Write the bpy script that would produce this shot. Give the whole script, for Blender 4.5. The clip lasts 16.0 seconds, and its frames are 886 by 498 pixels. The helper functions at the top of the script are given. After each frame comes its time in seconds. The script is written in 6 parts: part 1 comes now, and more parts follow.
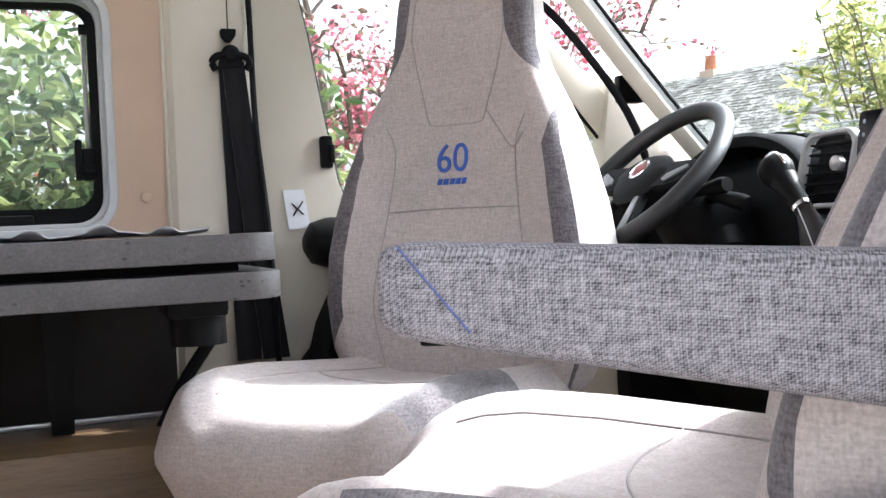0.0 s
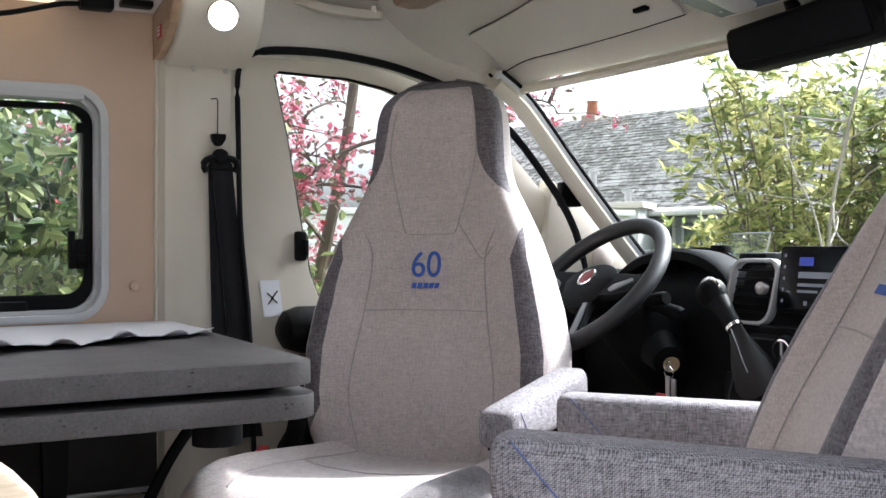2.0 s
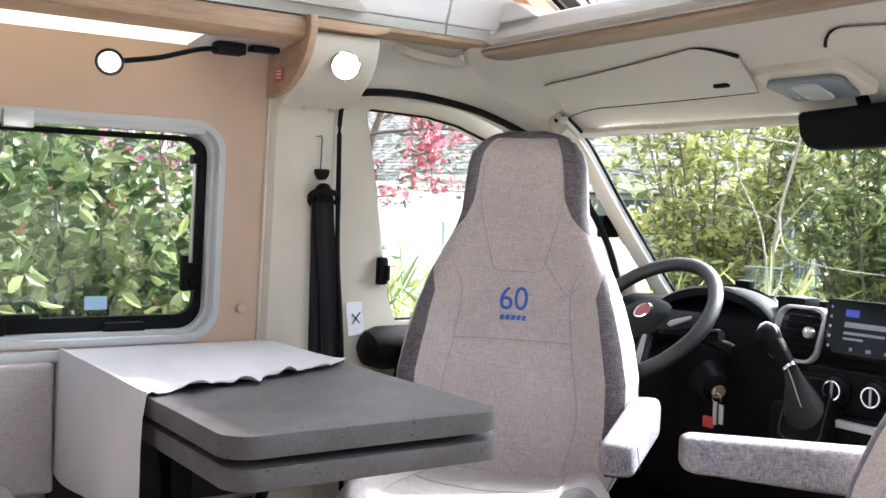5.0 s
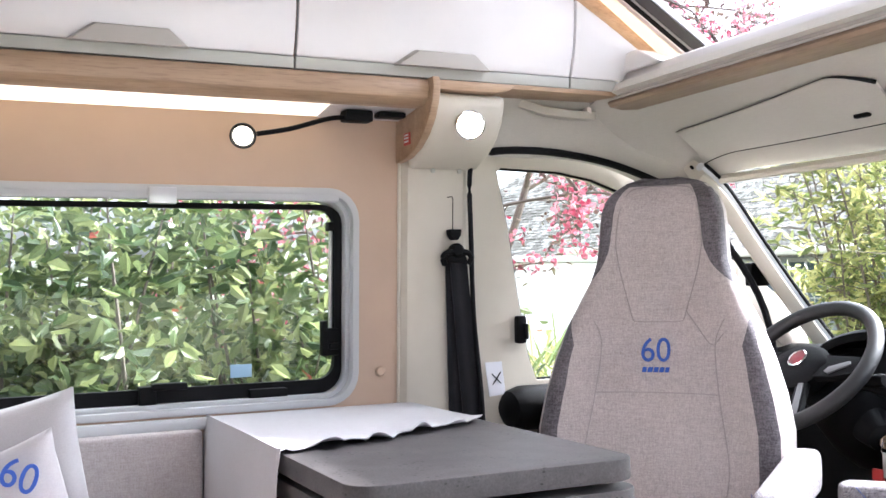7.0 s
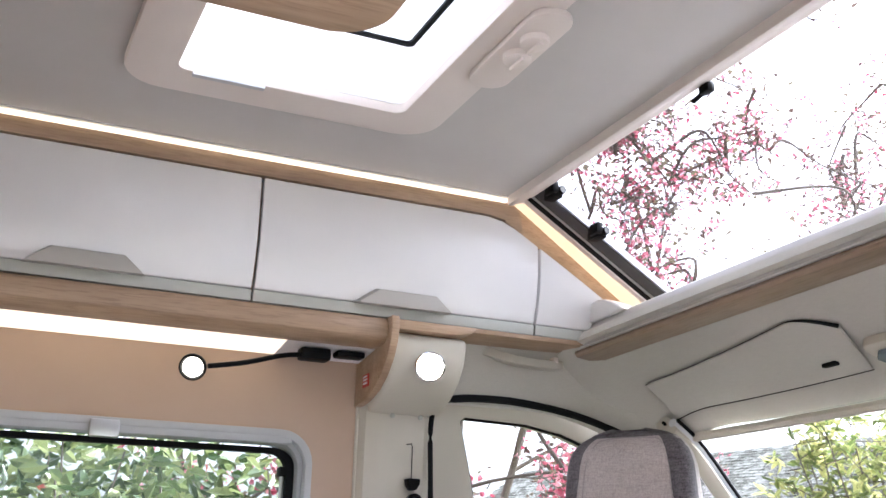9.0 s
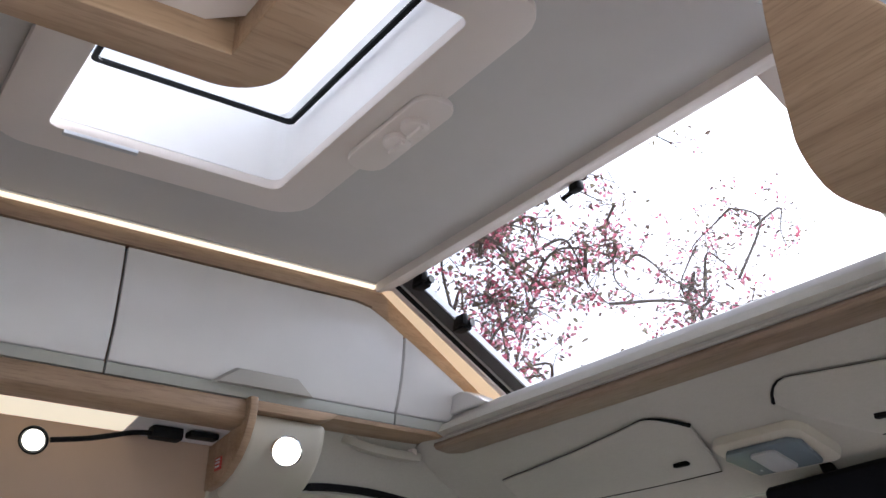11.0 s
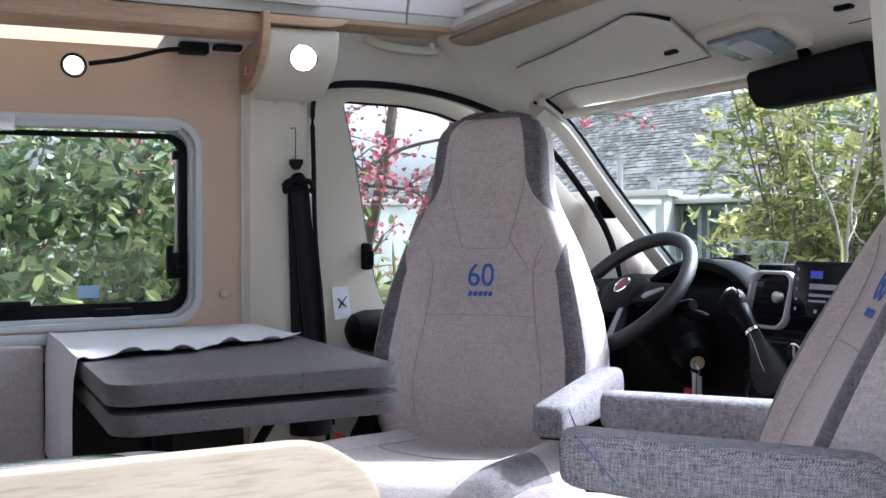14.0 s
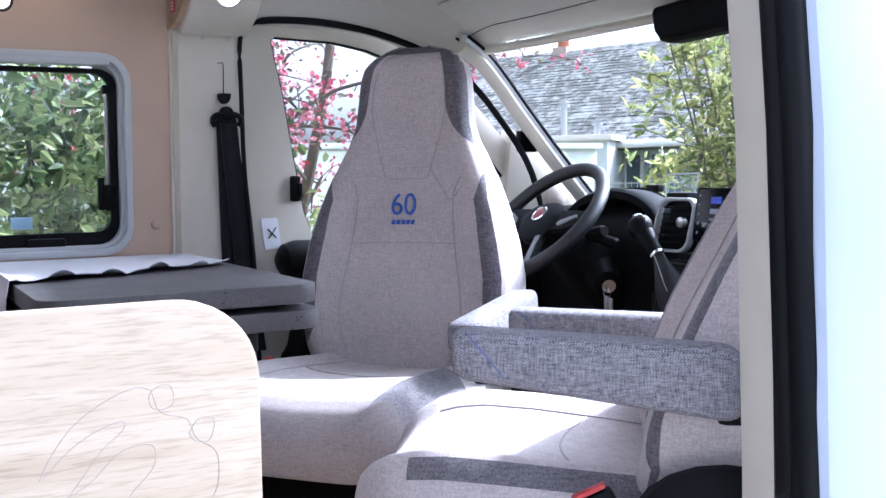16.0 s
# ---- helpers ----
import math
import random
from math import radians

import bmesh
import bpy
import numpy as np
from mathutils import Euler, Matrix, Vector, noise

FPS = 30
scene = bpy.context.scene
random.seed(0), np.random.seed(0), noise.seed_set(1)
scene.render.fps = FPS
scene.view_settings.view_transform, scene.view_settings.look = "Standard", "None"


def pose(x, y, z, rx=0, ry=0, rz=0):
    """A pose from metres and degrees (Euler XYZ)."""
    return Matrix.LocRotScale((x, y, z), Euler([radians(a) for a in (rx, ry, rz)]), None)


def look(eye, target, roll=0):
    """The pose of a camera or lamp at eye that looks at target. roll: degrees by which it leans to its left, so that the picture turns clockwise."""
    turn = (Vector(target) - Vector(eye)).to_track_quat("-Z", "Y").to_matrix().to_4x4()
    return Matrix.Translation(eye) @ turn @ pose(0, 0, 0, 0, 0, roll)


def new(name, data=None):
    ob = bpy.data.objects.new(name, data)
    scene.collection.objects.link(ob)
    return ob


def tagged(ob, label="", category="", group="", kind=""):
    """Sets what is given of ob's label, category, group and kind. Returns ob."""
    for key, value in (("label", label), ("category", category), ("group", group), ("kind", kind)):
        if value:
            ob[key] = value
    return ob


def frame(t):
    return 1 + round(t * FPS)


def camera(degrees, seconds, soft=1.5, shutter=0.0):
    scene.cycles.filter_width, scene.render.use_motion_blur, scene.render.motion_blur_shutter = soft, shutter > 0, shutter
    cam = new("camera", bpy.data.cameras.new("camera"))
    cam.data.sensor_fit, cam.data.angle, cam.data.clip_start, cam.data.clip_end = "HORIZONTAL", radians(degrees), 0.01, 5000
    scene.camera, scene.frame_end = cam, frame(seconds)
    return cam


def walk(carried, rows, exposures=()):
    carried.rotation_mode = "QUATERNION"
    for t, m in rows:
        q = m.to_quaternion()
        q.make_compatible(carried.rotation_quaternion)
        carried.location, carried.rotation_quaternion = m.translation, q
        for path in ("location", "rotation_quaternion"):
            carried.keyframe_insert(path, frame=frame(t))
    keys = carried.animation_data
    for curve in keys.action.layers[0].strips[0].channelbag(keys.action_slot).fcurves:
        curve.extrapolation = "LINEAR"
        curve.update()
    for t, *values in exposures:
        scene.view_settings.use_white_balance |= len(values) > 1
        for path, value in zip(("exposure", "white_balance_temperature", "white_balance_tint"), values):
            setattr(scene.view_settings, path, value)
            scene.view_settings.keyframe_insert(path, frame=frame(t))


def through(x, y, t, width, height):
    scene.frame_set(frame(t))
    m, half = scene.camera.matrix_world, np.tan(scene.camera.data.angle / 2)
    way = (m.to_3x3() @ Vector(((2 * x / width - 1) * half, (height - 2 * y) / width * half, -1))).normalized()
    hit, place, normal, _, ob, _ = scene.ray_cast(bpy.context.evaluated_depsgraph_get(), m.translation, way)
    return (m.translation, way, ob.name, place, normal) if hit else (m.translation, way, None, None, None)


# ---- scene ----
cam = camera(46.5, 16.0)
EXPOSURES = [(0.0, 2.8, 5850, 10), (1.0, 2.3, 5850, 10), (2.0, 2.2, 5850, 10), (3.5, 2.75, 5800, 10), (4.5, 2.85, 5850, 10), (7.0, 3.02, 5800, 14), (8.0, 2.97, 5800, 14), (9.0, 2.58, 5700, 13), (11.5, 1.68, 5600, 12), (12.5, 1.84, 5500, 12), (13.5, 2.0, 5450, 12), (15.0, 2.36, 5200, 13), (15.5, 2.42, 5150, 15), (16.0, 2.4, 5050, 16)]
PATH = [
    (0, (1.319, -0.335, 0.76), (-0.557, 0.357, 0.715), -2.6),
    (0.5, (1.278, -0.365, 0.791), (-0.58, 0.375, 0.749), -0.6),
    (1, (1.347, -0.458, 0.823), (-0.48, 0.356, 0.801), -0.5),
    (1.5, (1.39, -0.537, 0.86), (-0.41, 0.333, 0.856), -0.2),
    (2, (1.447, -0.597, 0.922), (-0.332, 0.316, 0.92), -0.6),
    (2.5, (1.544, -0.697, 0.983), (-0.2, 0.282, 0.994), -0.3),
    (3, (1.529, -0.769, 1.006), (-0.194, 0.245, 0.994), 0.3),
    (3.5, (1.523, -0.928, 1.046), (-0.165, 0.143, 1.001), 1.6),
    (4, (1.441, -1.068, 1.07), (-0.21, 0.058, 1.015), 2.2),
    (4.5, (1.394, -1.14, 1.099), (-0.243, 0.006, 1.022), 2.2),
    (7, (1.419, -1.071, 1.043), (-0.39, -0.22, 1.115), -1.2),
    (7.5, (1.421, -1.023, 1.014), (-0.385, -0.195, 1.244), -1.2),
    (8, (1.388, -1.007, 0.982), (-0.394, -0.176, 1.35), -0.9),
    (8.5, (1.363, -0.993, 0.943), (-0.385, -0.169, 1.457), -0.6),
    (9, (1.388, -0.948, 0.93), (-0.329, -0.144, 1.565), 0.3),
    (11.5, (1.366, -0.956, 0.896), (-0.137, 0.075, 1.72), 1.1),
    (12, (1.426, -0.943, 0.936), (-0.114, 0.123, 1.638), 0.5),
    (12.5, (1.473, -0.918, 0.991), (-0.134, 0.16, 1.496), -0.4),
    (13, (1.535, -0.873, 0.996), (-0.156, 0.154, 1.285), -1.0),
    (13.5, (1.614, -0.823, 1.006), (-0.153, 0.112, 1.084), -1.0),
    (14, (1.682, -0.794, 0.992), (-0.118, 0.077, 0.959), -0.7),
    (14.5, (1.74, -0.821, 0.965), (-0.053, 0.06, 0.883), -1.5),
    (15, (1.782, -0.844, 0.971), (0.013, 0.082, 0.859), -1.8),
    (15.5, (1.805, -0.866, 0.976), (0.064, 0.108, 0.831), -1.4),
    (16, (1.814, -0.788, 0.95), (0.062, 0.166, 0.814), -1.0),
]
walk(cam, [(t, look(eye, target, roll)) for t, eye, target, roll in PATH], EXPOSURES)

# ---- world and light ----
SUN_FROM = Vector((-0.04, 0.765, 0.643)).normalized()
world = bpy.data.worlds.new("sky")
scene.world = world
world.use_nodes = True
wn = world.node_tree.nodes
sky = wn.new("ShaderNodeTexSky")
sky.sky_type = "NISHITA"
sky.sun_disc = False
sky.sun_elevation = math.asin(SUN_FROM.z)
sky.sun_rotation = math.atan2(SUN_FROM.x, SUN_FROM.y)
sky.air_density, sky.dust_density, sky.ozone_density = 1.0, 8.0, 0.6
wn["Background"].inputs["Strength"].default_value = 0.15
haze = wn.new("ShaderNodeHueSaturation")
haze.inputs["Saturation"].default_value = 0.15
world.node_tree.links.new(sky.outputs[0], haze.inputs["Color"])
world.node_tree.links.new(haze.outputs[0], wn["Background"].inputs["Color"])
sun = new("sun", bpy.data.lights.new("sun", "SUN"))
sun.data.energy, sun.data.angle, sun.data.color = 2.0, radians(1.2), (1.0, 0.94, 0.86)
sun.matrix_world = look(SUN_FROM * 10, (0, 0, 0))


# ---- materials ----
def material(name, color, rough=0.5, metal=0.0, spec=0.5):
    m = bpy.data.materials.new(name)
    m.use_nodes = True
    b = m.node_tree.nodes["Principled BSDF"]
    b.inputs["Base Color"].default_value = (*color, 1)
    b.inputs["Roughness"].default_value = rough
    b.inputs["Metallic"].default_value = metal
    b.inputs["Specular IOR Level"].default_value = spec
    return m


def node(m, kind, **values):
    n = m.node_tree.nodes.new(kind)
    for key, value in values.items():
        n.inputs[key.replace("_", " ")].default_value = value
    return n


def link(m, a, b):
    m.node_tree.links.new(a, b)


def coords(m, scale=(1, 1, 1), turn=(0, 0, 0)):
    tc = node(m, "ShaderNodeTexCoord")
    mp = node(m, "ShaderNodeMapping")
    mp.inputs["Scale"].default_value = scale
    mp.inputs["Rotation"].default_value = turn
    link(m, tc.outputs["Object"], mp.inputs["Vector"])
    return mp.outputs["Vector"]


def noise_tex(m, vec, scale, detail=3.0, rough=0.55):
    n = node(m, "ShaderNodeTexNoise", Scale=scale, Detail=detail, Roughness=rough)
    link(m, vec, n.inputs["Vector"])
    return n.outputs["Fac"]


def ramp(m, fac, *stops):
    r = m.node_tree.nodes.new("ShaderNodeValToRGB")
    e = r.color_ramp.elements
    while len(e) < len(stops):
        e.new(0.5)
    for el, (pos, col) in zip(e, stops):
        el.position = pos
        el.color = (*col, 1) if len(col) == 3 else col
    link(m, fac, r.inputs["Fac"])
    return r.outputs["Color"]


def mix(m, fac, a, b, mode="MIX"):
    n = m.node_tree.nodes.new("ShaderNodeMix")
    n.data_type, n.blend_type = "RGBA", mode
    for sock, v in ((n.inputs["Factor"], fac), (n.inputs["A"], a), (n.inputs["B"], b)):
        if isinstance(v, (int, float)):
            sock.default_value = v
        elif isinstance(v, tuple):
            sock.default_value = (*v, 1)
        else:
            link(m, v, sock)
    return n.outputs["Result"]


def bump(m, height, strength=0.3, distance=0.002):
    b = node(m, "ShaderNodeBump", Strength=strength, Distance=distance)
    link(m, height, b.inputs["Height"])
    link(m, b.outputs["Normal"], m.node_tree.nodes["Principled BSDF"].inputs["Normal"])


def base(m, color):
    link(m, color, m.node_tree.nodes["Principled BSDF"].inputs["Base Color"])


def plastic(name, color, rough=0.5, grain=900.0, strength=0.12, vary=0.06):
    """Moulded or painted surface: fine grain, faint large-scale variation."""
    m = material(name, color, rough)
    v = coords(m)
    big = noise_tex(m, v, 5.0, 4)
    lo = tuple(c * (1 - vary) for c in color)
    hi = tuple(min(1, c * (1 + vary)) for c in color)
    base(m, ramp(m, big, (0.3, lo), (0.7, hi)))
    fine = noise_tex(m, v, grain, 2)
    bump(m, fine, strength, 0.0006)
    r = node(m, "ShaderNodeMapRange")
    link(m, noise_tex(m, v, 14.0, 5), r.inputs["Value"])
    r.inputs["To Min"].default_value, r.inputs["To Max"].default_value = rough - 0.08, rough + 0.08
    link(m, r.outputs["Result"], m.node_tree.nodes["Principled BSDF"].inputs["Roughness"])
    return m


def fabric(name, dark, light, thread=260.0, contrast=0.22, soft=1.0, slub=0.16):
    """Heather weave: slubby threads along two directions, with faint blotches."""
    m = material(name, light, 0.95, spec=0.15)
    m.node_tree.nodes["Principled BSDF"].inputs["Sheen Weight"].default_value = 0.25
    warp = noise_tex(m, coords(m, (thread, thread, thread * slub)), 1.0, 2)
    weft = noise_tex(m, coords(m, (thread * slub, thread * slub, thread)), 1.0, 2)
    spot = noise_tex(m, coords(m, (thread * 0.9,) * 3), 1.0, 1)
    a = mix(m, 0.5, warp, weft)
    a = mix(m, 0.35, a, spot)
    col = ramp(m, a, (0.5 - contrast / 2, dark), (0.5 + contrast / 2, light))
    big = noise_tex(m, coords(m), 7.0, 4)
    col = mix(m, 0.16, col, ramp(m, big, (0.35, dark), (0.65, light)))
    base(m, col)
    bump(m, a, 0.55 * soft, 0.0012)
    return m


def basket_weave(name, dark, light, pitch=0.0023):
    """Coarse two-tone weave: threads pass over and under each other, with slubs."""
    m = material(name, light, 0.95, spec=0.15)
    tc = node(m, "ShaderNodeTexCoord")
    sep = node(m, "ShaderNodeSeparateXYZ")
    link(m, tc.outputs["Object"], sep.inputs[0])
    wob = noise_tex(m, tc.outputs["Object"], 90.0, 3)

    def calc(op, a, b):
        n = node(m, "ShaderNodeMath")
        n.operation = op
        for sock, v in zip(n.inputs, (a, b)):
            if isinstance(v, (int, float)):
                sock.default_value = v
            else:
                link(m, v, sock)
        return n.outputs[0]

    shift = calc("MULTIPLY", wob, 12.0)
    k = 2 * math.pi / pitch
    u = calc("ADD", calc("MULTIPLY", sep.outputs["Y"], k), shift)
    w = calc("ADD", calc("MULTIPLY", calc("ADD", sep.outputs["X"], sep.outputs["Z"]), k), shift)
    su, sw = calc("SINE", u, 0), calc("SINE", w, 0)
    over = calc("MULTIPLY", calc("SINE", calc("MULTIPLY", u, 0.5), 0), calc("SINE", calc("MULTIPLY", w, 0.5), 0))
    gate = calc("GREATER_THAN", over, 0.0)
    height = calc("ADD", calc("MULTIPLY", su, gate), calc("MULTIPLY", sw, calc("SUBTRACT", 1.0, gate)))
    slub = mix(m, 0.5, noise_tex(m, coords(m, (420, 70, 420)), 1.0, 2), noise_tex(m, coords(m, (420, 420, 70)), 1.0, 2))
    fac = calc("ADD", calc("MULTIPLY", height, 0.085), calc("ADD", calc("MULTIPLY", slub, 0.75), 0.125))
    base(m, ramp(m, fac, (0.33, dark), (0.50, tuple(0.5 * a + 0.5 * b for a, b in zip(dark, light))), (0.68, light)))
    bump(m, fac, 0.9, 0.0016)
    return m


def wood(name, dark, mid, light, along="y", scale=1.0, rough=0.45):
    m = material(name, mid, rough)
    k = {"x": (1.2, 16, 16), "y": (16, 1.2, 16), "z": (16, 16, 1.2)}[along]
    v = coords(m, tuple(c * scale for c in k))
    wob = noise_tex(m, v, 1.4, 5, 0.6)
    fine = noise_tex(m, coords(m, tuple(c * scale * 9 for c in k)), 1.6, 3)
    col = ramp(m, wob, (0.28, dark), (0.5, mid), (0.72, light))
    pores = ramp(m, fine, (0.36, (0.62, 0.58, 0.55)), (0.5, (1, 1, 1)))
    base(m, mix(m, 0.5, col, pores, "MULTIPLY"))
    bump(m, fine, 0.12, 0.0006)
    return m


def glowing(name, color, strength):
    m = material(name, color, 0.5)
    b = m.node_tree.nodes["Principled BSDF"]
    b.inputs["Emission Color"].default_value = (*color, 1)
    b.inputs["Emission Strength"].default_value = strength
    return m


def pane_glass(name, tint=(1, 1, 1), gloss=1.0):
    m = bpy.data.materials.new(name)
    m.use_nodes = True
    t = m.node_tree
    t.nodes.remove(t.nodes["Principled BSDF"])
    clear = t.nodes.new("ShaderNodeBsdfTransparent")
    clear.inputs["Color"].default_value = (*tint, 1)
    shine = t.nodes.new("ShaderNodeBsdfGlossy")
    shine.inputs["Roughness"].default_value = 0.02
    face = t.nodes.new("ShaderNodeLayerWeight")
    power = t.nodes.new("ShaderNodeMath")
    power.operation = "POWER"
    power.inputs[1].default_value = 4.0
    level = t.nodes.new("ShaderNodeMapRange")
    level.inputs["To Min"].default_value, level.inputs["To Max"].default_value = 0.03 * gloss, 0.55 * gloss
    t.links.new(face.outputs["Facing"], power.inputs[0])
    t.links.new(power.outputs[0], level.inputs["Value"])
    mx = t.nodes.new("ShaderNodeMixShader")
    t.links.new(level.outputs[0], mx.inputs[0])
    t.links.new(clear.outputs[0], mx.inputs[1])
    t.links.new(shine.outputs[0], mx.inputs[2])
    t.links.new(mx.outputs[0], t.nodes["Material Output"].inputs[0])
    return m


PEACH = plastic("peach_wall_laminate", (0.465, 0.340, 0.250), 0.6, 600, 0.08, 0.04)
CREAM = plastic("cream_trim_plastic", (0.535, 0.498, 0.418), 0.55, 700, 0.18, 0.05)
LINER = fabric("headliner_felt", (0.435, 0.415, 0.365), (0.52, 0.497, 0.44), 420, 0.5, 0.3)
WHITE = plastic("white_laminate", (0.73, 0.712, 0.695), 0.22, 400, 0.02, 0.03)
CEIL = plastic("ceiling_board", (0.52, 0.50, 0.47), 0.7, 800, 0.1, 0.03)
SAGE = plastic("sage_profile", (0.43, 0.43, 0.385), 0.35, 500, 0.04, 0.03)
TAUPE = plastic("taupe_handle", (0.40, 0.375, 0.335), 0.4, 500, 0.06, 0.03)
LEDGE = plastic("putty_ledge_plastic", (0.44, 0.415, 0.385), 0.45, 500, 0.05, 0.03)
VENTW = plastic("white_vent_plastic", (0.71, 0.645, 0.59), 0.4, 700, 0.08, 0.03)
OAK = wood("oak_laminate", (0.27, 0.17, 0.10), (0.38, 0.257, 0.158), (0.47, 0.333, 0.216), "y")
OAK_X = wood("oak_laminate_across", (0.27, 0.17, 0.10), (0.38, 0.257, 0.158), (0.47, 0.333, 0.216), "x")
ASH = wood("pale_ash_board", (0.275, 0.212, 0.142), (0.345, 0.279, 0.200), (0.385, 0.317, 0.236), "y", 2.0, 0.4)
FLOORW = wood("floor_vinyl_plank", (0.28, 0.18, 0.10), (0.38, 0.26, 0.15), (0.45, 0.32, 0.20), "y", 1.0, 0.5)
LIGHT = fabric("light_heather_fabric", (0.335, 0.290, 0.279), (0.605, 0.542, 0.524), 300, 0.34, 0.6)
DARK = fabric("dark_heather_fabric", (0.05, 0.045, 0.05), (0.22, 0.20, 0.215), 300, 0.3)
GREY = basket_weave("salt_pepper_fabric", (0.050, 0.046, 0.053), (0.40, 0.378, 0.40), 0.0019)
MID = fabric("mid_heather_fabric", (0.075, 0.069, 0.073), (0.25, 0.23, 0.24), 320, 0.3, 0.8)
PANELF = fabric("bench_side_fabric", (0.30, 0.27, 0.265), (0.47, 0.43, 0.42), 320, 0.34, 0.6)
CLOTH = fabric("grey_runner_cloth", (0.34, 0.33, 0.345), (0.46, 0.45, 0.465), 700, 0.5, 0.3)
PILLOWF = fabric("pale_cushion_cloth", (0.37, 0.358, 0.362), (0.48, 0.465, 0.47), 600, 0.5, 0.3)
SEAM = fabric("seam_thread", (0.28, 0.25, 0.245), (0.42, 0.38, 0.37), 700, 0.4)
BLUE = material("blue_embroidery", (0.035, 0.10, 0.42), 0.7)
STITCH = material("dull_blue_thread", (0.09, 0.12, 0.30), 0.8)
BLACK = plastic("black_plastic", (0.004, 0.004, 0.0045), 0.5, 900, 0.25, 0.2)
DASH = plastic("charcoal_dash", (0.0038, 0.004, 0.0047), 0.6, 1100, 0.3, 0.15)
RUBBER = plastic("rubber_seal", (0.007, 0.007, 0.008), 0.6, 700, 0.2, 0.2)
WEB = fabric("belt_webbing", (0.004, 0.004, 0.005), (0.016, 0.016, 0.019), 900, 0.4, 0.5)
for dull in (BLACK, DASH, RUBBER):
    dull.node_tree.nodes["Principled BSDF"].inputs["Specular IOR Level"].default_value = 0.10
LEATHER = plastic("wheel_leather", (0.0065, 0.0068, 0.008), 0.5, 500, 0.35, 0.15)
GUNMETAL = plastic("dark_satin_trim", (0.13, 0.133, 0.14), 0.3, 500, 0.05, 0.04)
SATIN = plastic("satin_grey_trim", (0.40, 0.41, 0.42), 0.32, 500, 0.05, 0.04)
SILVER = material("satin_silver", (0.55, 0.55, 0.56), 0.32, 0.9)
CHROME = material("chrome", (0.78, 0.78, 0.79), 0.08, 1.0)
ALU = plastic("grey_frame_plastic", (0.45, 0.46, 0.47), 0.4, 500, 0.06, 0.04)
PAINT = plastic("white_body_paint", (0.40, 0.44, 0.52), 0.22, 200, 0.01, 0.02)
PAINT_W = plastic("satin_white_trim", (0.62, 0.63, 0.64), 0.35, 400, 0.03, 0.03)
RED = plastic("red_plastic", (0.45, 0.03, 0.03), 0.45, 600, 0.1, 0.1)
GLASS = pane_glass("window_glass", (0.94, 0.96, 0.95), 0.5)
ACRYL = pane_glass("acrylic_pane", (0.90, 0.93, 0.91), 1.1)
SKYGLASS = pane_glass("roof_glass", (0.86, 0.86, 0.88), 1.0)
LED = glowing("warm_led_diffuser", (1.0, 0.84, 0.58), 0.22)
LEDLINE = glowing("warm_led_line", (1.0, 0.84, 0.58), 0.35)
LEDCOVE = glowing("warm_led_cove", (0.62, 0.45, 0.27), 0.30)
LAMP = glowing("spot_diffuser", (1.0, 0.88, 0.66), 2.2)
PAPER = plastic("paper_label", (0.70, 0.72, 0.76), 0.6, 500, 0.03, 0.02)


def table_laminate():
    m = material("slate_laminate", (0.085, 0.082, 0.08), 0.55, spec=0.35)
    v = coords(m)
    big = mix(m, 0.5, noise_tex(m, v, 14.0, 5, 0.6), noise_tex(m, v, 260.0, 3, 0.6))
    col = ramp(m, big, (0.36, (0.050, 0.046, 0.046)), (0.5, (0.066, 0.061, 0.061)), (0.66, (0.092, 0.086, 0.086)))
    pits = node(m, "ShaderNodeTexVoronoi", Scale=85.0)
    link(m, coords(m, (1, 1, 1.6)), pits.inputs["Vector"])
    where = noise_tex(m, v, 17.0, 3)
    dark = ramp(m, pits.outputs["Distance"], (0.16, (0.0, 0, 0)), (0.30, (1, 1, 1)))
    mask = ramp(m, where, (0.52, (1, 1, 1)), (0.58, (0, 0, 0)))
    dark = mix(m, 1.0, dark, mask, "LIGHTEN")
    base(m, mix(m, 0.7, col, dark, "MULTIPLY"))
    bump(m, big, 0.08, 0.001)
    return m


SLATE = table_laminate()


# ---- mesh helpers ----
def rrect(u0, u1, v0, v1, r, n=6):
    pts = []
    for cu, cv, a0 in ((u1 - r, v1 - r, 0), (u0 + r, v1 - r, 90), (u0 + r, v0 + r, 180), (u1 - r, v0 + r, 270)):
        for k in range(n + 1):
            a = radians(a0 + 90 * k / n)
            pts.append((cu + r * math.cos(a), cv + r * math.sin(a)))
    return pts


def smooth_line(pts, per=6, closed=False):
    """Catmull-Rom through the points."""
    P = [Vector(p) for p in pts]
    n = len(P)
    out = []
    for i in range(n if closed else n - 1):
        a, b, c, d = (P[(i + k) % n] if closed else P[min(max(i + k, 0), n - 1)] for k in (-1, 0, 1, 2))
        for k in range(per):
            t = k / per
            out.append(0.5 * ((2 * b) + (c - a) * t + (2 * a - 5 * b + 4 * c - d) * t * t + (3 * b - a - 3 * c + d) * t**3))
    if not closed:
        out.append(P[-1])
    return out


def axes3(axis, u, v, w):
    return {"x": (w, u, v), "y": (u, w, v), "z": (u, v, w)}[axis]


def round_edges(bm, amount, seg=2, angle=40):
    if amount <= 0:
        return bm
    edges = [e for e in bm.edges if len(e.link_faces) == 2 and e.calc_face_angle(0) > radians(angle)]
    bmesh.ops.bevel(bm, geom=edges, offset=amount, segments=seg, profile=0.6, affect="EDGES", clamp_overlap=True)
    return bm


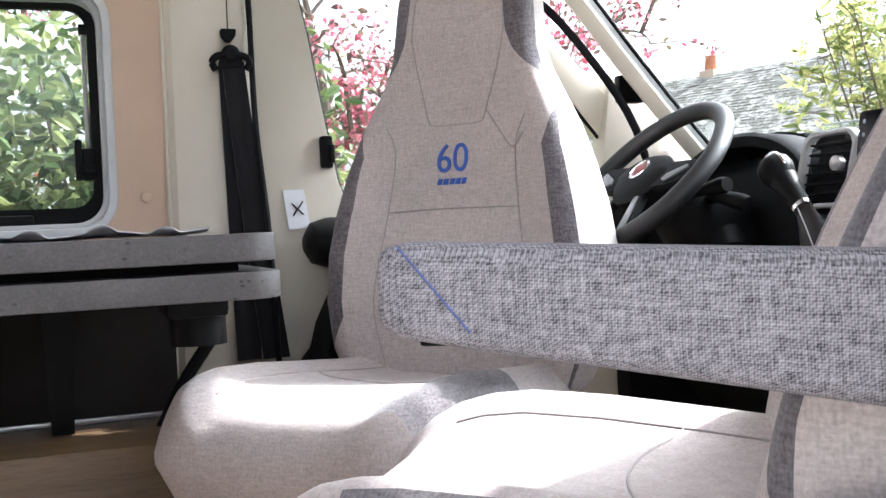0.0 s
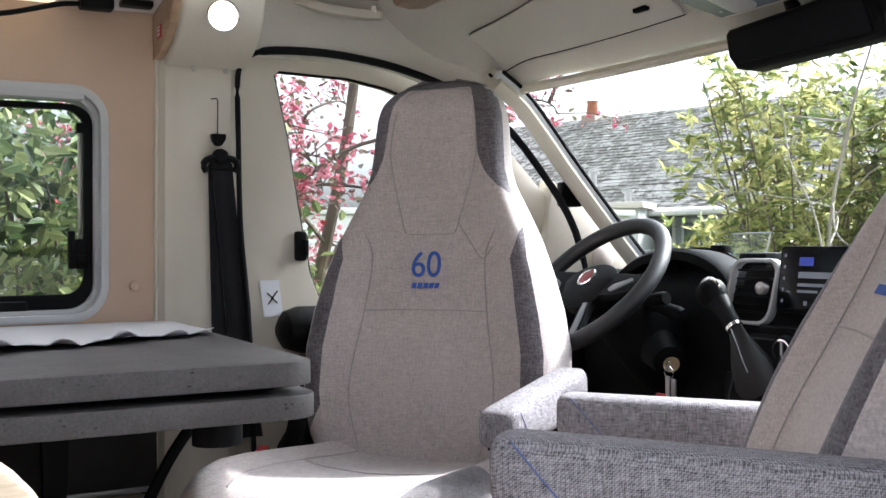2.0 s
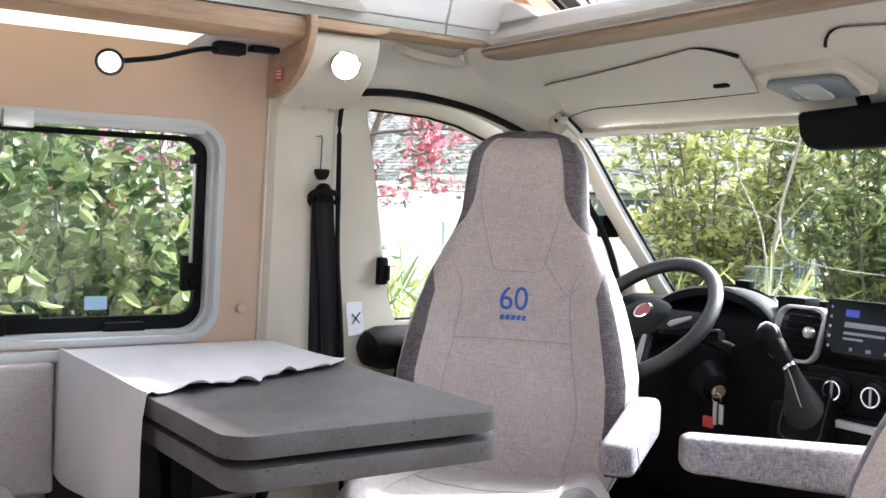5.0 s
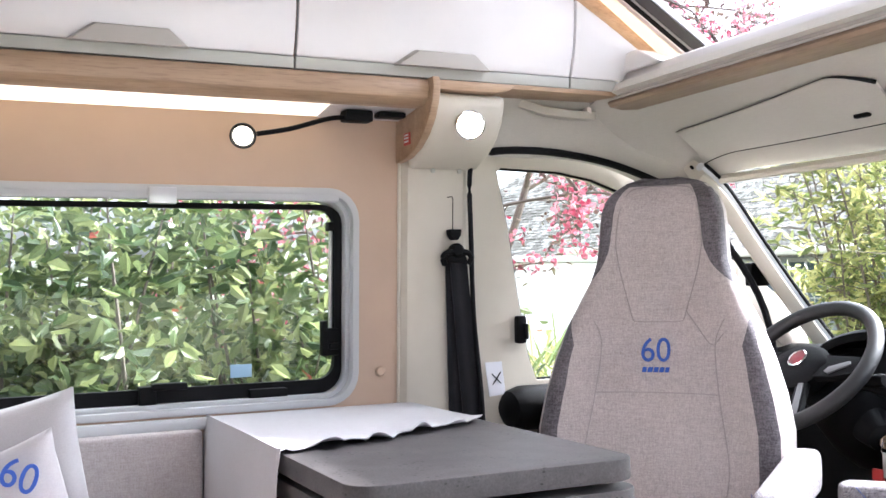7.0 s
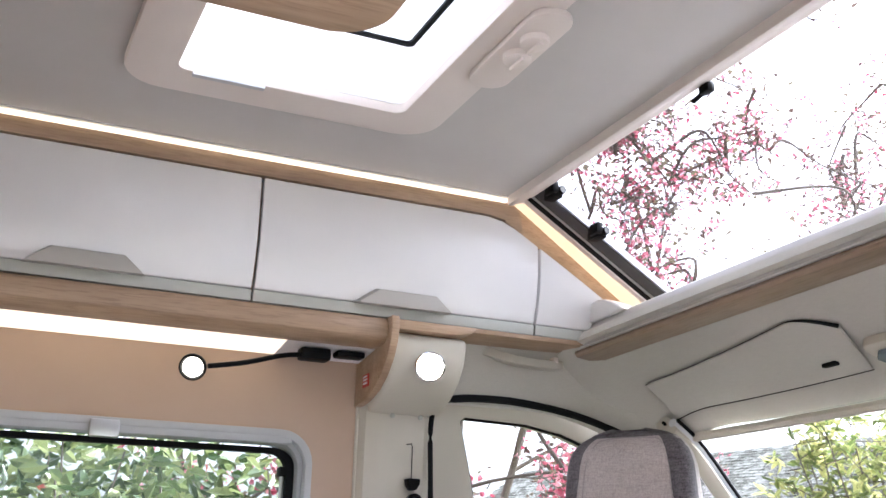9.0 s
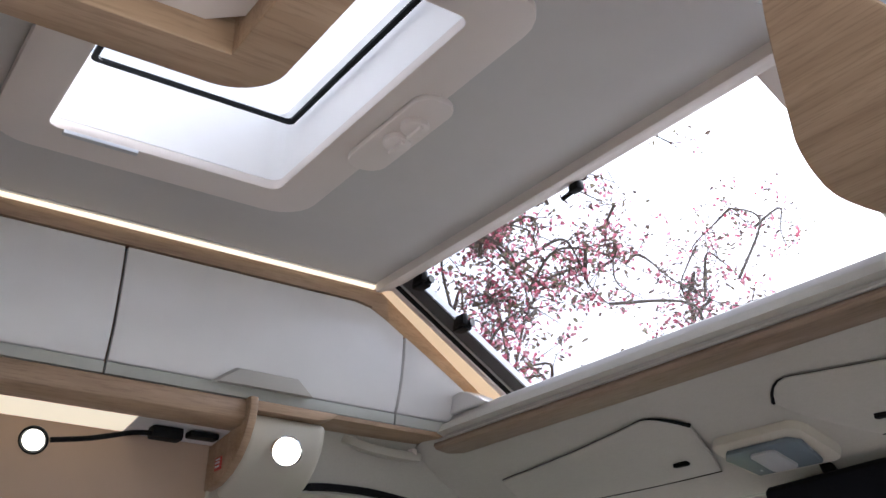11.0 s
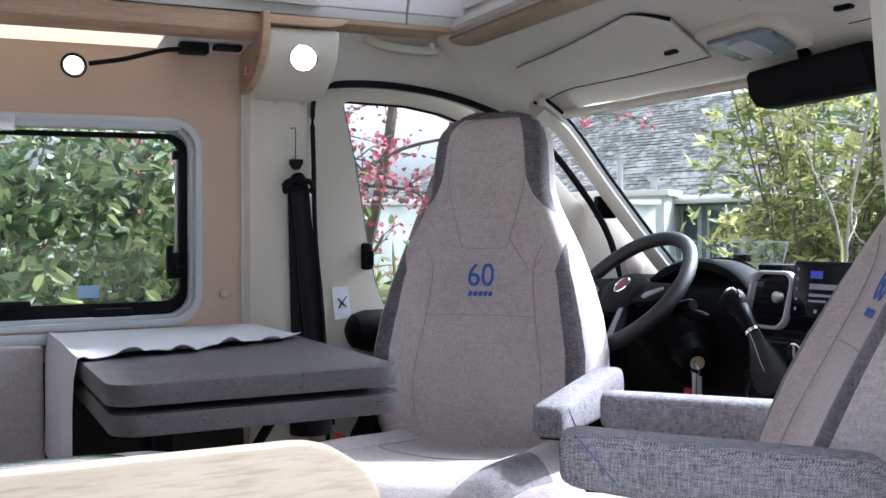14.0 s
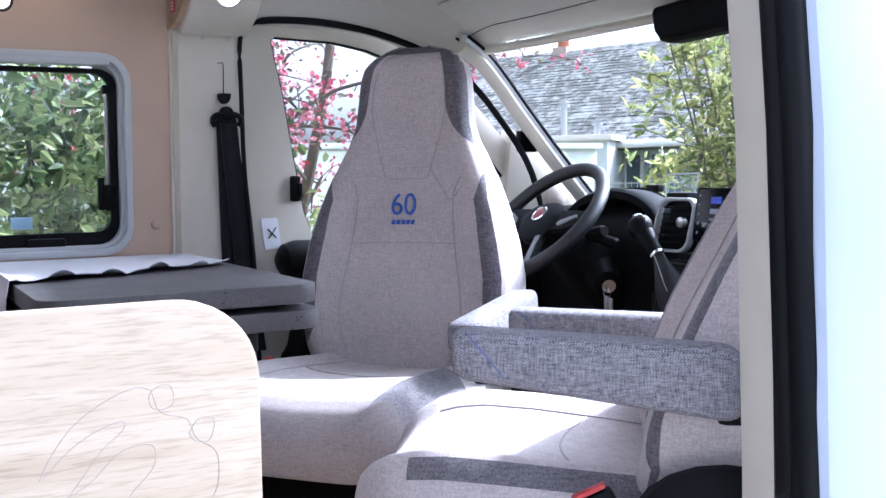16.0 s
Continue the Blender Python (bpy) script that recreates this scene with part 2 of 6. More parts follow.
def box(x0, x1, y0, y1, z0, z1, bev=0.003, seg=2):
    bm = bmesh.new()
    bmesh.ops.create_cube(bm, size=1.0)
    for v in bm.verts:
        v.co = Vector(((x0 + x1) / 2 + v.co.x * (x1 - x0), (y0 + y1) / 2 + v.co.y * (y1 - y0), (z0 + z1) / 2 + v.co.z * (z1 - z0)))
    return round_edges(bm, bev, seg)


def prism(pts, axis, a, b, bev=0.002, seg=2):
    bm = bmesh.new()
    lo = [bm.verts.new(axes3(axis, u, v, a)) for u, v in pts]
    hi = [bm.verts.new(axes3(axis, u, v, b)) for u, v in pts]
    n = len(pts)
    for i in range(n):
        bm.faces.new((lo[i], lo[(i + 1) % n], hi[(i + 1) % n], hi[i]))
    bm.faces.new(lo[::-1])
    bm.faces.new(hi)
    bmesh.ops.recalc_face_normals(bm, faces=bm.faces)
    return round_edges(bm, bev, seg)


def loft(rings, caps=True, closed=True, bm=None):
    bm = bm or bmesh.new()
    rows = [[bm.verts.new(p) for p in ring] for ring in rings]
    for a, b in zip(rows, rows[1:]):
        n = len(a)
        for i in range(n if closed else n - 1):
            bm.faces.new((a[i], a[(i + 1) % n], b[(i + 1) % n], b[i]))
    if caps:
        bm.faces.new(rows[0][::-1])
        bm.faces.new(rows[-1])
    bmesh.ops.recalc_face_normals(bm, faces=bm.faces)
    return bm


def tube(pts, r, seg=8, closed=False, flat=None, up=(0, 0, 1), bm=None):
    """A swept round (or, with flat=(half width, half thickness), flat) section along the points."""
    P = [Vector(p) for p in pts]
    rings = []
    n = len(P)
    for i, p in enumerate(P):
        a, b = (P[i - 1], P[(i + 1) % n]) if closed else (P[max(i - 1, 0)], P[min(i + 1, n - 1)])
        d = (b - a).normalized()
        s = d.cross(Vector(up))
        s = s.normalized() if s.length > 1e-4 else d.orthogonal().normalized()
        t = s.cross(d)
        rr = r[i] if isinstance(r, (list, tuple)) else r
        ring = []
        for k in range(seg):
            w = 2 * math.pi * k / seg
            c, q = math.cos(w), math.sin(w)
            if flat:
                c = math.copysign(abs(c) ** 0.4, c) * flat[0]
                q = math.copysign(abs(q) ** 0.4, q) * flat[1]
                ring.append(p + s * c + t * q)
            else:
                ring.append(p + (s * c + t * q) * rr)
        rings.append(ring)
    if closed:
        rings.append(rings[0])
        bm = loft(rings, caps=False, bm=bm)
        bmesh.ops.remove_doubles(bm, verts=bm.verts, dist=1e-6)
        return bm
    return loft(rings, bm=bm)


def lathe(profile, m=Matrix(), seg=28, bm=None):
    """Profile of (radius, height) turned round the local z of m."""
    bm = bm or bmesh.new()
    rings = [[m @ Vector((r * math.cos(2 * math.pi * k / seg), r * math.sin(2 * math.pi * k / seg), h)) for k in range(seg)] for r, h in profile]
    return loft(rings, bm=bm)


def holed(outer, holes, place, thick, bev=0.0):
    """A board with openings: outlines in (u, v), set into space by place(u, v, depth), thick deep."""
    bm = bmesh.new()
    flat = []
    edges = []
    for loop in (outer, *holes):
        vs = [bm.verts.new((u, v, 0)) for u, v in loop]
        flat.append(vs)
        edges += [bm.edges.new((vs[i], vs[(i + 1) % len(vs)])) for i in range(len(vs))]
    bmesh.ops.triangle_fill(bm, use_beauty=True, use_dissolve=False, edges=edges)
    faces = list(bm.faces)
    top = {v: v.co.copy() for v in bm.verts}
    twin = {v: bm.verts.new(v.co) for v in list(bm.verts)}
    for f in faces:
        bm.faces.new([twin[v] for v in reversed(f.verts)])
    for vs in flat:
        n = len(vs)
        for i in range(n):
            a, b = vs[i], vs[(i + 1) % n]
            bm.faces.new((a, b, twin[b], twin[a]))
    for v, co in top.items():
        v.co = Vector(place(co.x, co.y, 0.0))
        twin[v].co = Vector(place(co.x, co.y, thick))
    bmesh.ops.recalc_face_normals(bm, faces=bm.faces)
    return round_edges(bm, bev, 2, 60)


def sheet(func, nu, nv, thick):
    """A surface func(s, t) over the unit square with a thickness vector function or constant vector."""
    grids = []
    bm = bmesh.new()
    for side in (0, 1):
        rows = []
        for i in range(nu + 1):
            rows.append([bm.verts.new(Vector(func(i / nu, j / nv)) + (Vector(thick) if side else Vector())) for j in range(nv + 1)])
        grids.append(rows)
    for side, rows in enumerate(grids):
        for i in range(nu):
            for j in range(nv):
                q = (rows[i][j], rows[i + 1][j], rows[i + 1][j + 1], rows[i][j + 1])
                bm.faces.new(q if side == 0 else q[::-1])
    a, b = grids
    rim = [(i, 0) for i in range(nu)] + [(nu, j) for j in range(nv)] + [(i, nv) for i in range(nu, 0, -1)] + [(0, j) for j in range(nv, 0, -1)]
    for k, (i, j) in enumerate(rim):
        i2, j2 = rim[(k + 1) % len(rim)]
        bm.faces.new((a[i][j], a[i2][j2], b[i2][j2], b[i][j]))
    bmesh.ops.recalc_face_normals(bm, faces=bm.faces)
    return bm


def joined(*bms):
    out = bmesh.new()
    for b in bms:
        me = bpy.data.meshes.new("tmp")
        b.to_mesh(me)
        b.free()
        out.from_mesh(me)
        bpy.data.meshes.remove(me)
    return out


def world_of(ob):
    m = ob.matrix_basis.copy()
    while ob.parent:
        ob = ob.parent
        m = ob.matrix_basis @ m
    return m


def part(name, bm, mat, parent=None, label="", local=False, sharp=38):
    """One mesh object. Built in world places unless local; hung under its thing or part."""
    me = bpy.data.meshes.new(name)
    if parent and not local:
        bm.transform(world_of(parent).inverted())
    bm.to_mesh(me)
    bm.free()
    for p in me.polygons:
        p.use_smooth = True
    me.set_sharp_from_angle(angle=radians(sharp))
    for mm in mat if isinstance(mat, (list, tuple)) else (mat,):
        me.materials.append(mm)
    ob = new(name, me)
    if parent:
        ob.parent = parent
    if label:
        ob["label"] = label
    return ob


def thing(name, at, label, category, group="", kind="", turn=0.0):
    e = new(name)
    e.empty_display_size = 0.05
    e.matrix_basis = pose(*at, 0, 0, turn)
    return tagged(e, label, category, group, kind)


def single(name, bm, mat, label, category, group="", kind="", sharp=38):
    return tagged(part(name, bm, mat, sharp=sharp), label, category, group, kind)


def text_bm(body, size, m, depth=0.0008):
    cu = bpy.data.curves.new("text", "FONT")
    cu.body, cu.size, cu.extrude, cu.align_x, cu.align_y = body, size, depth, "CENTER", "CENTER"
    ob = bpy.data.objects.new("text", cu)
    me = bpy.data.meshes.new_from_object(ob)
    bm = bmesh.new()
    bm.from_mesh(me)
    bm.transform(m)
    bpy.data.objects.remove(ob)
    bpy.data.meshes.remove(me)
    return bm


# ---- the van's shell ----
def wall_x(z):
    """The inner face of the side wall leans in towards the roof."""
    return 0.867 - (z - 0.755) * 0.061


def left_wall(u, v, d):
    return (-wall_x(v) - d, u, v)


WIN = (-1.245, -0.228, 0.776, 1.270)
floor = tagged(part("floor", box(-0.92, 0.92, -2.6, 1.5, -0.06, 0.0, 0.004), FLOORW), "light oak vinyl plank floor of the van", "floor", kind="structure")
wall_left = tagged(part("wall_left", holed([(-2.6, 0.0), (-0.125, 0.0), (-0.125, 1.50), (-2.6, 1.50)], [rrect(*WIN, 0.07)], left_wall, 0.03), PEACH), "peach laminate side wall with a window opening", "wall", kind="structure")
wall_left_skin = tagged(part("wall_left_skin", holed([(-2.6, -0.3), (-0.02, -0.3), (-0.02, 1.85), (-2.6, 1.85)], [rrect(WIN[0] + 0.02, WIN[1] - 0.02, WIN[2] + 0.02, WIN[3] - 0.02, 0.06)], lambda u, v, d: (-wall_x(v) - 0.085 - d, u, v), 0.012), PAINT), "white outer skin of the van side", "wall", kind="structure")
wall_rear = tagged(part("wall_rear", box(-0.92, 0.92, -2.62, -2.6, 0, 1.85, 0), PEACH), "peach laminate partition at the rear", "wall", kind="structure")
wall_right = tagged(part("wall_right", box(0.86, 0.99, -2.6, -1.34, -0.3, 1.86, 0.01), PEACH), "side wall behind the sliding door opening", "wall", kind="structure")
# ceiling with the roof hatch opening
VENT = (-0.262, 0.385, -0.692, -0.262)
ceiling = tagged(part("ceiling", holed([(-0.60, -2.6), (0.62, -2.6), (0.62, 0.165), (-0.60, 0.165)], [rrect(VENT[0] - 0.02, VENT[1] + 0.02, VENT[2] - 0.02, VENT[3] + 0.02, 0.03)], lambda u, v, d: (u, v, 1.82 + d), 0.03), CEIL), "flat pale grey ceiling board", "ceiling", kind="structure")
roof = tagged(part("roof", holed([(-0.93, -2.6), (0.93, -2.6), (0.93, 0.14), (-0.93, 0.14)], [rrect(VENT[0] - 0.024, VENT[1] + 0.024, VENT[2] - 0.024, VENT[3] + 0.024, 0.03)], lambda u, v, d: (u, v, 1.90 + d - 0.05 * abs(u) ** 3), 0.015), PAINT), "white outer roof of the van", "roof", kind="structure")
roof_side = tagged(part("roof_side", joined(box(-0.95, -0.93, -2.6, 0.5, 1.5, 1.9, 0), box(0.93, 0.95, -2.6, 0.5, 1.5, 1.9, 0)), PAINT), "white upper roof sides", "roof", kind="structure")

# ---- side window ----
window = thing("window_1", (-0.93, -0.74, 0.776), "hinged acrylic camper window with a grey frame and black seal", "window", kind="structure")


def ring_frame(rect, r_out, inset, r_in, place, thick, bev=0.003):
    u0, u1, v0, v1 = rect
    return holed(rrect(u0, u1, v0, v1, r_out), [rrect(u0 + inset, u1 - inset, v0 + inset, v1 - inset, r_in)], place, thick, bev)


part("window_frame", ring_frame((WIN[0] - 0.004, WIN[1] + 0.004, WIN[2] - 0.004, WIN[3] + 0.004), 0.074, 0.016, 0.060, lambda u, v, d: (-wall_x(v) + 0.006 - d, u, v), 0.03), ALU, window, "grey plastic window frame")
part("window_reveal", ring_frame((WIN[0] + 0.010, WIN[1] - 0.010, WIN[2] + 0.010, WIN[3] - 0.010), 0.066, 0.012, 0.055, lambda u, v, d: (-wall_x(v) - 0.018 - d, u, v), 0.055), ALU, window)
part("seal", holed(rrect(WIN[0] + 0.014, WIN[1] - 0.014, WIN[2] + 0.014, WIN[3] - 0.030, 0.06), [rrect(WIN[0] + 0.040, WIN[1] - 0.040, WIN[2] + 0.054, WIN[3] - 0.042, 0.040)], lambda u, v, d: (-wall_x(v) - 0.046 - d, u, v), 0.02), RUBBER, window, "black rubber seal")
p = part("pane", prism(rrect(WIN[0] + 0.03, WIN[1] - 0.03, WIN[2] + 0.03, WIN[3] - 0.03, 0.05), "x", -0.95, -0.956, 0), ACRYL, window)
p.visible_shadow = False
# blind cassette along the head, with its clip
part("blind_rail", box(-0.862, -0.832, WIN[0] + 0.03, WIN[1] - 0.045, 1.243, 1.266, 0.005), ALU, window, "grey blind cassette rail")
part("blind_clip", box(-0.842, -0.822, -0.705, -0.645, 1.232, 1.268, 0.004), SILVER, window)
part("guide_rod", tube([(-0.910, -0.275, 0.95), (-0.894, -0.275, 1.185)], 0.005), SILVER, window, "silver stay rod")
part("rod_end", box(-0.912, -0.886, -0.283, -0.266, 1.178, 1.200, 0.003), BLACK, window)
part("sill_trim", box(-0.868, -0.845, -1.3, -0.31, 0.742, 0.768, 0.006), ALU, window, "pale grey trim strip under the window")


def latch(y, z, flip=1):
    e = part("latch", joined(box(-0.925, -0.886, y - 0.018, y + 0.018, z - 0.026, z + 0.030, 0.006), box(-0.905, -0.880, y - 0.008 * flip, y - 0.085 * flip, z + 0.020, z + 0.036, 0.005)), BLACK, window, "black window latch")
    return e


latch(-0.70, 0.808, -1)
part("latch", joined(box(-0.930, -0.896, -0.288, -0.258, 0.885, 0.950, 0.006), box(-0.912, -0.886, -0.302, -0.287, 0.885, 0.968, 0.005), box(-0.90, -0.884, -0.285, -0.262, 0.90, 0.915, 0.004)), BLACK, window, "black window latch")
part("catch_block", box(-0.93, -0.89, -0.475, -0.385, 0.786, 0.818, 0.006), BLACK, window)
part("sticker", box(-0.949, -0.947, -0.505, -0.455, 0.842, 0.872, 0), material("pale_blue_sticker", (0.35, 0.55, 0.72), 0.5), window, "pale blue sticker on the pane")
wall_button = single("wall_button", lathe([(0.012, 0), (0.012, 0.004), (0.009, 0.007), (0.001, 0.008)], Matrix.Translation((-0.862, -0.169, 0.846)) @ Matrix.Rotation(radians(90), 4, "Y"), 20), PEACH, "small round peach screw cap on the wall", "cap")

# ---- B pillar with belt ----
pillar = thing("door_pillar", (-0.82, -0.03, 0.0), "cream plastic door pillar trim", "pillar", kind="structure")


def pillar_ring(z):
    k = -wall_x(z)
    return [(k - 0.05, -0.122, z), (k + 0.001, -0.122, z), (k + 0.018, -0.108, z), (k + 0.024, -0.085, z), (k + 0.030, -0.07, z), (k + 0.030, -0.035, z), (k + 0.030, 0.0, z), (k + 0.026, 0.035, z), (k + 0.012, 0.05, z), (k - 0.05, 0.06, z)]


part("pillar_trim", loft([pillar_ring(z) for z in (0.0, 0.4, 0.8, 1.1, 1.36, 1.5)]), CREAM, pillar, sharp=30)
part("trim_line", tube([(-wall_x(z) + 0.003, -0.124, z) for z in (0.2, 0.7, 1.0, 1.34)], 0.004), CREAM, pillar)
part("adjuster_slot", tube([(-0.806 + 0.061 * (z - 1.2), y, z) for y, z in ((-0.012, 1.255), (0.001, 1.257), (0.003, 1.25), (0.003, 1.175))], 0.0012, 5), DASH, pillar)
part("screw_cap", lathe([(0.006, 0), (0.006, 0.003), (0.001, 0.004)], Matrix.Translation((-0.80, -0.05, 1.318)) @ Matrix.Rotation(radians(90), 4, "Y"), 12), SAGE, pillar)
part("screw_cap", lathe([(0.006, 0), (0.006, 0.003), (0.001, 0.004)], Matrix.Translation((-0.80, 0.02, 1.318)) @ Matrix.Rotation(radians(90), 4, "Y"), 12), SAGE, pillar)
belt = thing("seat_belt", (-0.81, 0.0, 0.4), "black seat belt hanging on the cream door pillar", "seat belt")
part("webbing", sheet(lambda s, t: (-0.802 - 0.026 * (1 - s) + 0.003 * math.sin(8 * t), -0.020 + 0.050 * t + 0.014 * (1 - s), 0.50 + s * 0.612), 12, 6, (-0.003, 0, 0)), WEB, belt, "black belt webbing")
part("webbing", sheet(lambda s, t: (-0.790 - 0.030 * (1 - s) + 0.002 * math.sin(7 * t), -0.014 + 0.044 * t + (0.060 + 0.012 * t) * (1 - s) ** 1.1, 0.50 + s * 0.612), 14, 6, (-0.003, 0, 0)), WEB, belt, "folded black belt webbing")
part("guide_plate", joined(tube(smooth_line([(-0.79, -0.027, 1.094), (-0.786, -0.034, 1.110), (-0.786, -0.022, 1.122), (-0.786, 0.005, 1.124), (-0.786, 0.030, 1.122), (-0.786, 0.041, 1.110), (-0.79, 0.034, 1.094)], 4), 0.0075), box(-0.80, -0.784, -0.020, 0.028, 1.098, 1.118, 0.006)), BLACK, belt, "black belt guide")
part("guide_bolt", lathe([(0.019, 0), (0.019, 0.012), (0.012, 0.019), (0.001, 0.020)], Matrix.Translation((-0.798, 0.004, 1.126)) @ Matrix.Rotation(radians(90), 4, "Y"), 18), BLACK, belt)
part("buckle_stem", tube(smooth_line([(-0.755, -0.170, 0.39), (-0.762, -0.120, 0.48), (-0.765, -0.055, 0.57)], 5), 0.013, 8), BLACK, belt, "dark lower belt stem")
part("height_slider", prism([(-0.014, 1.178), (0.018, 1.178), (0.016, 1.164), (0.008, 1.152), (-0.004, 1.152), (-0.012, 1.164)], "x", -0.812, -0.786, 0.004), BLACK, belt)

# ---- driver's door ----
door = thing("driver_door", (-0.86, 0.4, 0.0), "closed cab door with cream trim and black seal", "door", kind="structure")


def door_x(z):
    return -0.868 + (z - 0.8) * 0.045


GL = [(0.262, 0.80), (0.236, 0.865), (0.207, 1.015), (0.178, 1.184), (0.146, 1.325), (0.16, 1.336), (0.328, 1.331), (0.43, 1.314), (0.52, 1.284), (0.64, 1.20), (0.80, 1.05), (0.905, 0.93), (0.90, 0.85), (0.80, 0.80)]
part("door_panel", holed([(0.03, 0.0), (1.15, 0.0), (1.15, 0.75), (0.95, 1.00), (0.75, 1.20), (0.60, 1.315), (0.45, 1.37), (0.30, 1.395), (0.10, 1.395), (0.03, 1.36)], [GL], lambda u, v, d: (door_x(v) - d, u, v), 0.05, 0.004), CREAM, door, "cream inner door trim")
p = part("pane", prism([(u, v) for u, v in GL], "x", -0.894, -0.899, 0), GLASS, door)
p.visible_shadow = False
part("quarter_bar", tube([(-0.875, 0.565, 1.268), (-0.878, 0.70, 0.80)], 0.014, 6), RUBBER, door, "black bar before the quarter light")
part("glass_seal", tube([(door_x(v) - 0.012, u, v) for u, v in GL], 0.006, 6, closed=True), RUBBER, door)
GK = [(-0.79, 0.075, 0.35), (-0.796, 0.067, 0.742), (-0.798, 0.050, 0.97), (-0.798, 0.047, 1.172), (-0.798, 0.047, 1.305), (-0.796, 0.063, 1.346), (-0.795, 0.107, 1.368), (-0.790, 0.20, 1.374), (-0.783, 0.30, 1.369), (-0.772, 0.43, 1.348), (-0.755, 0.56, 1.305), (-0.742, 0.66, 1.255), (-0.74, 0.78, 1.14), (-0.76, 0.92, 0.96), (-0.78, 1.0, 0.7)]
GS = smooth_line(GK, 5)
part("door_seal", tube(GS, [0.0095 if y > 0.10 and z > 0.9 else 0.0062 for x, y, z in GS], 8), RUBBER, door, "black rubber door seal")
part("door_lock", joined(box(-0.868, -0.842, 0.196, 0.222, 0.895, 0.965, 0.007), box(-0.848, -0.836, 0.212, 0.224, 0.905, 0.945, 0.004)), BLACK, door, "black lock housing")
part("notice_label", prism([(0.122, 0.766), (0.168, 0.770), (0.158, 0.852), (0.112, 0.851)], "x", -0.8655, -0.863, 0), PAPER, door, "white notice label")
part("notice_mark", joined(tube([(-0.862, 0.132, 0.796), (-0.862, 0.154, 0.826)], 0.0016, 4), tube([(-0.862, 0.154, 0.798), (-0.862, 0.130, 0.822)], 0.0016, 4)), DASH, door)
part("door_pull", loft([[(-0.845 + 0.075 * w * math.cos(a), 0.25 + yy + 0.05 * w * 0, 0.735 + 0.055 * w * math.sin(a)) for a in [2 * math.pi * k / 14 for k in range(14)]] for yy, w in ((-0.10, 0.35), (-0.085, 0.8), (-0.05, 1.0), (0.1, 1.0), (0.3, 0.9))]), BLACK, door, "black padded door pull")
part("tweeter", lathe([(0.034, 0), (0.034, 0.006), (0.028, 0.009), (0.001, 0.010)], Matrix.Translation((-0.832, 1.055, 0.889)) @ Matrix.Rotation(radians(90), 4, "Y"), 22), VENTW, door, "round pale loudspeaker cover")
part("sail_panel", prism([(0.86, 0.80), (1.18, 0.80), (1.12, 0.94), (0.90, 1.10)], "x", -0.90, -0.836, 0.006), CREAM, door)
part("mirror_trim", box(-0.80, -0.772, 0.888, 0.955, 1.025, 1.09, 0.008), BLACK, door, "black mirror fixing cover")

# ---- cab header, headliner, A pillars, windscreen ----
LINE = [(0.36, 1.505), (0.42, 1.490), (0.50, 1.462), (0.60, 1.430), (0.70, 1.408), (0.78, 1.385), (0.84, 1.350), (0.87, 1.335)]


def liner(s, t):
    x = -0.80 + 1.60 * s
    k = t * (len(LINE) - 1)
    i = min(int(k), len(LINE) - 2)
    y, z = (LINE[i][0] + (LINE[i + 1][0] - LINE[i][0]) * (k - i), LINE[i][1] + (LINE[i + 1][1] - LINE[i][1]) * (k - i))
    e = max(0.0, abs(x) - 0.60) / 0.20
    return (x, y - 0.17 * (abs(x) / 0.72) ** 2.5 * t, z - 0.10 * e * e * (0.35 + 0.65 * t) - 0.012 * (abs(x) / 0.72) ** 2 * t)


headliner = tagged(part("headliner", sheet(liner, 40, 21, (0, 0.01, 0.02)), LINER, sharp=60), "cream felt headliner over the cab", "headliner", kind="structure")


def side_liner(sign, y0=-0.11):
    def f(s, t):
        y = y0 + (0.69 - y0) * s
        top = 1.515 if y < 0.40 else 1.515 - (y - 0.40) * 0.40
        low = 1.36 if y < 0.30 else 1.36 - (y - 0.30) ** 2 * 0.9
        z = low + (top - low) * t
        return (sign * (0.800 - 0.06 * t * t - 0.03 * s * s - 0.07 * max(0, s - 0.55) * t), y, z)
    return f


cab_side_trim_left = tagged(part("cab_side_trim_left", sheet(side_liner(-1), 20, 8, (-0.03, 0, 0)), LINER, sharp=60), "cream trim above the cab door", "trim", kind="structure")
cab_side_trim_right = tagged(part("cab_side_trim_right", sheet(side_liner(1, 0.38), 20, 8, (0.03, 0, 0)), LINER, sharp=60), "cream trim above the cab door", "trim", kind="structure")


def a_pillar(sign):
    pts = [(-0.695, 0.64, 1.325), (-0.72, 0.74, 1.265), (-0.745, 0.90, 1.10), (-0.77, 1.10, 0.90), (-0.80, 1.40, 0.62)]
    pts = [(-sign * x, y, z) for x, y, z in pts]
    t = thing("windscreen_pillar", (sign * 0.77, 1.1, 0.6), "cream windscreen pillar with a dark seal", "pillar", kind="structure")
    part("pillar_cover", tube(smooth_line(pts, 5), 0.03, 10, flat=(0.036, 0.020), up=(sign * -0.6, 0.5, 0.6)), CREAM, t)
    part("screen_edge", tube(smooth_line([(x - sign * 0.030, y + 0.012, z + 0.014) for x, y, z in pts], 5), 0.005, 8), RUBBER, t, "black windscreen seal")
    part("bright_edge", tube(smooth_line([(x - sign * 0.018, y + 0.006, z + 0.010) for x, y, z in pts], 5), 0.012, 8), PAINT_W, t, "white windscreen trim")
    part("trim_seal", tube(smooth_line([(x + sign * 0.004, y - 0.006, z + 0.012) for x, y, z in pts], 5), 0.004, 8), RUBBER, t, "thin black seal")
    return t


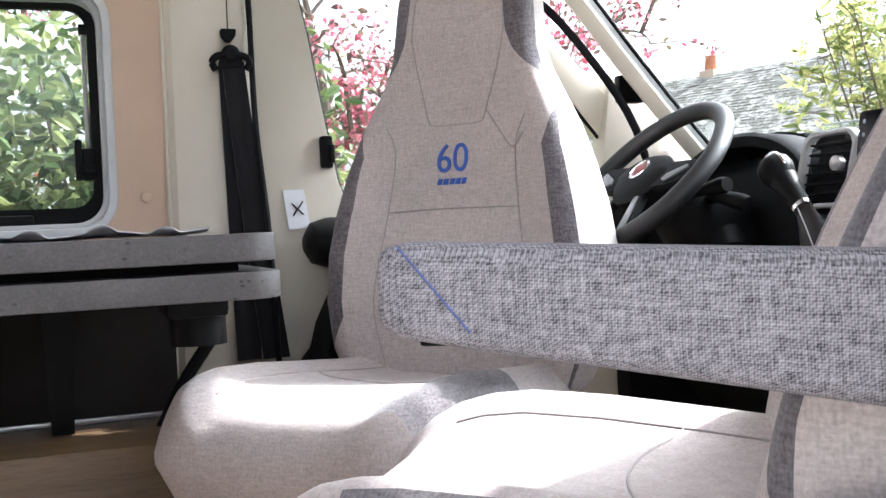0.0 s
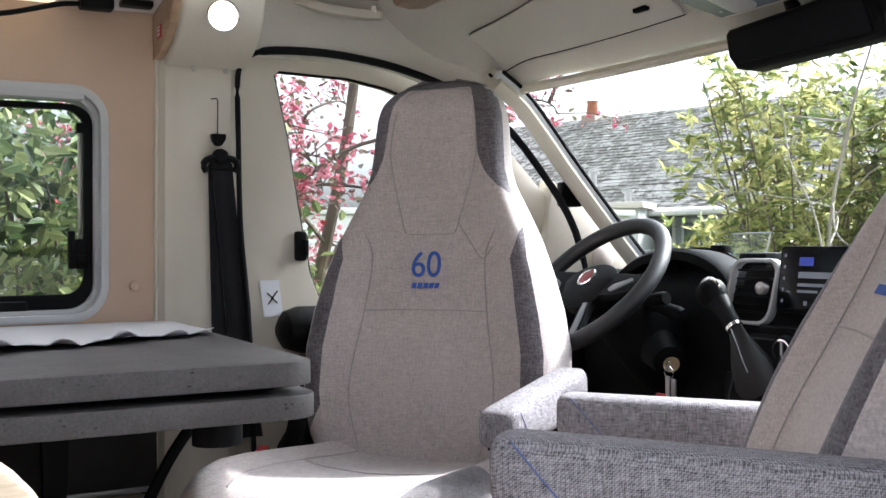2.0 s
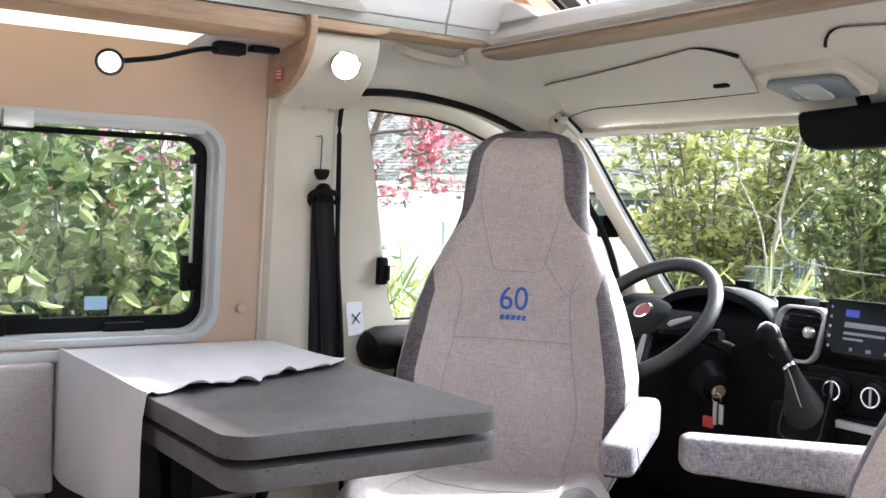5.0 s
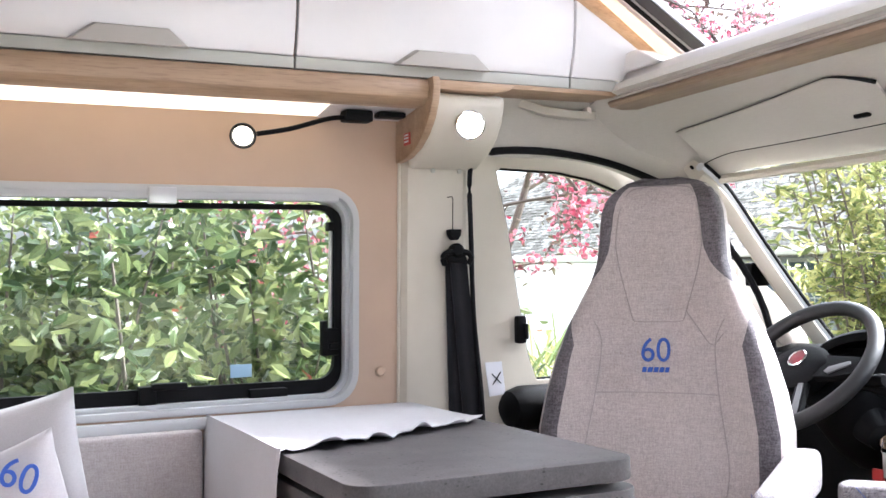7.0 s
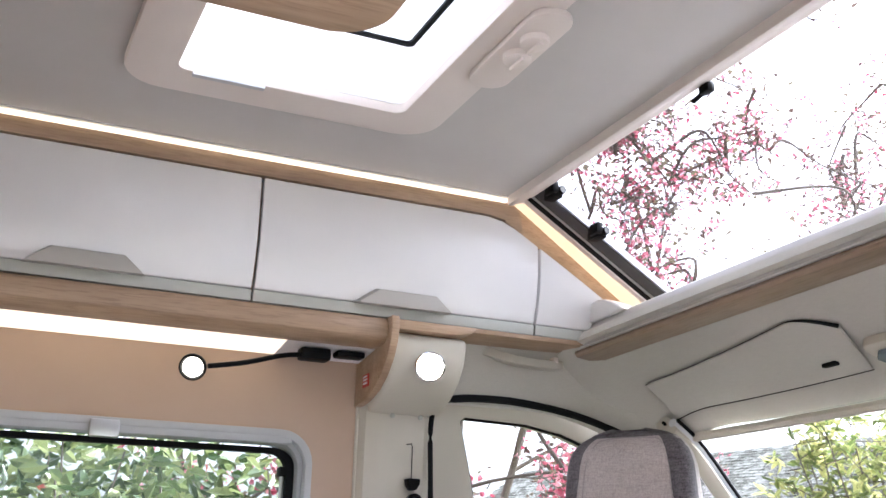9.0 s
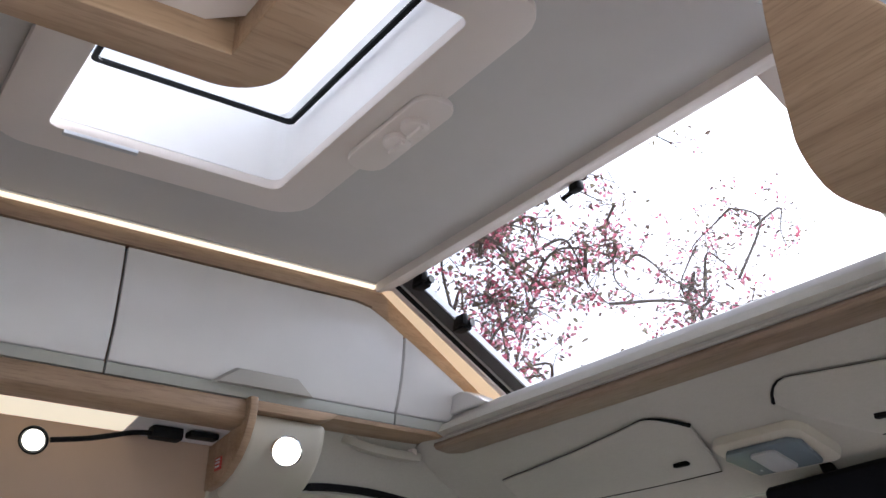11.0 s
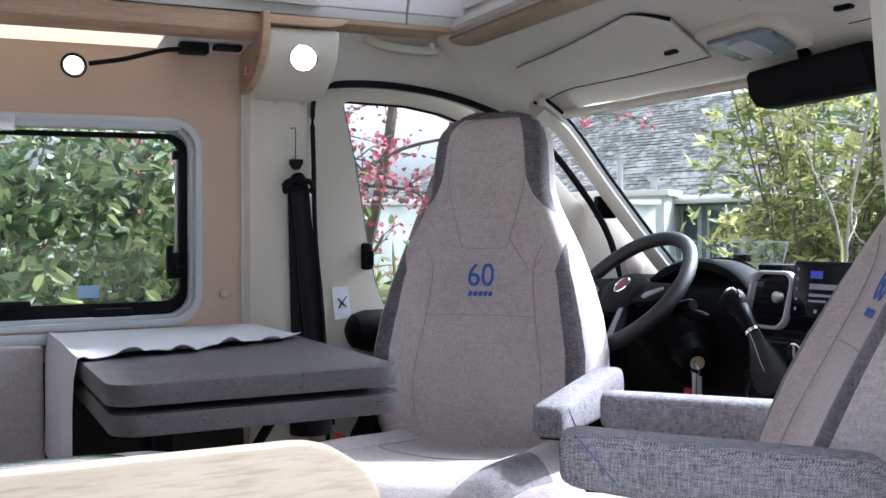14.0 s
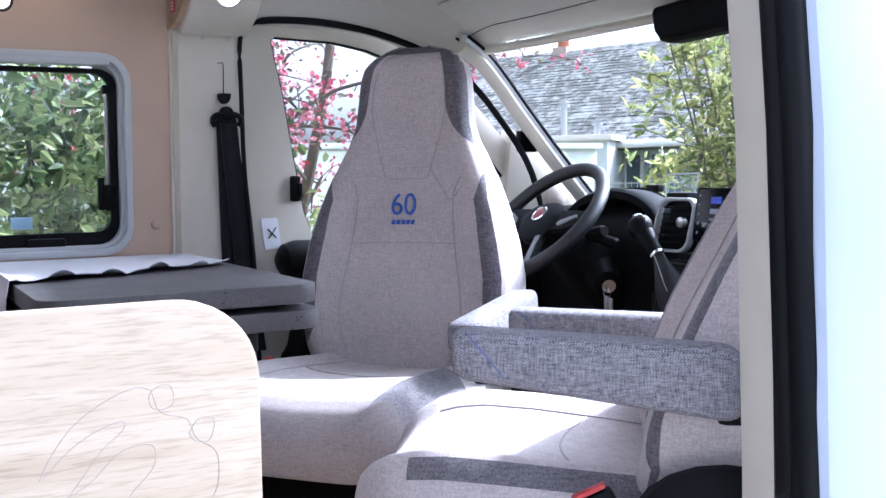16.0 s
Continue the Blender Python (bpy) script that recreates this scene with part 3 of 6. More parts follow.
a_pillar(-1)
a_pillar(1)
screen = thing("windscreen", (0, 1.4, 0.6), "large sloping windscreen with clear glass", "windscreen", kind="structure")


def screen_at(s, t):
    x = (-0.72 + 1.44 * s) * (1.10 - 0.12 * t)
    b = 1 - (x / 0.75) ** 2
    return (x, 1.33 - 0.64 * t + 0.16 * b, 0.68 + 0.635 * t + 0.02 * b)


p = part("pane", sheet(screen_at, 16, 10, (0, 0.004, 0.003)), GLASS, screen)
p.visible_shadow = False
part("top_band", tube([Vector(screen_at(s / 24, 0.985)) + Vector((0, -0.006, -0.004)) for s in range(25)], 0.012, 8), CREAM, screen)

# passenger door as a shell with its window
pdoor = thing("passenger_door", (0.93, 0.5, 0.0), "white cab door seen edge on beside the open doorway", "door", kind="structure")
PG = [(0.33, 0.86), (0.29, 1.10), (0.26, 1.30), (0.28, 1.335), (0.42, 1.33), (0.52, 1.30), (0.80, 1.05), (0.92, 0.92), (0.90, 0.86)]
part("door_panel", holed([(0.248, -0.15), (1.35, -0.15), (1.35, 0.70), (0.95, 1.05), (0.62, 1.345), (0.45, 1.40), (0.248, 1.42)], [PG], lambda u, v, d: (0.965 - (v - 0.8) * 0.09 * (v > 0.8) + d, u, v), 0.05, 0.006), PAINT, pdoor, "white painted door skin")
part("inner_trim", holed([(0.226, -0.02), (1.15, -0.02), (1.15, 0.75), (0.95, 1.0), (0.62, 1.32), (0.45, 1.38), (0.226, 1.39)], [[(u, v) for u, v in PG]], lambda u, v, d: (0.885 - (v - 0.8) * 0.05 * (v > 0.8) + d, u, v), 0.04, 0.004), CREAM, pdoor)
p = part("pane", prism(PG, "x", 0.952, 0.956, 0), GLASS, pdoor)
p.visible_shadow = False
# front jamb of the sliding door opening
jamb = thing("sliding_door_jamb", (0.95, 0.12, 0.0), "cream jamb with thick black rubber seals at the open doorway", "door frame", kind="structure")
LEANS = ((-0.3, 0.0), (0.6, 0.0), (1.0, -0.010), (1.42, -0.04), (1.75, -0.10))


def upright(pts):
    """A post along the leaning door edge, from its outline in plan."""
    return loft([[(x + 0.05 + dx, y - 0.05 - 0.28 * dx * (z < 1.2) - 0.012 * (z - 0.6), z) for x, y in pts] for z, dx in LEANS])


def upright_line(x, y):
    return [(x + 0.05 + dx, y - 0.05 - 0.012 * (z - 0.6), z) for z, dx in LEANS]


part("inner_jamb", upright([(0.868, 0.152), (0.928, 0.130), (0.945, 0.128), (0.958, 0.140), (0.958, 0.216), (0.868, 0.216)]), CREAM, jamb)
part("seal_inner", tube(upright_line(0.962, 0.128), 0.015, 10), RUBBER, jamb, "black rubber door seal")
part("seal_outer", tube(upright_line(0.985, 0.130), 0.016, 10), RUBBER, jamb, "dark rubber door seal")
part("pillar_skin", upright([(0.962, 0.146), (0.996, 0.134), (1.008, 0.140), (1.014, 0.158), (1.016, 0.241), (0.962, 0.241)]), PAINT, jamb, "white painted pillar skin")
# header over the sliding door opening
door_head = tagged(part("door_head", box(0.80, 0.93, -1.36, 0.1, 1.74, 1.86, 0.01), CREAM), "cream header over the open doorway", "door frame", kind="structure")

# ---- skylight over the cab ----
skylight = thing("skylight", (0, 0.3, 1.54), "sloping panoramic roof window over the cab with dark frame", "skylight", kind="structure")


def slope(y):
    return 1.825 - 0.60 * (y - 0.165)


def slope_bar(x0, x1, lift0, lift1, y0=0.185, y1=0.62, flare=0.0):
    """A straight bar lying along the sloping roof window."""
    ends = []
    for y, f in ((y0, 0.0), (y1, flare)):
        z = slope(y)
        ends.append([(x0 + f, y, z + lift0), (x1 + f, y, z + lift0), (x1 + f, y, z + lift1), (x0 + f, y, z + lift1)])
    return loft(ends)


p = part("pane", slope_bar(-0.60, 0.60, 0.030, 0.034, 0.15, 0.66), SKYGLASS, skylight)
p.visible_shadow = False
for sgn in (-1, 1):
    part("side_board", loft([[(sgn * 0.613, 0.150, 1.760), (sgn * 0.630, 0.168, 1.824), (sgn * 0.665, 0.168, 1.830), (sgn * 0.665, 0.150, 1.760)], [(sgn * 0.618, 0.195, 1.739), (sgn * 0.634, 0.200, 1.806), (sgn * 0.67, 0.205, 1.815), (sgn * 0.67, 0.195, 1.739)], [(sgn * 0.634, 0.425, 1.606), (sgn * 0.668, 0.508, 1.622), (sgn * 0.72, 0.508, 1.640), (sgn * 0.72, 0.425, 1.606)], [(sgn * 0.638, 0.50, 1.564), (sgn * 0.674, 0.60, 1.564), (sgn * 0.73, 0.60, 1.580), (sgn * 0.73, 0.50, 1.564)]]), OAK, skylight, "oak-faced side board")
    part("led_strip", slope_bar(min(sgn * 0.664, sgn * 0.592), max(sgn * 0.664, sgn * 0.592), 0.002, 0.010, 0.170, 0.60, sgn * 0.022), LEDCOVE, skylight, "warm light strip")
    part("frame_lip", slope_bar(min(sgn * 0.590, sgn * 0.574), max(sgn * 0.590, sgn * 0.574), -0.004, 0.010, 0.178, 0.61, sgn * 0.018), VENTW, skylight, "pale frame lip")
# the window's own frame: black seal, bright bead, dark profile
part("seal", slope_bar(-0.572, -0.556, -0.004, 0.014, 0.182, 0.62, -0.014), RUBBER, skylight, "black seal")
part("bead", slope_bar(-0.5555, -0.549, -0.002, 0.014, 0.184, 0.62, -0.014), SILVER, skylight, "bright bead")
part("side_frame", slope_bar(-0.5485, -0.508, 0.0, 0.022, 0.186, 0.62, -0.012), plastic("dark_window_profile", (0.03, 0.031, 0.034), 0.35, 500, 0.08), skylight, "dark window frame")
part("bead", slope_bar(-0.5075, -0.502, 0.002, 0.020, 0.186, 0.62, -0.012), SILVER, skylight, "bright bead")
part("side_frame", slope_bar(0.505, 0.545, 0.0, 0.022, 0.186, 0.62), VENTW, skylight, "pale window frame")
part("top_frame", joined(box(-0.60, 0.60, 0.150, 0.166, 1.798, 1.832, 0.004), box(-0.60, 0.60, 0.168, 0.178, 1.804, 1.832, 0.003), box(-0.60, 0.60, 0.180, 0.192, 1.808, 1.84, 0.003)), VENTW, skylight, "pale blind rail")
part("front_ledge", prism([(0.375, 1.495), (0.381, 1.490), (0.62, 1.488), (0.62, 1.552), (0.445, 1.554), (0.405, 1.554), (0.397, 1.548), (0.386, 1.526), (0.381, 1.524), (0.381, 1.521), (0.378, 1.519)], "x", -0.640, 0.646, 0.003), LEDGE, skylight, "white front ledge")
part("ledge_bead", tube([(-0.655, 0.3745, 1.4915), (0.66, 0.3745, 1.4915)], 0.0035, 8), LEDGE, skylight, "thin pale bead")
part("ledge_hump", prism([(-0.640, 1.549), (-0.640, 1.586), (-0.630, 1.594), (-0.600, 1.597), (-0.572, 1.592), (-0.535, 1.575), (-0.490, 1.549)], "y", 0.388, 0.440, 0.006, 3), WHITE, skylight, "rounded white corner upstand")
# same oak in a darker copy: the ledge's shade is in its colour
part("ledge_underside", prism([(0.379, 1.489), (0.377, 1.482), (0.384, 1.474), (0.44, 1.466), (0.47, 1.482)], "x", -0.69, 0.66, 0.002), wood("oak_painted_in_shade", (0.21, 0.145, 0.095), (0.29, 0.205, 0.14), (0.36, 0.265, 0.185), "x"), skylight, "oak strip under the ledge, coloured darker for its shade")


def skylight_hinge(x, y, k):
    z = slope(y)
    return joined(box(x - 0.022 * k, x + 0.022 * k, y - 0.014 * k, y + 0.014 * k, z - 0.010, z + 0.016, 0.006), tube([(x + 0.006, y - 0.002, z + 0.002), (x + 0.034 * k, y + 0.006 * k, z + 0.004)], 0.010), box(x - 0.006, x + 0.034 * k, y - 0.022 * k, y - 0.004, z - 0.004, z + 0.022, 0.005))


part("hinge", skylight_hinge(-0.495, 0.212, 1.0), BLACK, skylight, "black window hinge")
part("hinge", skylight_hinge(-0.510, 0.336, 1.0), BLACK, skylight, "black window hinge")
part("end_cover", slope_bar(0.546, 0.66, 0.004, 0.010, 0.186, 0.62), VENTW, skylight, "pale end cover")
part("blind_hook", joined(box(0.056, 0.084, 0.186, 0.204, 1.792, 1.812, 0.005), tube([(0.060, 0.195, 1.797), (0.030, 0.195, 1.793)], 0.005)), BLACK, skylight, "black blind hook")
cab_roof = tagged(part("cab_roof", joined(box(-0.93, -0.67, 0.14, 0.90, 1.56, 1.575, 0), box(0.67, 0.93, 0.14, 0.90, 1.56, 1.575, 0), box(-0.60, 0.60, 0.63, 0.92, 1.52, 1.535, 0)), PAINT), "white cab roof", "roof", kind="structure")

# ---- roof hatch ----
vent = thing("roof_hatch", (0.015, -0.46, 1.80), "roof hatch with a wide cream frame and clear dome", "roof hatch", kind="structure")
vo = (VENT[0] - 0.085, VENT[1] + 0.085, VENT[2] - 0.085, VENT[3] + 0.085)
part("hatch_frame", holed(rrect(*vo, 0.075), [rrect(VENT[0] + 0.004, VENT[1] - 0.004, VENT[2] + 0.004, VENT[3] - 0.004, 0.02)], lambda u, v, d: (u, v, 1.795 + d), 0.022, 0.007), VENTW, vent, "cream plastic hatch frame")
# whiter than the frame plastic: sunlight in the well is put into the colour
part("hatch_well", holed(rrect(VENT[0] - 0.012, VENT[1] + 0.012, VENT[2] - 0.012, VENT[3] + 0.012, 0.03), [rrect(*VENT, 0.022)], lambda u, v, d: (u, v, 1.818 + d), 0.146), plastic("sunlit_white_lining", (0.86, 0.85, 0.83), 0.5, 700, 0.05, 0.02), vent, "white hatch lining, lightened for the sunlight in it")
part("blind_gap", box(VENT[0] - 0.006, VENT[0] + 0.006, VENT[2] + 0.03, VENT[2] + 0.16, 1.789, 1.796, 0.002), SILVER, vent)
part("inner_frame", holed(rrect(-0.188, 0.320, -0.655, -0.276, 0.012), [rrect(-0.178, 0.310, -0.645, -0.286, 0.010)], lambda u, v, d: (u, v, 1.900 + d), 0.006), BLACK, vent, "dark dome edge")
p = part("dome", sheet(lambda s, t: (VENT[0] - 0.03 + (VENT[1] - VENT[0] + 0.06) * s, VENT[2] - 0.03 + (VENT[3] - VENT[2] + 0.06) * t, 1.980 + 0.05 * math.sin(math.pi * s) * math.sin(math.pi * t)), 10, 8, (0, 0, 0.004)), SKYGLASS, vent, "clear dome")
p.visible_shadow = False
part("switch_plate", prism(rrect(-0.075, 0.195, -0.226, -0.152, 0.034), "z", 1.784, 1.797, 0.004), VENTW, vent)
for kx in (0.055, 0.113):
    part("knob", joined(lathe([(0.024, 0.0), (0.024, -0.012), (0.019, -0.016), (0.001, -0.017)], pose(kx, -0.189, 1.786), 20), box(kx - 0.022, kx + 0.022, -0.193, -0.185, 1.764, 1.772, 0.003)), VENTW, vent, "round cream turning knob")


# ---- seats ----
def lerp_table(table, k):
    for (a, *va), (b, *vb) in zip(table, table[1:]):
        if k <= b:
            w = max(0.0, min(1.0, (k - a) / (b - a)))
            return [x + (y - x) * w for x, y in zip(va, vb)]
    return list(table[-1][1:])


# height: half width, depth, bolster
BACK = [(0.42, 0.2, 0.1, 0.005), (0.46, 0.236, 0.13, 0.015), (0.53, 0.268, 0.145, 0.03), (0.62, 0.284, 0.15, 0.04), (0.71, 0.284, 0.145, 0.04), (0.79, 0.269, 0.135, 0.038), (0.87, 0.246, 0.125, 0.032), (0.94, 0.219, 0.12, 0.022), (1.0, 0.189, 0.115, 0.014), (1.05, 0.163, 0.11, 0.01), (1.09, 0.151, 0.105, 0.01), (1.17, 0.145, 0.1, 0.01), (1.205, 0.142, 0.095, 0.009), (1.235, 0.133, 0.09, 0.008), (1.258, 0.118, 0.08, 0.004), (1.273, 0.099, 0.06, 0.0), (1.283, 0.072, 0.05, 0.0), (1.288, 0.040, 0.04, 0.0)]
RECLINE = 0.136


def back_front(z):
    return 0.22 + (z - 0.869) * RECLINE


def back_point(z, q):
    """A point on the front face: q in -1..1 across."""
    w, d, b = lerp_table(BACK, z)
    u = max(0.0, abs(q) - 0.91) / 0.09
    y = back_front(z) - b * math.exp(-((abs(q) - 0.84) / 0.20) ** 2) + 0.20 * d * (1 - math.sqrt(max(0.0, 1 - u * u)))
    # the top of the headrest rolls back
    y += 0.10 * max(0.0, (z - 1.22) / 0.07) ** 2 * 0.5
    return Vector((w * q, y, z))


QS = [-1 + 2 * k / 72 for k in range(73)]


# height: where across the dark side cloth begins (1: none)
TRIM = [(0.42, 0.995), (0.52, 0.97), (0.59, 0.80), (0.80, 0.785), (0.90, 0.815), (0.955, 0.96), (0.965, 0.995), (1.035, 0.995), (1.042, 0.98), (1.075, 0.82), (1.12, 0.70), (1.18, 0.665), (1.30, 0.65)]
KB = 56 / 72


def warp(k, z):
    """Keeps one column of the mesh on the edge between the two cloths."""
    e, a = lerp_table(TRIM, z)[0], abs(k)
    return math.copysign(a / KB * e if a <= KB else e + (a - KB) / (1 - KB) * (1 - e), k)


def back_ring(z):
    w, d, b = lerp_table(BACK, z)
    front = [back_point(z, warp(q, z)) for q in QS]
    yb = back_front(z) + d
    y1 = front[-1].y
    right = [Vector((w * (1.0 + 0.02 * math.sin(3.0 * k / 5) - 0.005 * k / 5), y1 + (yb - 0.025 - y1) * k / 5, z)) for k in range(1, 6)]
    back = [Vector((w * q * 0.95, yb - 0.025 * abs(q) ** 5, z)) for q in reversed(QS[1:-1:3])]
    return front + right + back + [Vector((-p.x, p.y, z)) for p in reversed(right)]


def split_faces(bm, test):
    """Takes the faces for which test(centre) holds out of bm into a bmesh of their own."""
    other = bm.copy()
    bm.faces.ensure_lookup_table()
    other.faces.ensure_lookup_table()
    pick = [test(f.calc_center_median()) for f in bm.faces]
    bmesh.ops.delete(bm, geom=[f for f, p in zip(bm.faces, pick) if p], context="FACES")
    bmesh.ops.delete(other, geom=[f for f, p in zip(other.faces, pick) if not p], context="FACES")
    return other


def side_trim(c):
    """Where the dark cloth sits on the backrest: bolster edges below the shoulder, and the headrest's flanks."""
    w, d, b = lerp_table(BACK, c.z)
    q = abs(c.x) / w
    if c.z > 1.272:
        return True
    e = lerp_table(TRIM, c.z)[0]
    if c.x < 0 and c.z > 1.03:
        e += 0.25 * (1 - e)
    if c.z < 1.0 and q > e + 0.75 * (1 - e) or c.z > 1.03 and c.y > back_front(c.z) + 0.30 * d:
        return False
    return q > e and not 0.975 <= c.z <= 1.035


def on_front(pts, lift=0.0015):
    return [back_point(z, q) + Vector((0, -lift, 0)) for q, z in pts]


def seam(pts, parent, r=0.0012):
    return part("seam", tube(smooth_line(on_front(pts), 5), r, 6), SEAM, parent, local=True)


# distance along the cushion (front to back): half width, top, thickness
CUSH = [(-0.370, 0.175, 0.421, 0.050), (-0.366, 0.200, 0.444, 0.090), (-0.354, 0.228, 0.468, 0.130), (-0.332, 0.252, 0.491, 0.155), (-0.300, 0.272, 0.509, 0.175), (-0.260, 0.285, 0.519, 0.187), (-0.210, 0.292, 0.523, 0.190), (-0.120, 0.292, 0.518, 0.190), (0.000, 0.282, 0.506, 0.185), (0.100, 0.268, 0.496, 0.180), (0.200, 0.252, 0.490, 0.170), (0.270, 0.235, 0.484, 0.150)]


def cush_top(y, q):
    w, top, th = lerp_table(CUSH, y)
    z = top + 0.024 * math.exp(-((abs(q) - 0.76) / 0.18) ** 2) - 0.010 * (1 - abs(q)) - th * 0.45 * (max(0.0, abs(q) - 0.72) / 0.28) ** 2.4
    return Vector((w * q, y, z))


def cush_ring(y):
    w, top, th = lerp_table(CUSH, y)
    up = [cush_top(y, q) for q in QS]
    low = [Vector((w * q * (1.0 - 0.06 * abs(q)), y + 0.02, top - th + 0.02 * abs(q) ** 4)) for q in reversed(QS[1:-1:3])]
    return up + low


def cush_trim(c, patch):
    """Where the grey cloth sits on the cushion: across and along its near bolster."""
    w, top, th = lerp_table(CUSH, c.y)
    q0, q1, y0, y1 = patch
    return c.x > 0 and q0 < c.x / w < q1 and c.z > top - 0.085 and y0 < c.y < y1


def armrest(parent, x, rise, toe, tilt=0.03, long=0.388, front=-0.160, h0=0.068, h1=0.098):
    """A padded rest: level top, slightly deeper at the back, with a stitched cap at the tip."""
    rings = []
    for s in (0.0, 0.006, 0.016, 0.032, 0.055, 0.08, 0.18, 0.30, 0.45, 0.60, 0.75, 0.86, 0.92, 0.955, 0.98, 0.994, 1.0):
        y = front + long * s
        h = h0 + (h1 - h0) * s
        g = max(0.0, 1 - s / 0.07, 1 - (1 - s) / 0.08)
        e = 0.66 + 0.34 * math.sqrt(max(0.0, 1 - g * g))
        z1 = rise + tilt * s
        cz = z1 - h / 2
        ring = []
        for m in range(20):
            a = 2 * math.pi * m / 20
            cx, sz = math.cos(a), math.sin(a)
            ring.append((x + toe * s + 0.036 * e * math.copysign(abs(cx) ** 0.45, cx), y, cz + h / 2 * e * math.copysign(abs(sz) ** 0.45, sz)))
        rings.append(ring)
    arm = part("armrest", loft(rings), GREY, parent, "grey heather padded armrest", local=True, sharp=70)
    for side in (-1, 1):
        part("stitching", tube([(x + toe * (0.022 + 0.05 * s) / long + side * 0.0368, front + 0.022 + 0.05 * s, rise + 0.004 - h0 * (0.12 + 0.86 * s)) for s in (0, 0.25, 0.5, 0.75, 1.0)], 0.0008, 5), STITCH, arm, "blue stitched seam", local=True)
    part("base_strip", box(x - 0.026, x + 0.026, front + 0.03, front + 0.11, rise - h0 - 0.006, rise - h0 + 0.004, 0.003), BLACK, arm, local=True)
    part("pivot", joined(tube([(x + toe * 0.8 - math.copysign(0.01, x), front + long * 0.93, rise - 0.075), (x + toe * 0.8 - math.copysign(0.07, x), front + long * 0.93, rise - 0.085)], 0.028, 12), box(x - 0.018, x + 0.018, front + long - 0.03, front + long + 0.018, rise - 0.125, rise - 0.05, 0.010)), BLACK, arm, local=True)
    return arm


def captain_chair(at, turn, label, rises, toe, buckle_side, patch, slide=(0.0, 0.0), lean=0.0, forward=0.0, arms=((0.302, -0.160, 0.388), (0.302, -0.160, 0.388))):
    s = thing("captain_chair", at, label, "car seat", group="swivelled cab seats", turn=turn)
    zs = [0.42 + 0.868 * k / 96 for k in range(97)]
    bm = loft([back_ring(z) for z in zs])
    dark = split_faces(bm, side_trim)
    back = part("backrest", bm, LIGHT, s, "pale heather fabric backrest with built-in headrest", local=True, sharp=75)
    part("side_trim", dark, DARK, back, "dark grey side panels", local=True, sharp=75)
    for pts in (
        [(-0.535, 0.79), (-0.2, 0.792), (0.2, 0.792), (0.505, 0.79)],
        [(-0.56, 0.50), (-0.60, 0.62), (-0.54, 0.78), (-0.56, 0.90), (-0.70, 0.955)],
        [(0.52, 0.50), (0.56, 0.62), (0.51, 0.78), (0.55, 0.90), (0.72, 0.958)],
        [(-0.68, 1.13), (-0.60, 1.08), (-0.46, 1.03), (-0.34, 0.985), (-0.28, 0.958), (-0.22, 0.952), (0.0, 0.951), (0.22, 0.952), (0.28, 0.958), (0.34, 0.985), (0.46, 1.03), (0.60, 1.08), (0.68, 1.13)],
        [(-0.68, 1.12), (-0.66, 1.20), (-0.62, 1.255), (-0.4, 1.266), (0, 1.268), (0.4, 1.266), (0.62, 1.255), (0.66, 1.20), (0.68, 1.12)],
        [(0.32, 0.975), (0.42, 0.935), (0.52, 0.90), (0.66, 0.925)],
    ):
        seam(pts, back)
    # stitched anniversary mark: figures over a plain bar for the maker's name
    tilt = Matrix.Translation(back_point(0.885, -0.02) + Vector((0, -0.0028, 0))) @ Matrix.Rotation(radians(90) - math.atan(RECLINE), 4, "X")
    part("stitched_number", text_bm("60", 0.078, tilt @ Matrix.Diagonal((0.92, 1.0, 1, 1))), BLUE, back, "blue stitched number sixty", local=True)
    bars = [prism([(a, 0), (a + w, 0), (a + w + 0.003, 0.0115), (a + 0.003, 0.0115)], "z", 0, 0.0008, 0) for a, w in ((-0.032, 0.010), (-0.019, 0.011), (-0.005, 0.010), (0.008, 0.010), (0.021, 0.009))]
    bar = joined(*bars)
    bar.transform(tilt @ Matrix.Translation((0, -0.048, 0)))
    part("stitched_mark", bar, BLUE, back, "blue stitched bars", local=True)
    bm = loft([cush_ring(y) for y in [-0.370 + 0.64 * k / 80 for k in range(81)]])
    dark = split_faces(bm, lambda c: cush_trim(c, patch))
    cush = part("seat_cushion", bm, LIGHT, s, "pale heather seat cushion", local=True, sharp=75)
    part("side_trim", dark, MID, cush, "mid grey side panel", local=True, sharp=75)
    for q in (-0.56, 0.56):
        part("seam", tube([cush_top(y, q * (1.0 - 0.2 * max(0.0, y))) + Vector((0, 0, 0.0006)) for y in [-0.29 + 0.45 * k / 40 for k in range(41)]], 0.0016, 6), SEAM, cush, local=True)
    part("seam", tube([cush_top(-0.02 - 0.04 * math.cos(q * 2.6), q) + Vector((0, 0, 0.0006)) for q in [-0.555 + 1.11 * k / 40 for k in range(41)]], 0.0016, 6), SEAM, cush, local=True)
    for ob in (cush, *cush.children_recursive):
        for v in ob.data.vertices:
            v.co.y += slide[0]
            v.co.z += slide[1]
    # lean the backrest with all that is sewn on it about its foot
    for ob in (back, *back.children_recursive):
        for v in ob.data.vertices:
            v.co.y += lean * (v.co.z - 0.60) - forward * (1 + 0.45 * math.exp(-((v.co.z - 0.70) / 0.13) ** 2))
    for side, rise, (out, front, long) in zip((-1, 1)[-len(arms):], rises[-len(arms):], arms):
        armrest(s, side * out, rise, side * 0.022, toe, long=long, front=front)
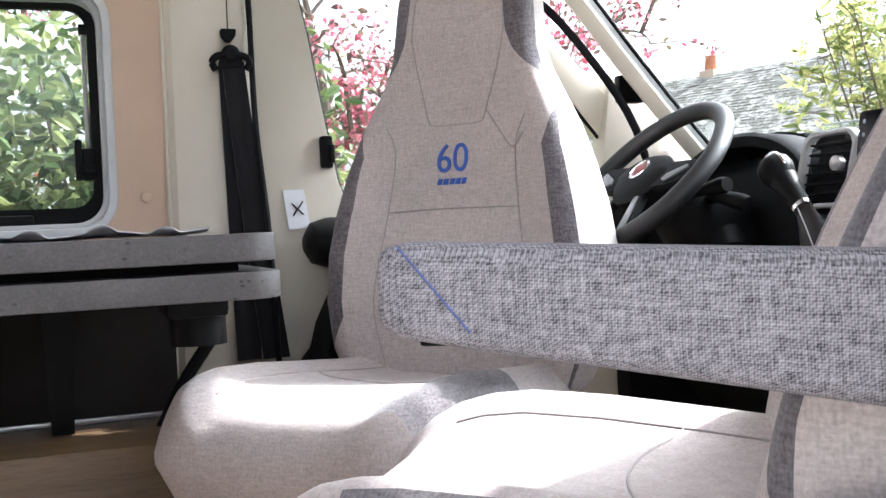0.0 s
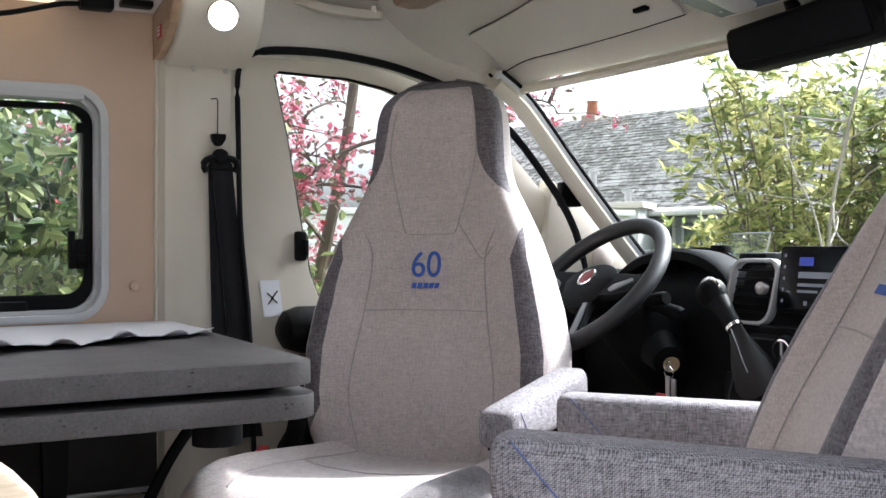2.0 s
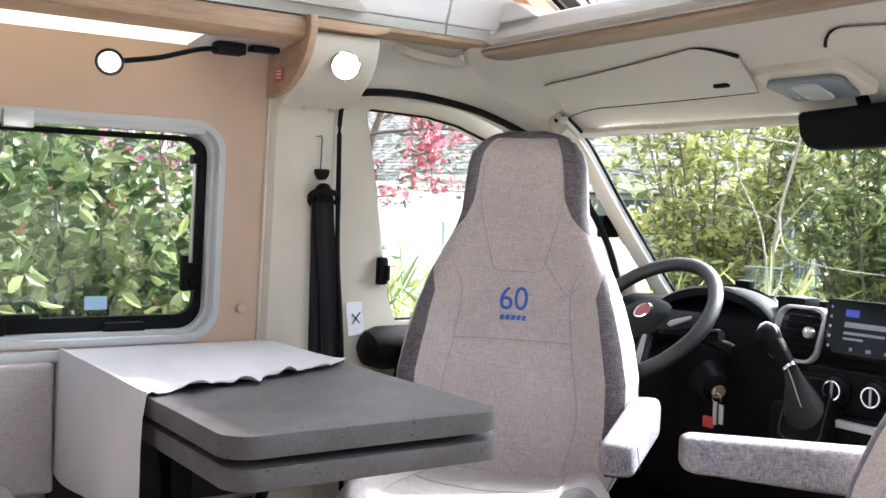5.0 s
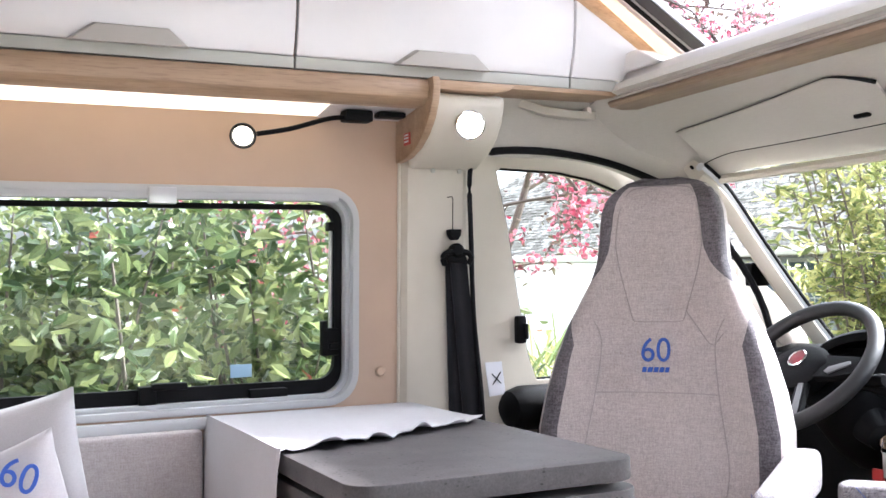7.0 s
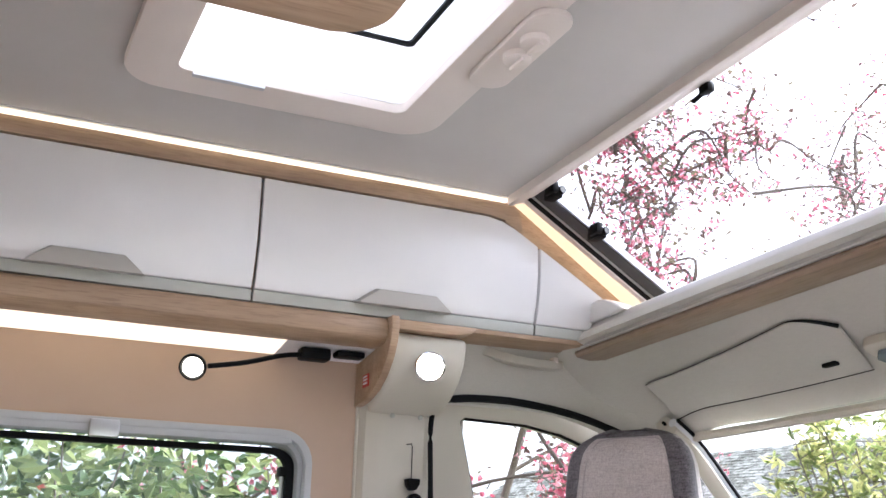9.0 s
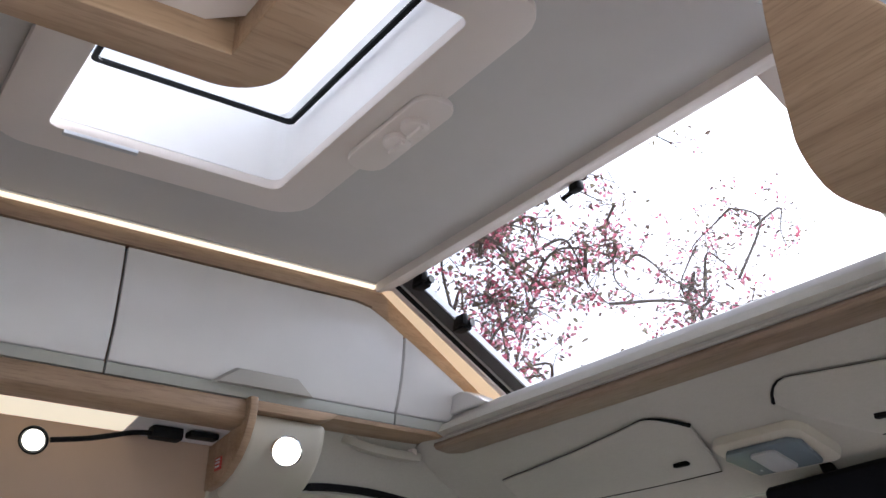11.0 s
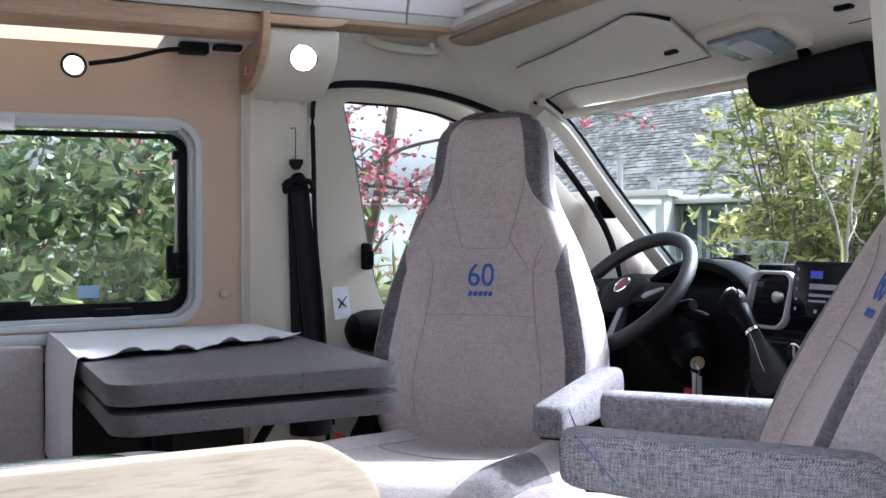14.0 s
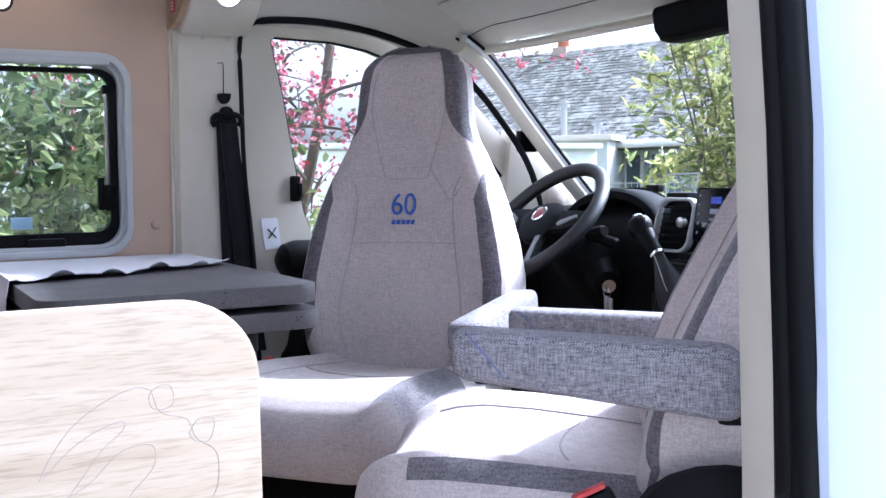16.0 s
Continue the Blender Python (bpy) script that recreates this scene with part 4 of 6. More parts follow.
    part("seat_base", joined(box(-0.21, 0.21, -0.17, 0.25, 0.10, 0.335, 0.02), box(-0.17, 0.17, -0.13, 0.21, -at[2], 0.10, 0.01)), BLACK, s, "black swivel seat base", local=True)
    part("side_cover", loft([[(buckle_side * (0.272 + 0.035 * f), 0.215 + 0.125 * f * math.cos(a), 0.46 + 0.085 * f * math.sin(a)) for a in [2 * math.pi * k / 20 for k in range(20)]] for f in (1.0, 0.96)][::1] + [[(buckle_side * 0.318, 0.215 + 0.095 * math.cos(a), 0.46 + 0.06 * math.sin(a)) for a in [2 * math.pi * k / 20 for k in range(20)]]]), BLACK, s, "black plastic recliner cover", local=True)
    part("buckle", prism([(0.085, 0.38), (0.135, 0.38), (0.063, 0.510), (0.015, 0.486)], "x", buckle_side * 0.306 - 0.014, buckle_side * 0.306 + 0.014, 0.006), BLACK, s, "black belt buckle", local=True)
    part("buckle_button", prism([(0.016, 0.488), (0.059, 0.510), (0.056, 0.515), (0.013, 0.493)], "x", buckle_side * 0.306 - 0.010, buckle_side * 0.306 + 0.010, 0.001), RED, s, "red release button", local=True)
    return s


driver = captain_chair((-0.367, 0.200, 0.0), 39.4, "swivelled driver's seat in pale heather fabric with dark side panels", (0.650, 0.650), 0.035, -1, (0.60, 1.01, -0.33, -0.06), arms=((0.290, -0.160, 0.388),))
part("recliner_shell", prism([(0.08, 0.38), (0.36, 0.38), (0.38, 0.62), (0.33, 0.72), (0.27, 0.70), (0.17, 0.58)], "x", -0.315, -0.262, 0.015), BLACK, driver, "black plastic recliner shell", local=True)
mate = captain_chair((0.448, 0.195, 0.025), -39.0, "swivelled passenger seat in pale heather fabric with armrests down", (0.668, 0.726), -0.018, 1, (0.80, 0.90, -0.27, 0.20), (0.038, -0.015), 0.30, 0.017, ((0.352, -0.145, 0.42), (0.317, -0.141, 0.373)))

# ---- table with runner ----
table = thing("dinette_table", (-0.5, -0.33, 0.0), "slate-grey dinette table with a swing-out leaf beneath", "table")
part("tabletop", prism(rrect(-0.845, 0.045, -0.572, -0.078, 0.05, 8), "z", 0.727, 0.762, 0.003), SLATE, table, "slate laminate top")
part("swing_leaf", prism(rrect(-0.80, 0.047, -0.567, -0.074, 0.05, 8), "z", 0.680, 0.714, 0.003), SLATE, table, "slate laminate swing-out leaf")
part("spacer", box(-0.80, -0.04, -0.53, -0.12, 0.713, 0.728, 0), BLACK, table)
part("leg", loft([[(-0.77 - h * 0.5, -0.35 - w, z), (-0.77 + h * 0.5, -0.35 - w, z), (-0.77 + h * 0.5, -0.35 + w, z), (-0.77 - h * 0.5, -0.35 + w, z)] for z, w, h in ((0.40, 0.02, 0.06), (0.681, 0.03, 0.10))]), BLACK, table, "black tapered leg")
part("pivot", joined(box(-0.34, -0.20, -0.20, -0.11, 0.642, 0.681, 0.01), tube([(-0.255, -0.15, 0.60), (-0.255, -0.15, 0.66)], 0.042, 16)), BLACK, table, "black swivel fitting")


def runner(s, t):
    """A soft cloth: lies on the top with a scalloped, lifted edge, and hangs over the front."""
    y = -0.600 + 0.505 * s
    hang = max(0.0, 0.06 - s) / 0.06
    edge = -0.375 + 0.085 * math.sin(1.2 + 2.1 * s) - 0.085 * s + 0.010 * math.sin(31 * s) + 0.006 * math.sin(53 * s + 1)
    x = -0.86 + (edge + 0.86) * t
    lift = max(0.0, t - 0.86) / 0.14
    wave = 0.0035 * math.sin(17 * s + 3 * t) * t + 0.011 * lift ** 2 * max(0.0, math.sin(31 * s + 0.6)) + 0.004 * lift
    if hang > 0:
        return (x + 0.01 * math.sin(8 * t), -0.578 - 0.012 * min(1, hang * 3) - 0.01 * math.sin(9 * t) * hang, 0.771 - 0.26 * max(0.0, hang - 0.12) / 0.88)
    return (x, y, 0.7665 + max(0.0, wave))


table_runner = single("table_runner", sheet(runner, 90, 36, (0, 0, 0.002)), CLOTH, "crumpled pale grey cloth runner draped over the table", "tablecloth", sharp=75)

# ---- step, bench and dinette side ----
step_box = thing("wheel_box", (-0.72, -0.3, 0.0), "oak-faced box under the table with a silver edge", "box")
# oak darkened in its colours to stand in for shade below the table
part("box_body", box(-0.86, -0.575, -1.2, -0.16, 0.0, 0.396, 0.004), wood("oak_darkened_for_shade", (0.11, 0.068, 0.036), (0.16, 0.10, 0.055), (0.20, 0.13, 0.075), "y"), step_box)
part("edge_trim", box(-0.861, -0.851, -1.2, -0.13, 0.3965, 0.4075, 0.002), SILVER, step_box, "silver edge strip")
# near-black base colour holds the shade under the table
back_panel = tagged(part("under_table_panel", box(-0.875, -0.862, -0.60, -0.125, 0.39, 0.70, 0.002), plastic("shade_darkened_panel", (0.0095, 0.0075, 0.0068), 0.8)), "brown wall panel under the table, darkened for the shade there", "wall", kind="structure")
bench = thing("dinette_bench", (-0.45, -0.95, 0.0), "upholstered dinette bench in pale heather fabric", "bench")
part("bench_box", box(-0.86, -0.02, -1.30, -0.72, 0.0, 0.40, 0.01), OAK, bench)
part("seat_cushion", box(-0.85, -0.01, -1.18, -0.68, 0.40, 0.50, 0.03, 4), LIGHT, bench)
part("back_cushion", box(-0.85, -0.01, -1.32, -1.16, 0.45, 1.02, 0.04, 4), LIGHT, bench)
side_panel = single("side_cushion", box(-0.868, -0.825, -1.16, -0.595, 0.47, 0.745, 0.012, 3), PANELF, "flat heather side cushion under the window", "cushion")


def in_plane(bm, m):
    bm.transform(m)
    return bm


def pillow(at, turn, tilt, size, mark, roll=0):
    p = thing("throw_pillow", at, "pale grey throw pillow with a blue stitched mark", "pillow", group="bench pillows")
    p.matrix_basis = pose(*at, tilt, roll, turn)
    n = 24

    def f(s, t, sd):
        a, b = 2 * s - 1, 2 * t - 1
        pin = 1 - 0.07 * (1 - abs(a) ** 2) * abs(b) ** 3
        pin2 = 1 - 0.07 * (1 - abs(b) ** 2) * abs(a) ** 3
        th = 0.065 * (max(0.0, 1 - a * a) * max(0.0, 1 - b * b)) ** 0.42
        return Vector((size * a * pin2, sd * th, size + size * b * pin))

    bm = bmesh.new()
    rows = {sd: [[bm.verts.new(f(i / n, j / n, sd)) for j in range(n + 1)] for i in range(n + 1)] for sd in (-1, 1)}
    for sd, r in rows.items():
        for i in range(n):
            for j in range(n):
                q = (r[i][j], r[i + 1][j], r[i + 1][j + 1], r[i][j + 1])
                bm.faces.new(q if sd < 0 else q[::-1])
    bmesh.ops.remove_doubles(bm, verts=bm.verts, dist=1e-5)
    part("pillow_cover", bm, PILLOWF, p, local=True, sharp=80)
    if mark:
        part("stitched_number", text_bm("60", 0.078, Matrix.Translation((0.098, -0.054, 0.236)) @ Matrix.Rotation(radians(38), 4, "Y") @ Matrix.Rotation(radians(90), 4, "X")), BLUE, p, "blue stitched number sixty", local=True)
        part("stitched_mark", in_plane(prism([(-0.04, -0.062), (0.04, -0.062), (0.04, -0.047), (-0.04, -0.047)], "y", -0.001, 0.001, 0), Matrix.Translation((0.098, -0.054, 0.236)) @ Matrix.Rotation(radians(38), 4, "Y")), BLUE, p, "blue stitched bar", local=True)
    return p


pillow((-0.785, -0.965, 0.475), 62, -4, 0.178, False, -12)
pillow((-0.625, -0.972, 0.455), 60, -8, 0.155, True, -20)


# ---- overhead cabinets ----
def lean_front(bm, foot=1.508, rate=0.13):
    for v in bm.verts:
        v.co.x += (v.co.z - foot) * rate
    return bm


def bulged(bm):
    """The flaps curve outwards above their lower edge."""
    for z in (1.55, 1.57, 1.59, 1.61, 1.64, 1.67, 1.70, 1.73):
        bmesh.ops.bisect_plane(bm, geom=bm.verts[:] + bm.edges[:] + bm.faces[:], plane_co=(0, 0, z), plane_no=(0, 0, 1))
    for v in bm.verts:
        k = max(0.0, min(1.0, (v.co.z - 1.531) / 0.237))
        v.co.x += 0.013 * math.sin(math.pi * k ** 0.8)
    return bm


def pull(yc):
    """Wedge-shaped handle at the flap's lower edge."""
    lo = [(-0.652, yc - 0.118, 1.528), (-0.652, yc + 0.118, 1.528), (-0.646, yc + 0.078, 1.566), (-0.646, yc - 0.070, 1.566)]
    hi = [(-0.618, yc - 0.112, 1.524), (-0.618, yc + 0.112, 1.524), (-0.614, yc + 0.072, 1.557), (-0.614, yc - 0.064, 1.557)]
    return round_edges(loft([lo, hi]), 0.003)


def overhead(y0, y1, outline, handle, label):
    c = thing("overhead_cabinet", (-0.72, (y0 + y1) / 2, 1.50), label, "cabinet", group="overhead cabinets")
    part("body", box(-0.80, -0.668, y0 + 0.002, y1 - 0.002, 1.50, 1.78 if handle else 1.53, 0.002), OAK, c)
    flap = part("flap", lean_front(bulged(prism(outline, "x", -0.666, -0.646, 0.003))), WHITE, c, "glossy white flap", sharp=50)
    part("lower_profile", lean_front(prism([(y0 + 0.001, 1.505), (y1 - 0.001, 1.505), (y1 - 0.001, 1.529), (y0 + 0.001, 1.529)], "x", -0.664, -0.6455, 0.002)), SAGE, c, "sage grey grip profile")
    if handle:
        part("handle", pull((y0 + y1) / 2), TAUPE, flap, "wedge-shaped taupe handle")
    return c


for y0, y1 in ((-2.45, -1.778), (-1.776, -1.106), (-1.104, -0.434)):
    overhead(y0, y1, [(y0 + 0.002, 1.531), (y1 - 0.002, 1.531), (y1 - 0.002, 1.768), (y0 + 0.002, 1.768)], True, "white overhead cabinet with a wedge handle")
overhead(-0.432, 0.240, [(-0.430, 1.531), (0.238, 1.531), (0.238, 1.711), (0.205, 1.730), (0.175, 1.747), (0.145, 1.761), (0.105, 1.768), (-0.430, 1.768)], True, "white overhead cabinet with a clipped corner")
overhead(0.242, 0.374, [(0.244, 1.531), (0.470, 1.531), (0.470, 1.580), (0.244, 1.708)], False, "small white corner cabinet beside the skylight")
rail = thing("cabinet_light_rail", (-0.70, -1.2, 1.44), "oak rail under the cabinets with a warm light strip", "light rail")
part("oak_rail", prism([(-0.648, 1.502), (-0.637, 1.499), (-0.630, 1.480), (-0.637, 1.458), (-0.655, 1.447), (-0.705, 1.445), (-0.705, 1.502)], "y", -2.58, -0.132, 0.001), OAK, rail, "oak front rail")
part("light_strip", prism([(-0.706, 1.452), (-0.706, 1.446), (-0.806, 1.434), (-0.812, 1.441)], "y", -2.58, -0.335, 0), LED, rail, "warm glowing diffuser")
part("end_plate", prism([(-0.706, 1.451), (-0.706, 1.445), (-0.812, 1.433), (-0.812, 1.440)], "y", -0.334, -0.132, 0), WHITE, rail)
part("back_cover", box(-0.82, -0.706, -2.58, -0.132, 1.4525, 1.50, 0), OAK, rail)
band = tagged(part("cabinet_top_band", joined(lean_front(prism([(-2.58, 1.773), (0.110, 1.773), (0.150, 1.766), (0.180, 1.751), (0.200, 1.740), (0.190, 1.790), (0.16, 1.808), (-2.58, 1.812)], "x", -0.672, -0.648, 0.002)), box(-0.70, -0.605, -2.58, 0.14, 1.806, 1.822, 0.002)), OAK), "oak trim band above the cabinet flaps", "trim", kind="structure")
strip = single("ceiling_light_strip", box(-0.610, -0.600, -2.58, 0.150, 1.806, 1.815, 0.002), LEDLINE, "thin warm light line along the ceiling edge", "light strip")
cove = tagged(part("ceiling_edge", box(-0.64, -0.596, -2.58, 0.15, 1.816, 1.83, 0), CEIL), "ceiling edge above the cabinets", "ceiling", kind="structure")
# oak gusset, lamp housing and lamp
gusset = thing("corner_gusset", (-0.74, -0.12, 1.33), "curved oak gusset at the end of the light rail", "bracket")
part("gusset_board", prism([(-0.614, 1.503), (-0.610, 1.480), (-0.618, 1.450), (-0.638, 1.415), (-0.672, 1.382), (-0.715, 1.357), (-0.770, 1.341), (-0.835, 1.335), (-0.835, 1.503)], "y", -0.131, -0.113, 0.003), OAK, gusset)
part("red_label", box(-0.776, -0.742, -0.1335, -0.131, 1.370, 1.398, 0), RED, gusset, "small red safety label")
part("label_text", joined(*[box(-0.772, -0.748, -0.1342, -0.1334, z, z + 0.004, 0) for z in (1.376, 1.384, 1.391)]), PAPER, gusset)
part("oak_cap", prism([(-0.112, 1.500), (0.085, 1.500), (0.070, 1.486), (0.035, 1.478), (-0.112, 1.478)], "x", -0.78, -0.628, 0.003), OAK, gusset, "oak cap over the lamp")
pod = thing("pillar_lamp", (-0.72, -0.02, 1.33), "round warm spotlight in a cream pillar housing", "lamp")
part("housing", prism([(-0.81, 1.478), (-0.650, 1.477), (-0.652, 1.450), (-0.664, 1.415), (-0.690, 1.380), (-0.735, 1.348), (-0.81, 1.318)], "y", -0.112, 0.070, 0.016, 4), CREAM, pod, "rounded cream housing", sharp=60)
LM = look((-0.649, -0.024, 1.406), (-0.655 + 0.82, -0.018 - 0.38, 1.411 - 0.30)) @ Matrix.Rotation(math.pi, 4, "X")
part("lamp_ring", lathe([(0.026, -0.012), (0.0335, 0.0), (0.0335, 0.005), (0.030, 0.007), (0.0285, 0.003), (0.026, 0.0)], LM, 30), CHROME, pod, "satin ring")
part("lamp_face", lathe([(0.0285, -0.004), (0.0285, 0.003), (0.02, 0.0052), (0.001, 0.006)], LM, 30), LAMP, pod, "glowing lens")
reading = thing("reading_lamp", (-0.74, -0.30, 1.36), "black gooseneck reading lamp switched on", "lamp")
part("mount", box(-0.762, -0.722, -0.295, -0.228, 1.414, 1.440, 0.006), BLACK, reading)
part("gooseneck", tube(smooth_line([(-0.738, -0.28, 1.424), (-0.728, -0.33, 1.417), (-0.718, -0.385, 1.400), (-0.708, -0.43, 1.386), (-0.703, -0.50, 1.372)], 5), 0.0055, 8), BLACK, reading, "black bendable arm")
RM = look((-0.697, -0.532, 1.366), (-0.697 + 0.8, -0.532 - 0.3, 1.366 - 0.45)) @ Matrix.Rotation(math.pi, 4, "X")
part("head", lathe([(0.012, -0.014), (0.024, -0.010), (0.028, -0.002), (0.028, 0.004), (0.024, 0.006), (0.021, 0.0)], RM, 28), BLACK, reading, "round black lamp head")
part("lamp_face", lathe([(0.0205, -0.003), (0.0205, 0.003), (0.001, 0.005)], RM, 28), LAMP, reading, "glowing lens")
socket = single("usb_socket", box(-0.756, -0.720, -0.215, -0.150, 1.426, 1.439, 0.004), BLACK, "black socket block under the light rail", "socket")
under = tagged(part("cabinet_underside", prism([(-0.648, 0.075), (-0.648, 0.378), (-0.70, 0.392), (-0.79, 0.39), (-0.79, 0.075)], "z", 1.494, 1.5045, 0.001), OAK), "oak underside of the corner cabinet", "trim", kind="structure")
grab = thing("grab_handle", (-0.77, 0.27, 1.45), "cream plastic grab handle above the cab door", "handle")
part("grip", tube(smooth_line([(-0.785, 0.170, 1.492), (-0.758, 0.185, 1.480), (-0.742, 0.22, 1.466), (-0.736, 0.28, 1.459), (-0.735, 0.335, 1.458), (-0.745, 0.362, 1.462), (-0.772, 0.372, 1.470)], 5), 0.013, 10, flat=(0.015, 0.011)), plastic("beige_grip", (0.44, 0.415, 0.35), 0.55, 700, 0.18, 0.05), grab)
part("hook", box(-0.745, -0.722, 0.338, 0.352, 1.462, 1.478, 0.003), VENTW, grab)

# ---- sun visors, cab lamp, mirror ----
def liner_patch(s0, s1, t0, t1, drop, thick, round_r):
    def f(a, b):
        s, t = s0 + (s1 - s0) * a, t0 + (t1 - t0) * b
        return Vector(liner(s, t)) + Vector((0, 0, -drop))
    return sheet(f, 18, 8, (0, -thick * 0.3, -thick))


def visor(flip, extra):
    v = thing("sun_visor", (0.4 if flip else -0.4, 0.68, 1.38), "cream sun visor folded up against the headliner" + extra, "sun visor", group="sun visors")
    def f(a, b):
        # straight upper edge that climbs towards the cab lamp, rounded inner corner, slanting inner end
        a2 = a if not flip else 1 - a
        far = 0.095 - 0.03 * b
        near = 0.466 - 0.060 * b
        s = far + (near - far) * a2
        t0 = 0.445 - 0.125 * min(a2, 0.86) / 0.86 + 0.085 * (max(0.0, a2 - 0.86) / 0.14) ** 2
        t = t0 + (0.735 - 0.04 * a2 - t0) * b
        if flip:
            s = 1.045 - 0.96 * s
        return Vector(liner(s, t)) + Vector((0, 0, -0.002 - 0.006 * math.sin(math.pi * min(1, max(0, b)))))
    part("visor_body", round_edges(sheet(f, 30, 8, (0, -0.002, -0.006)), 0.002), LINER, v)
    edge = [f(k / 30, 0.0) for k in range(31)]
    # dark tube draws the recess shadow, thicker at the inner end
    part("recess_edge", tube([p + Vector((0, -0.003, -0.003)) for p in edge], [0.0007 + 0.004 * max(0.0, (k / 30 if not flip else 1 - k / 30) - 0.86) / 0.14 for k in range(31)], 8), DASH, v, "dark line drawn for the shadow along the visor")
    low = [f(k / 30, 1.0) for k in range(31)]
    part("lower_gap", tube([p + Vector((0, 0.002, -0.006)) for p in low], 0.0012, 6), DASH, v, "dark gap under the visor")
    q = Vector(liner(0.695 if flip else 0.38, 0.565)) + Vector((0, 0, 0.012))
    part("pin", joined(box(q.x - 0.022, q.x + 0.018, q.y - 0.006, q.y + 0.008, q.z - 0.034, q.z - 0.020, 0.004), box(q.x - 0.006, q.x + 0.006, q.y, q.y + 0.02, q.z - 0.03, q.z - 0.005, 0.003)), DASH, v, "small dark visor pin")
    return v


visor(False, "")
v2 = visor(True, " with a warning sticker")
part("warning_label", liner_patch(0.762, 0.815, 0.46, 0.60, 0.0285, 0.0008, 0), PAPER, v2, "white and yellow warning label")
part("warning_band", liner_patch(0.762, 0.815, 0.46, 0.495, 0.0298, 0.0006, 0), plastic("yellow_print", (0.65, 0.5, 0.08), 0.6), v2, "yellow band")
wc = Vector(liner(0.785, 0.55)) + Vector((0, 0, -0.0305))
part("warning_ring", tube([wc + Vector((0.019 * math.cos(a), 0.019 * math.sin(a), -0.38 * 0.019 * math.sin(a))) for a in [2 * math.pi * k / 24 for k in range(24)]], 0.0022, 6, closed=True), RED, v2, "red warning ring")
CM = Matrix.Translation((0.028, 0.735, 1.394)) @ Matrix.Rotation(radians(-16), 4, "X")
console = thing("cab_lamp", (0.012, 0.735, 1.38), "cream cab ceiling lamp with a blue-grey lens", "lamp")


def in_frame(bm, m):
    bm.transform(m)
    return bm


part("lamp_housing", in_frame(prism(rrect(-0.112, 0.112, -0.082, 0.072, 0.03), "z", -0.018, 0.03, 0.008), CM), CREAM, console, "cream housing")
part("lens", in_frame(prism([(-0.096, -0.040), (-0.076, -0.060), (0.076, -0.060), (0.096, -0.040), (0.078, 0.045), (-0.078, 0.045)], "z", -0.031, -0.02, 0.004), CM), plastic("blue_grey_lens", (0.17, 0.205, 0.235), 0.25, 300, 0.05), console, "blue-grey lens")
part("switch", in_frame(prism(rrect(-0.032, 0.032, -0.045, 0.035, 0.012), "z", -0.037, -0.028, 0.004), CM), SATIN, console, "square satin switch")
mirror = thing("rear_view_mirror", (0.12, 0.80, 1.25), "black rear-view mirror hanging below the headliner", "mirror")
MM = Matrix.Translation((0.12, 0.80, 1.298))
part("mirror_case", in_frame(prism([(-0.180, 0.026), (-0.172, -0.018), (-0.150, -0.045), (-0.12, -0.052), (0.17, -0.045), (0.190, -0.038), (0.186, -0.02), (0.156, 0.042), (0.145, 0.048), (0.09, 0.047), (-0.17, 0.034)], "y", -0.015, 0.035, 0.010, 3), MM), BLACK, mirror, "black mirror case")
part("mirror_glass", in_frame(prism([(-0.166, 0.022), (-0.158, -0.016), (-0.142, -0.036), (0.166, -0.034), (0.140, 0.036)], "y", -0.0175, -0.0155, 0), MM), material("dark_mirror", (0.004, 0.0045, 0.007), 0.5, spec=0.12), mirror, "dark mirror face")
part("grip_mark", joined(*[in_frame(tube([(0.150 + 0.006 * k, -0.0165, 0.020 - 0.008 * k), (0.164 + 0.006 * k, -0.0165, -0.012 - 0.008 * k)], 0.0009, 4), MM) for k in (0, 1)]), RUBBER, mirror)["kind"] = "stuff"
part("stalk", tube([(0.09, 0.815, 1.335), (0.06, 0.83, 1.385)], 0.014, 10), BLACK, mirror)

# ---- dashboard ----
dash = thing("dashboard", (0.0, 1.1, 0.4), "charcoal plastic van dashboard", "dashboard")
PROFILE = [(1.45, 0.845), (1.10, 0.868), (1.0, 0.872), (0.955, 0.862), (0.935, 0.835), (0.925, 0.78), (0.915, 0.72), (0.93, 0.60), (0.98, 0.42), (1.05, 0.30), (1.45, 0.30)]
part("dash_body", loft([[(x, y + 0.05 * abs(x / 0.8) ** 3, z - 0.01 * abs(x / 0.8) ** 2) for y, z in PROFILE] for x in [-0.80 + 1.6 * k / 16 for k in range(17)]]), DASH, dash, sharp=50)


def hood_arc(y, w, h, z0):
    return [(-0.405 + w * math.cos(a), y + 0.02 * math.sin(a), z0 + h * math.sin(a)) for a in [math.pi * k / 20 for k in range(21)]]


def hood_ring(y, w, h, z0, th):
    return hood_arc(y, w, h, z0) + hood_arc(y, w - th, h - th, z0)[::-1]


part("instrument_hood", loft([hood_ring(y, w, h, 0.792, 0.02) for y, w, h in ((0.915, 0.218, 0.118), (0.925, 0.225, 0.125), (1.00, 0.225, 0.120), (1.10, 0.215, 0.09))]), DASH, dash, "curved instrument hood")
part("instrument_face", lathe([(0.001, 0), (0.19, 0.0), (0.19, 0.004)], Matrix.Translation((-0.405, 1.0, 0.825)) @ Matrix.Rotation(radians(75), 4, "X") @ Matrix.Diagonal((1.0, 0.5, 1, 1)), 30), BLACK, dash)
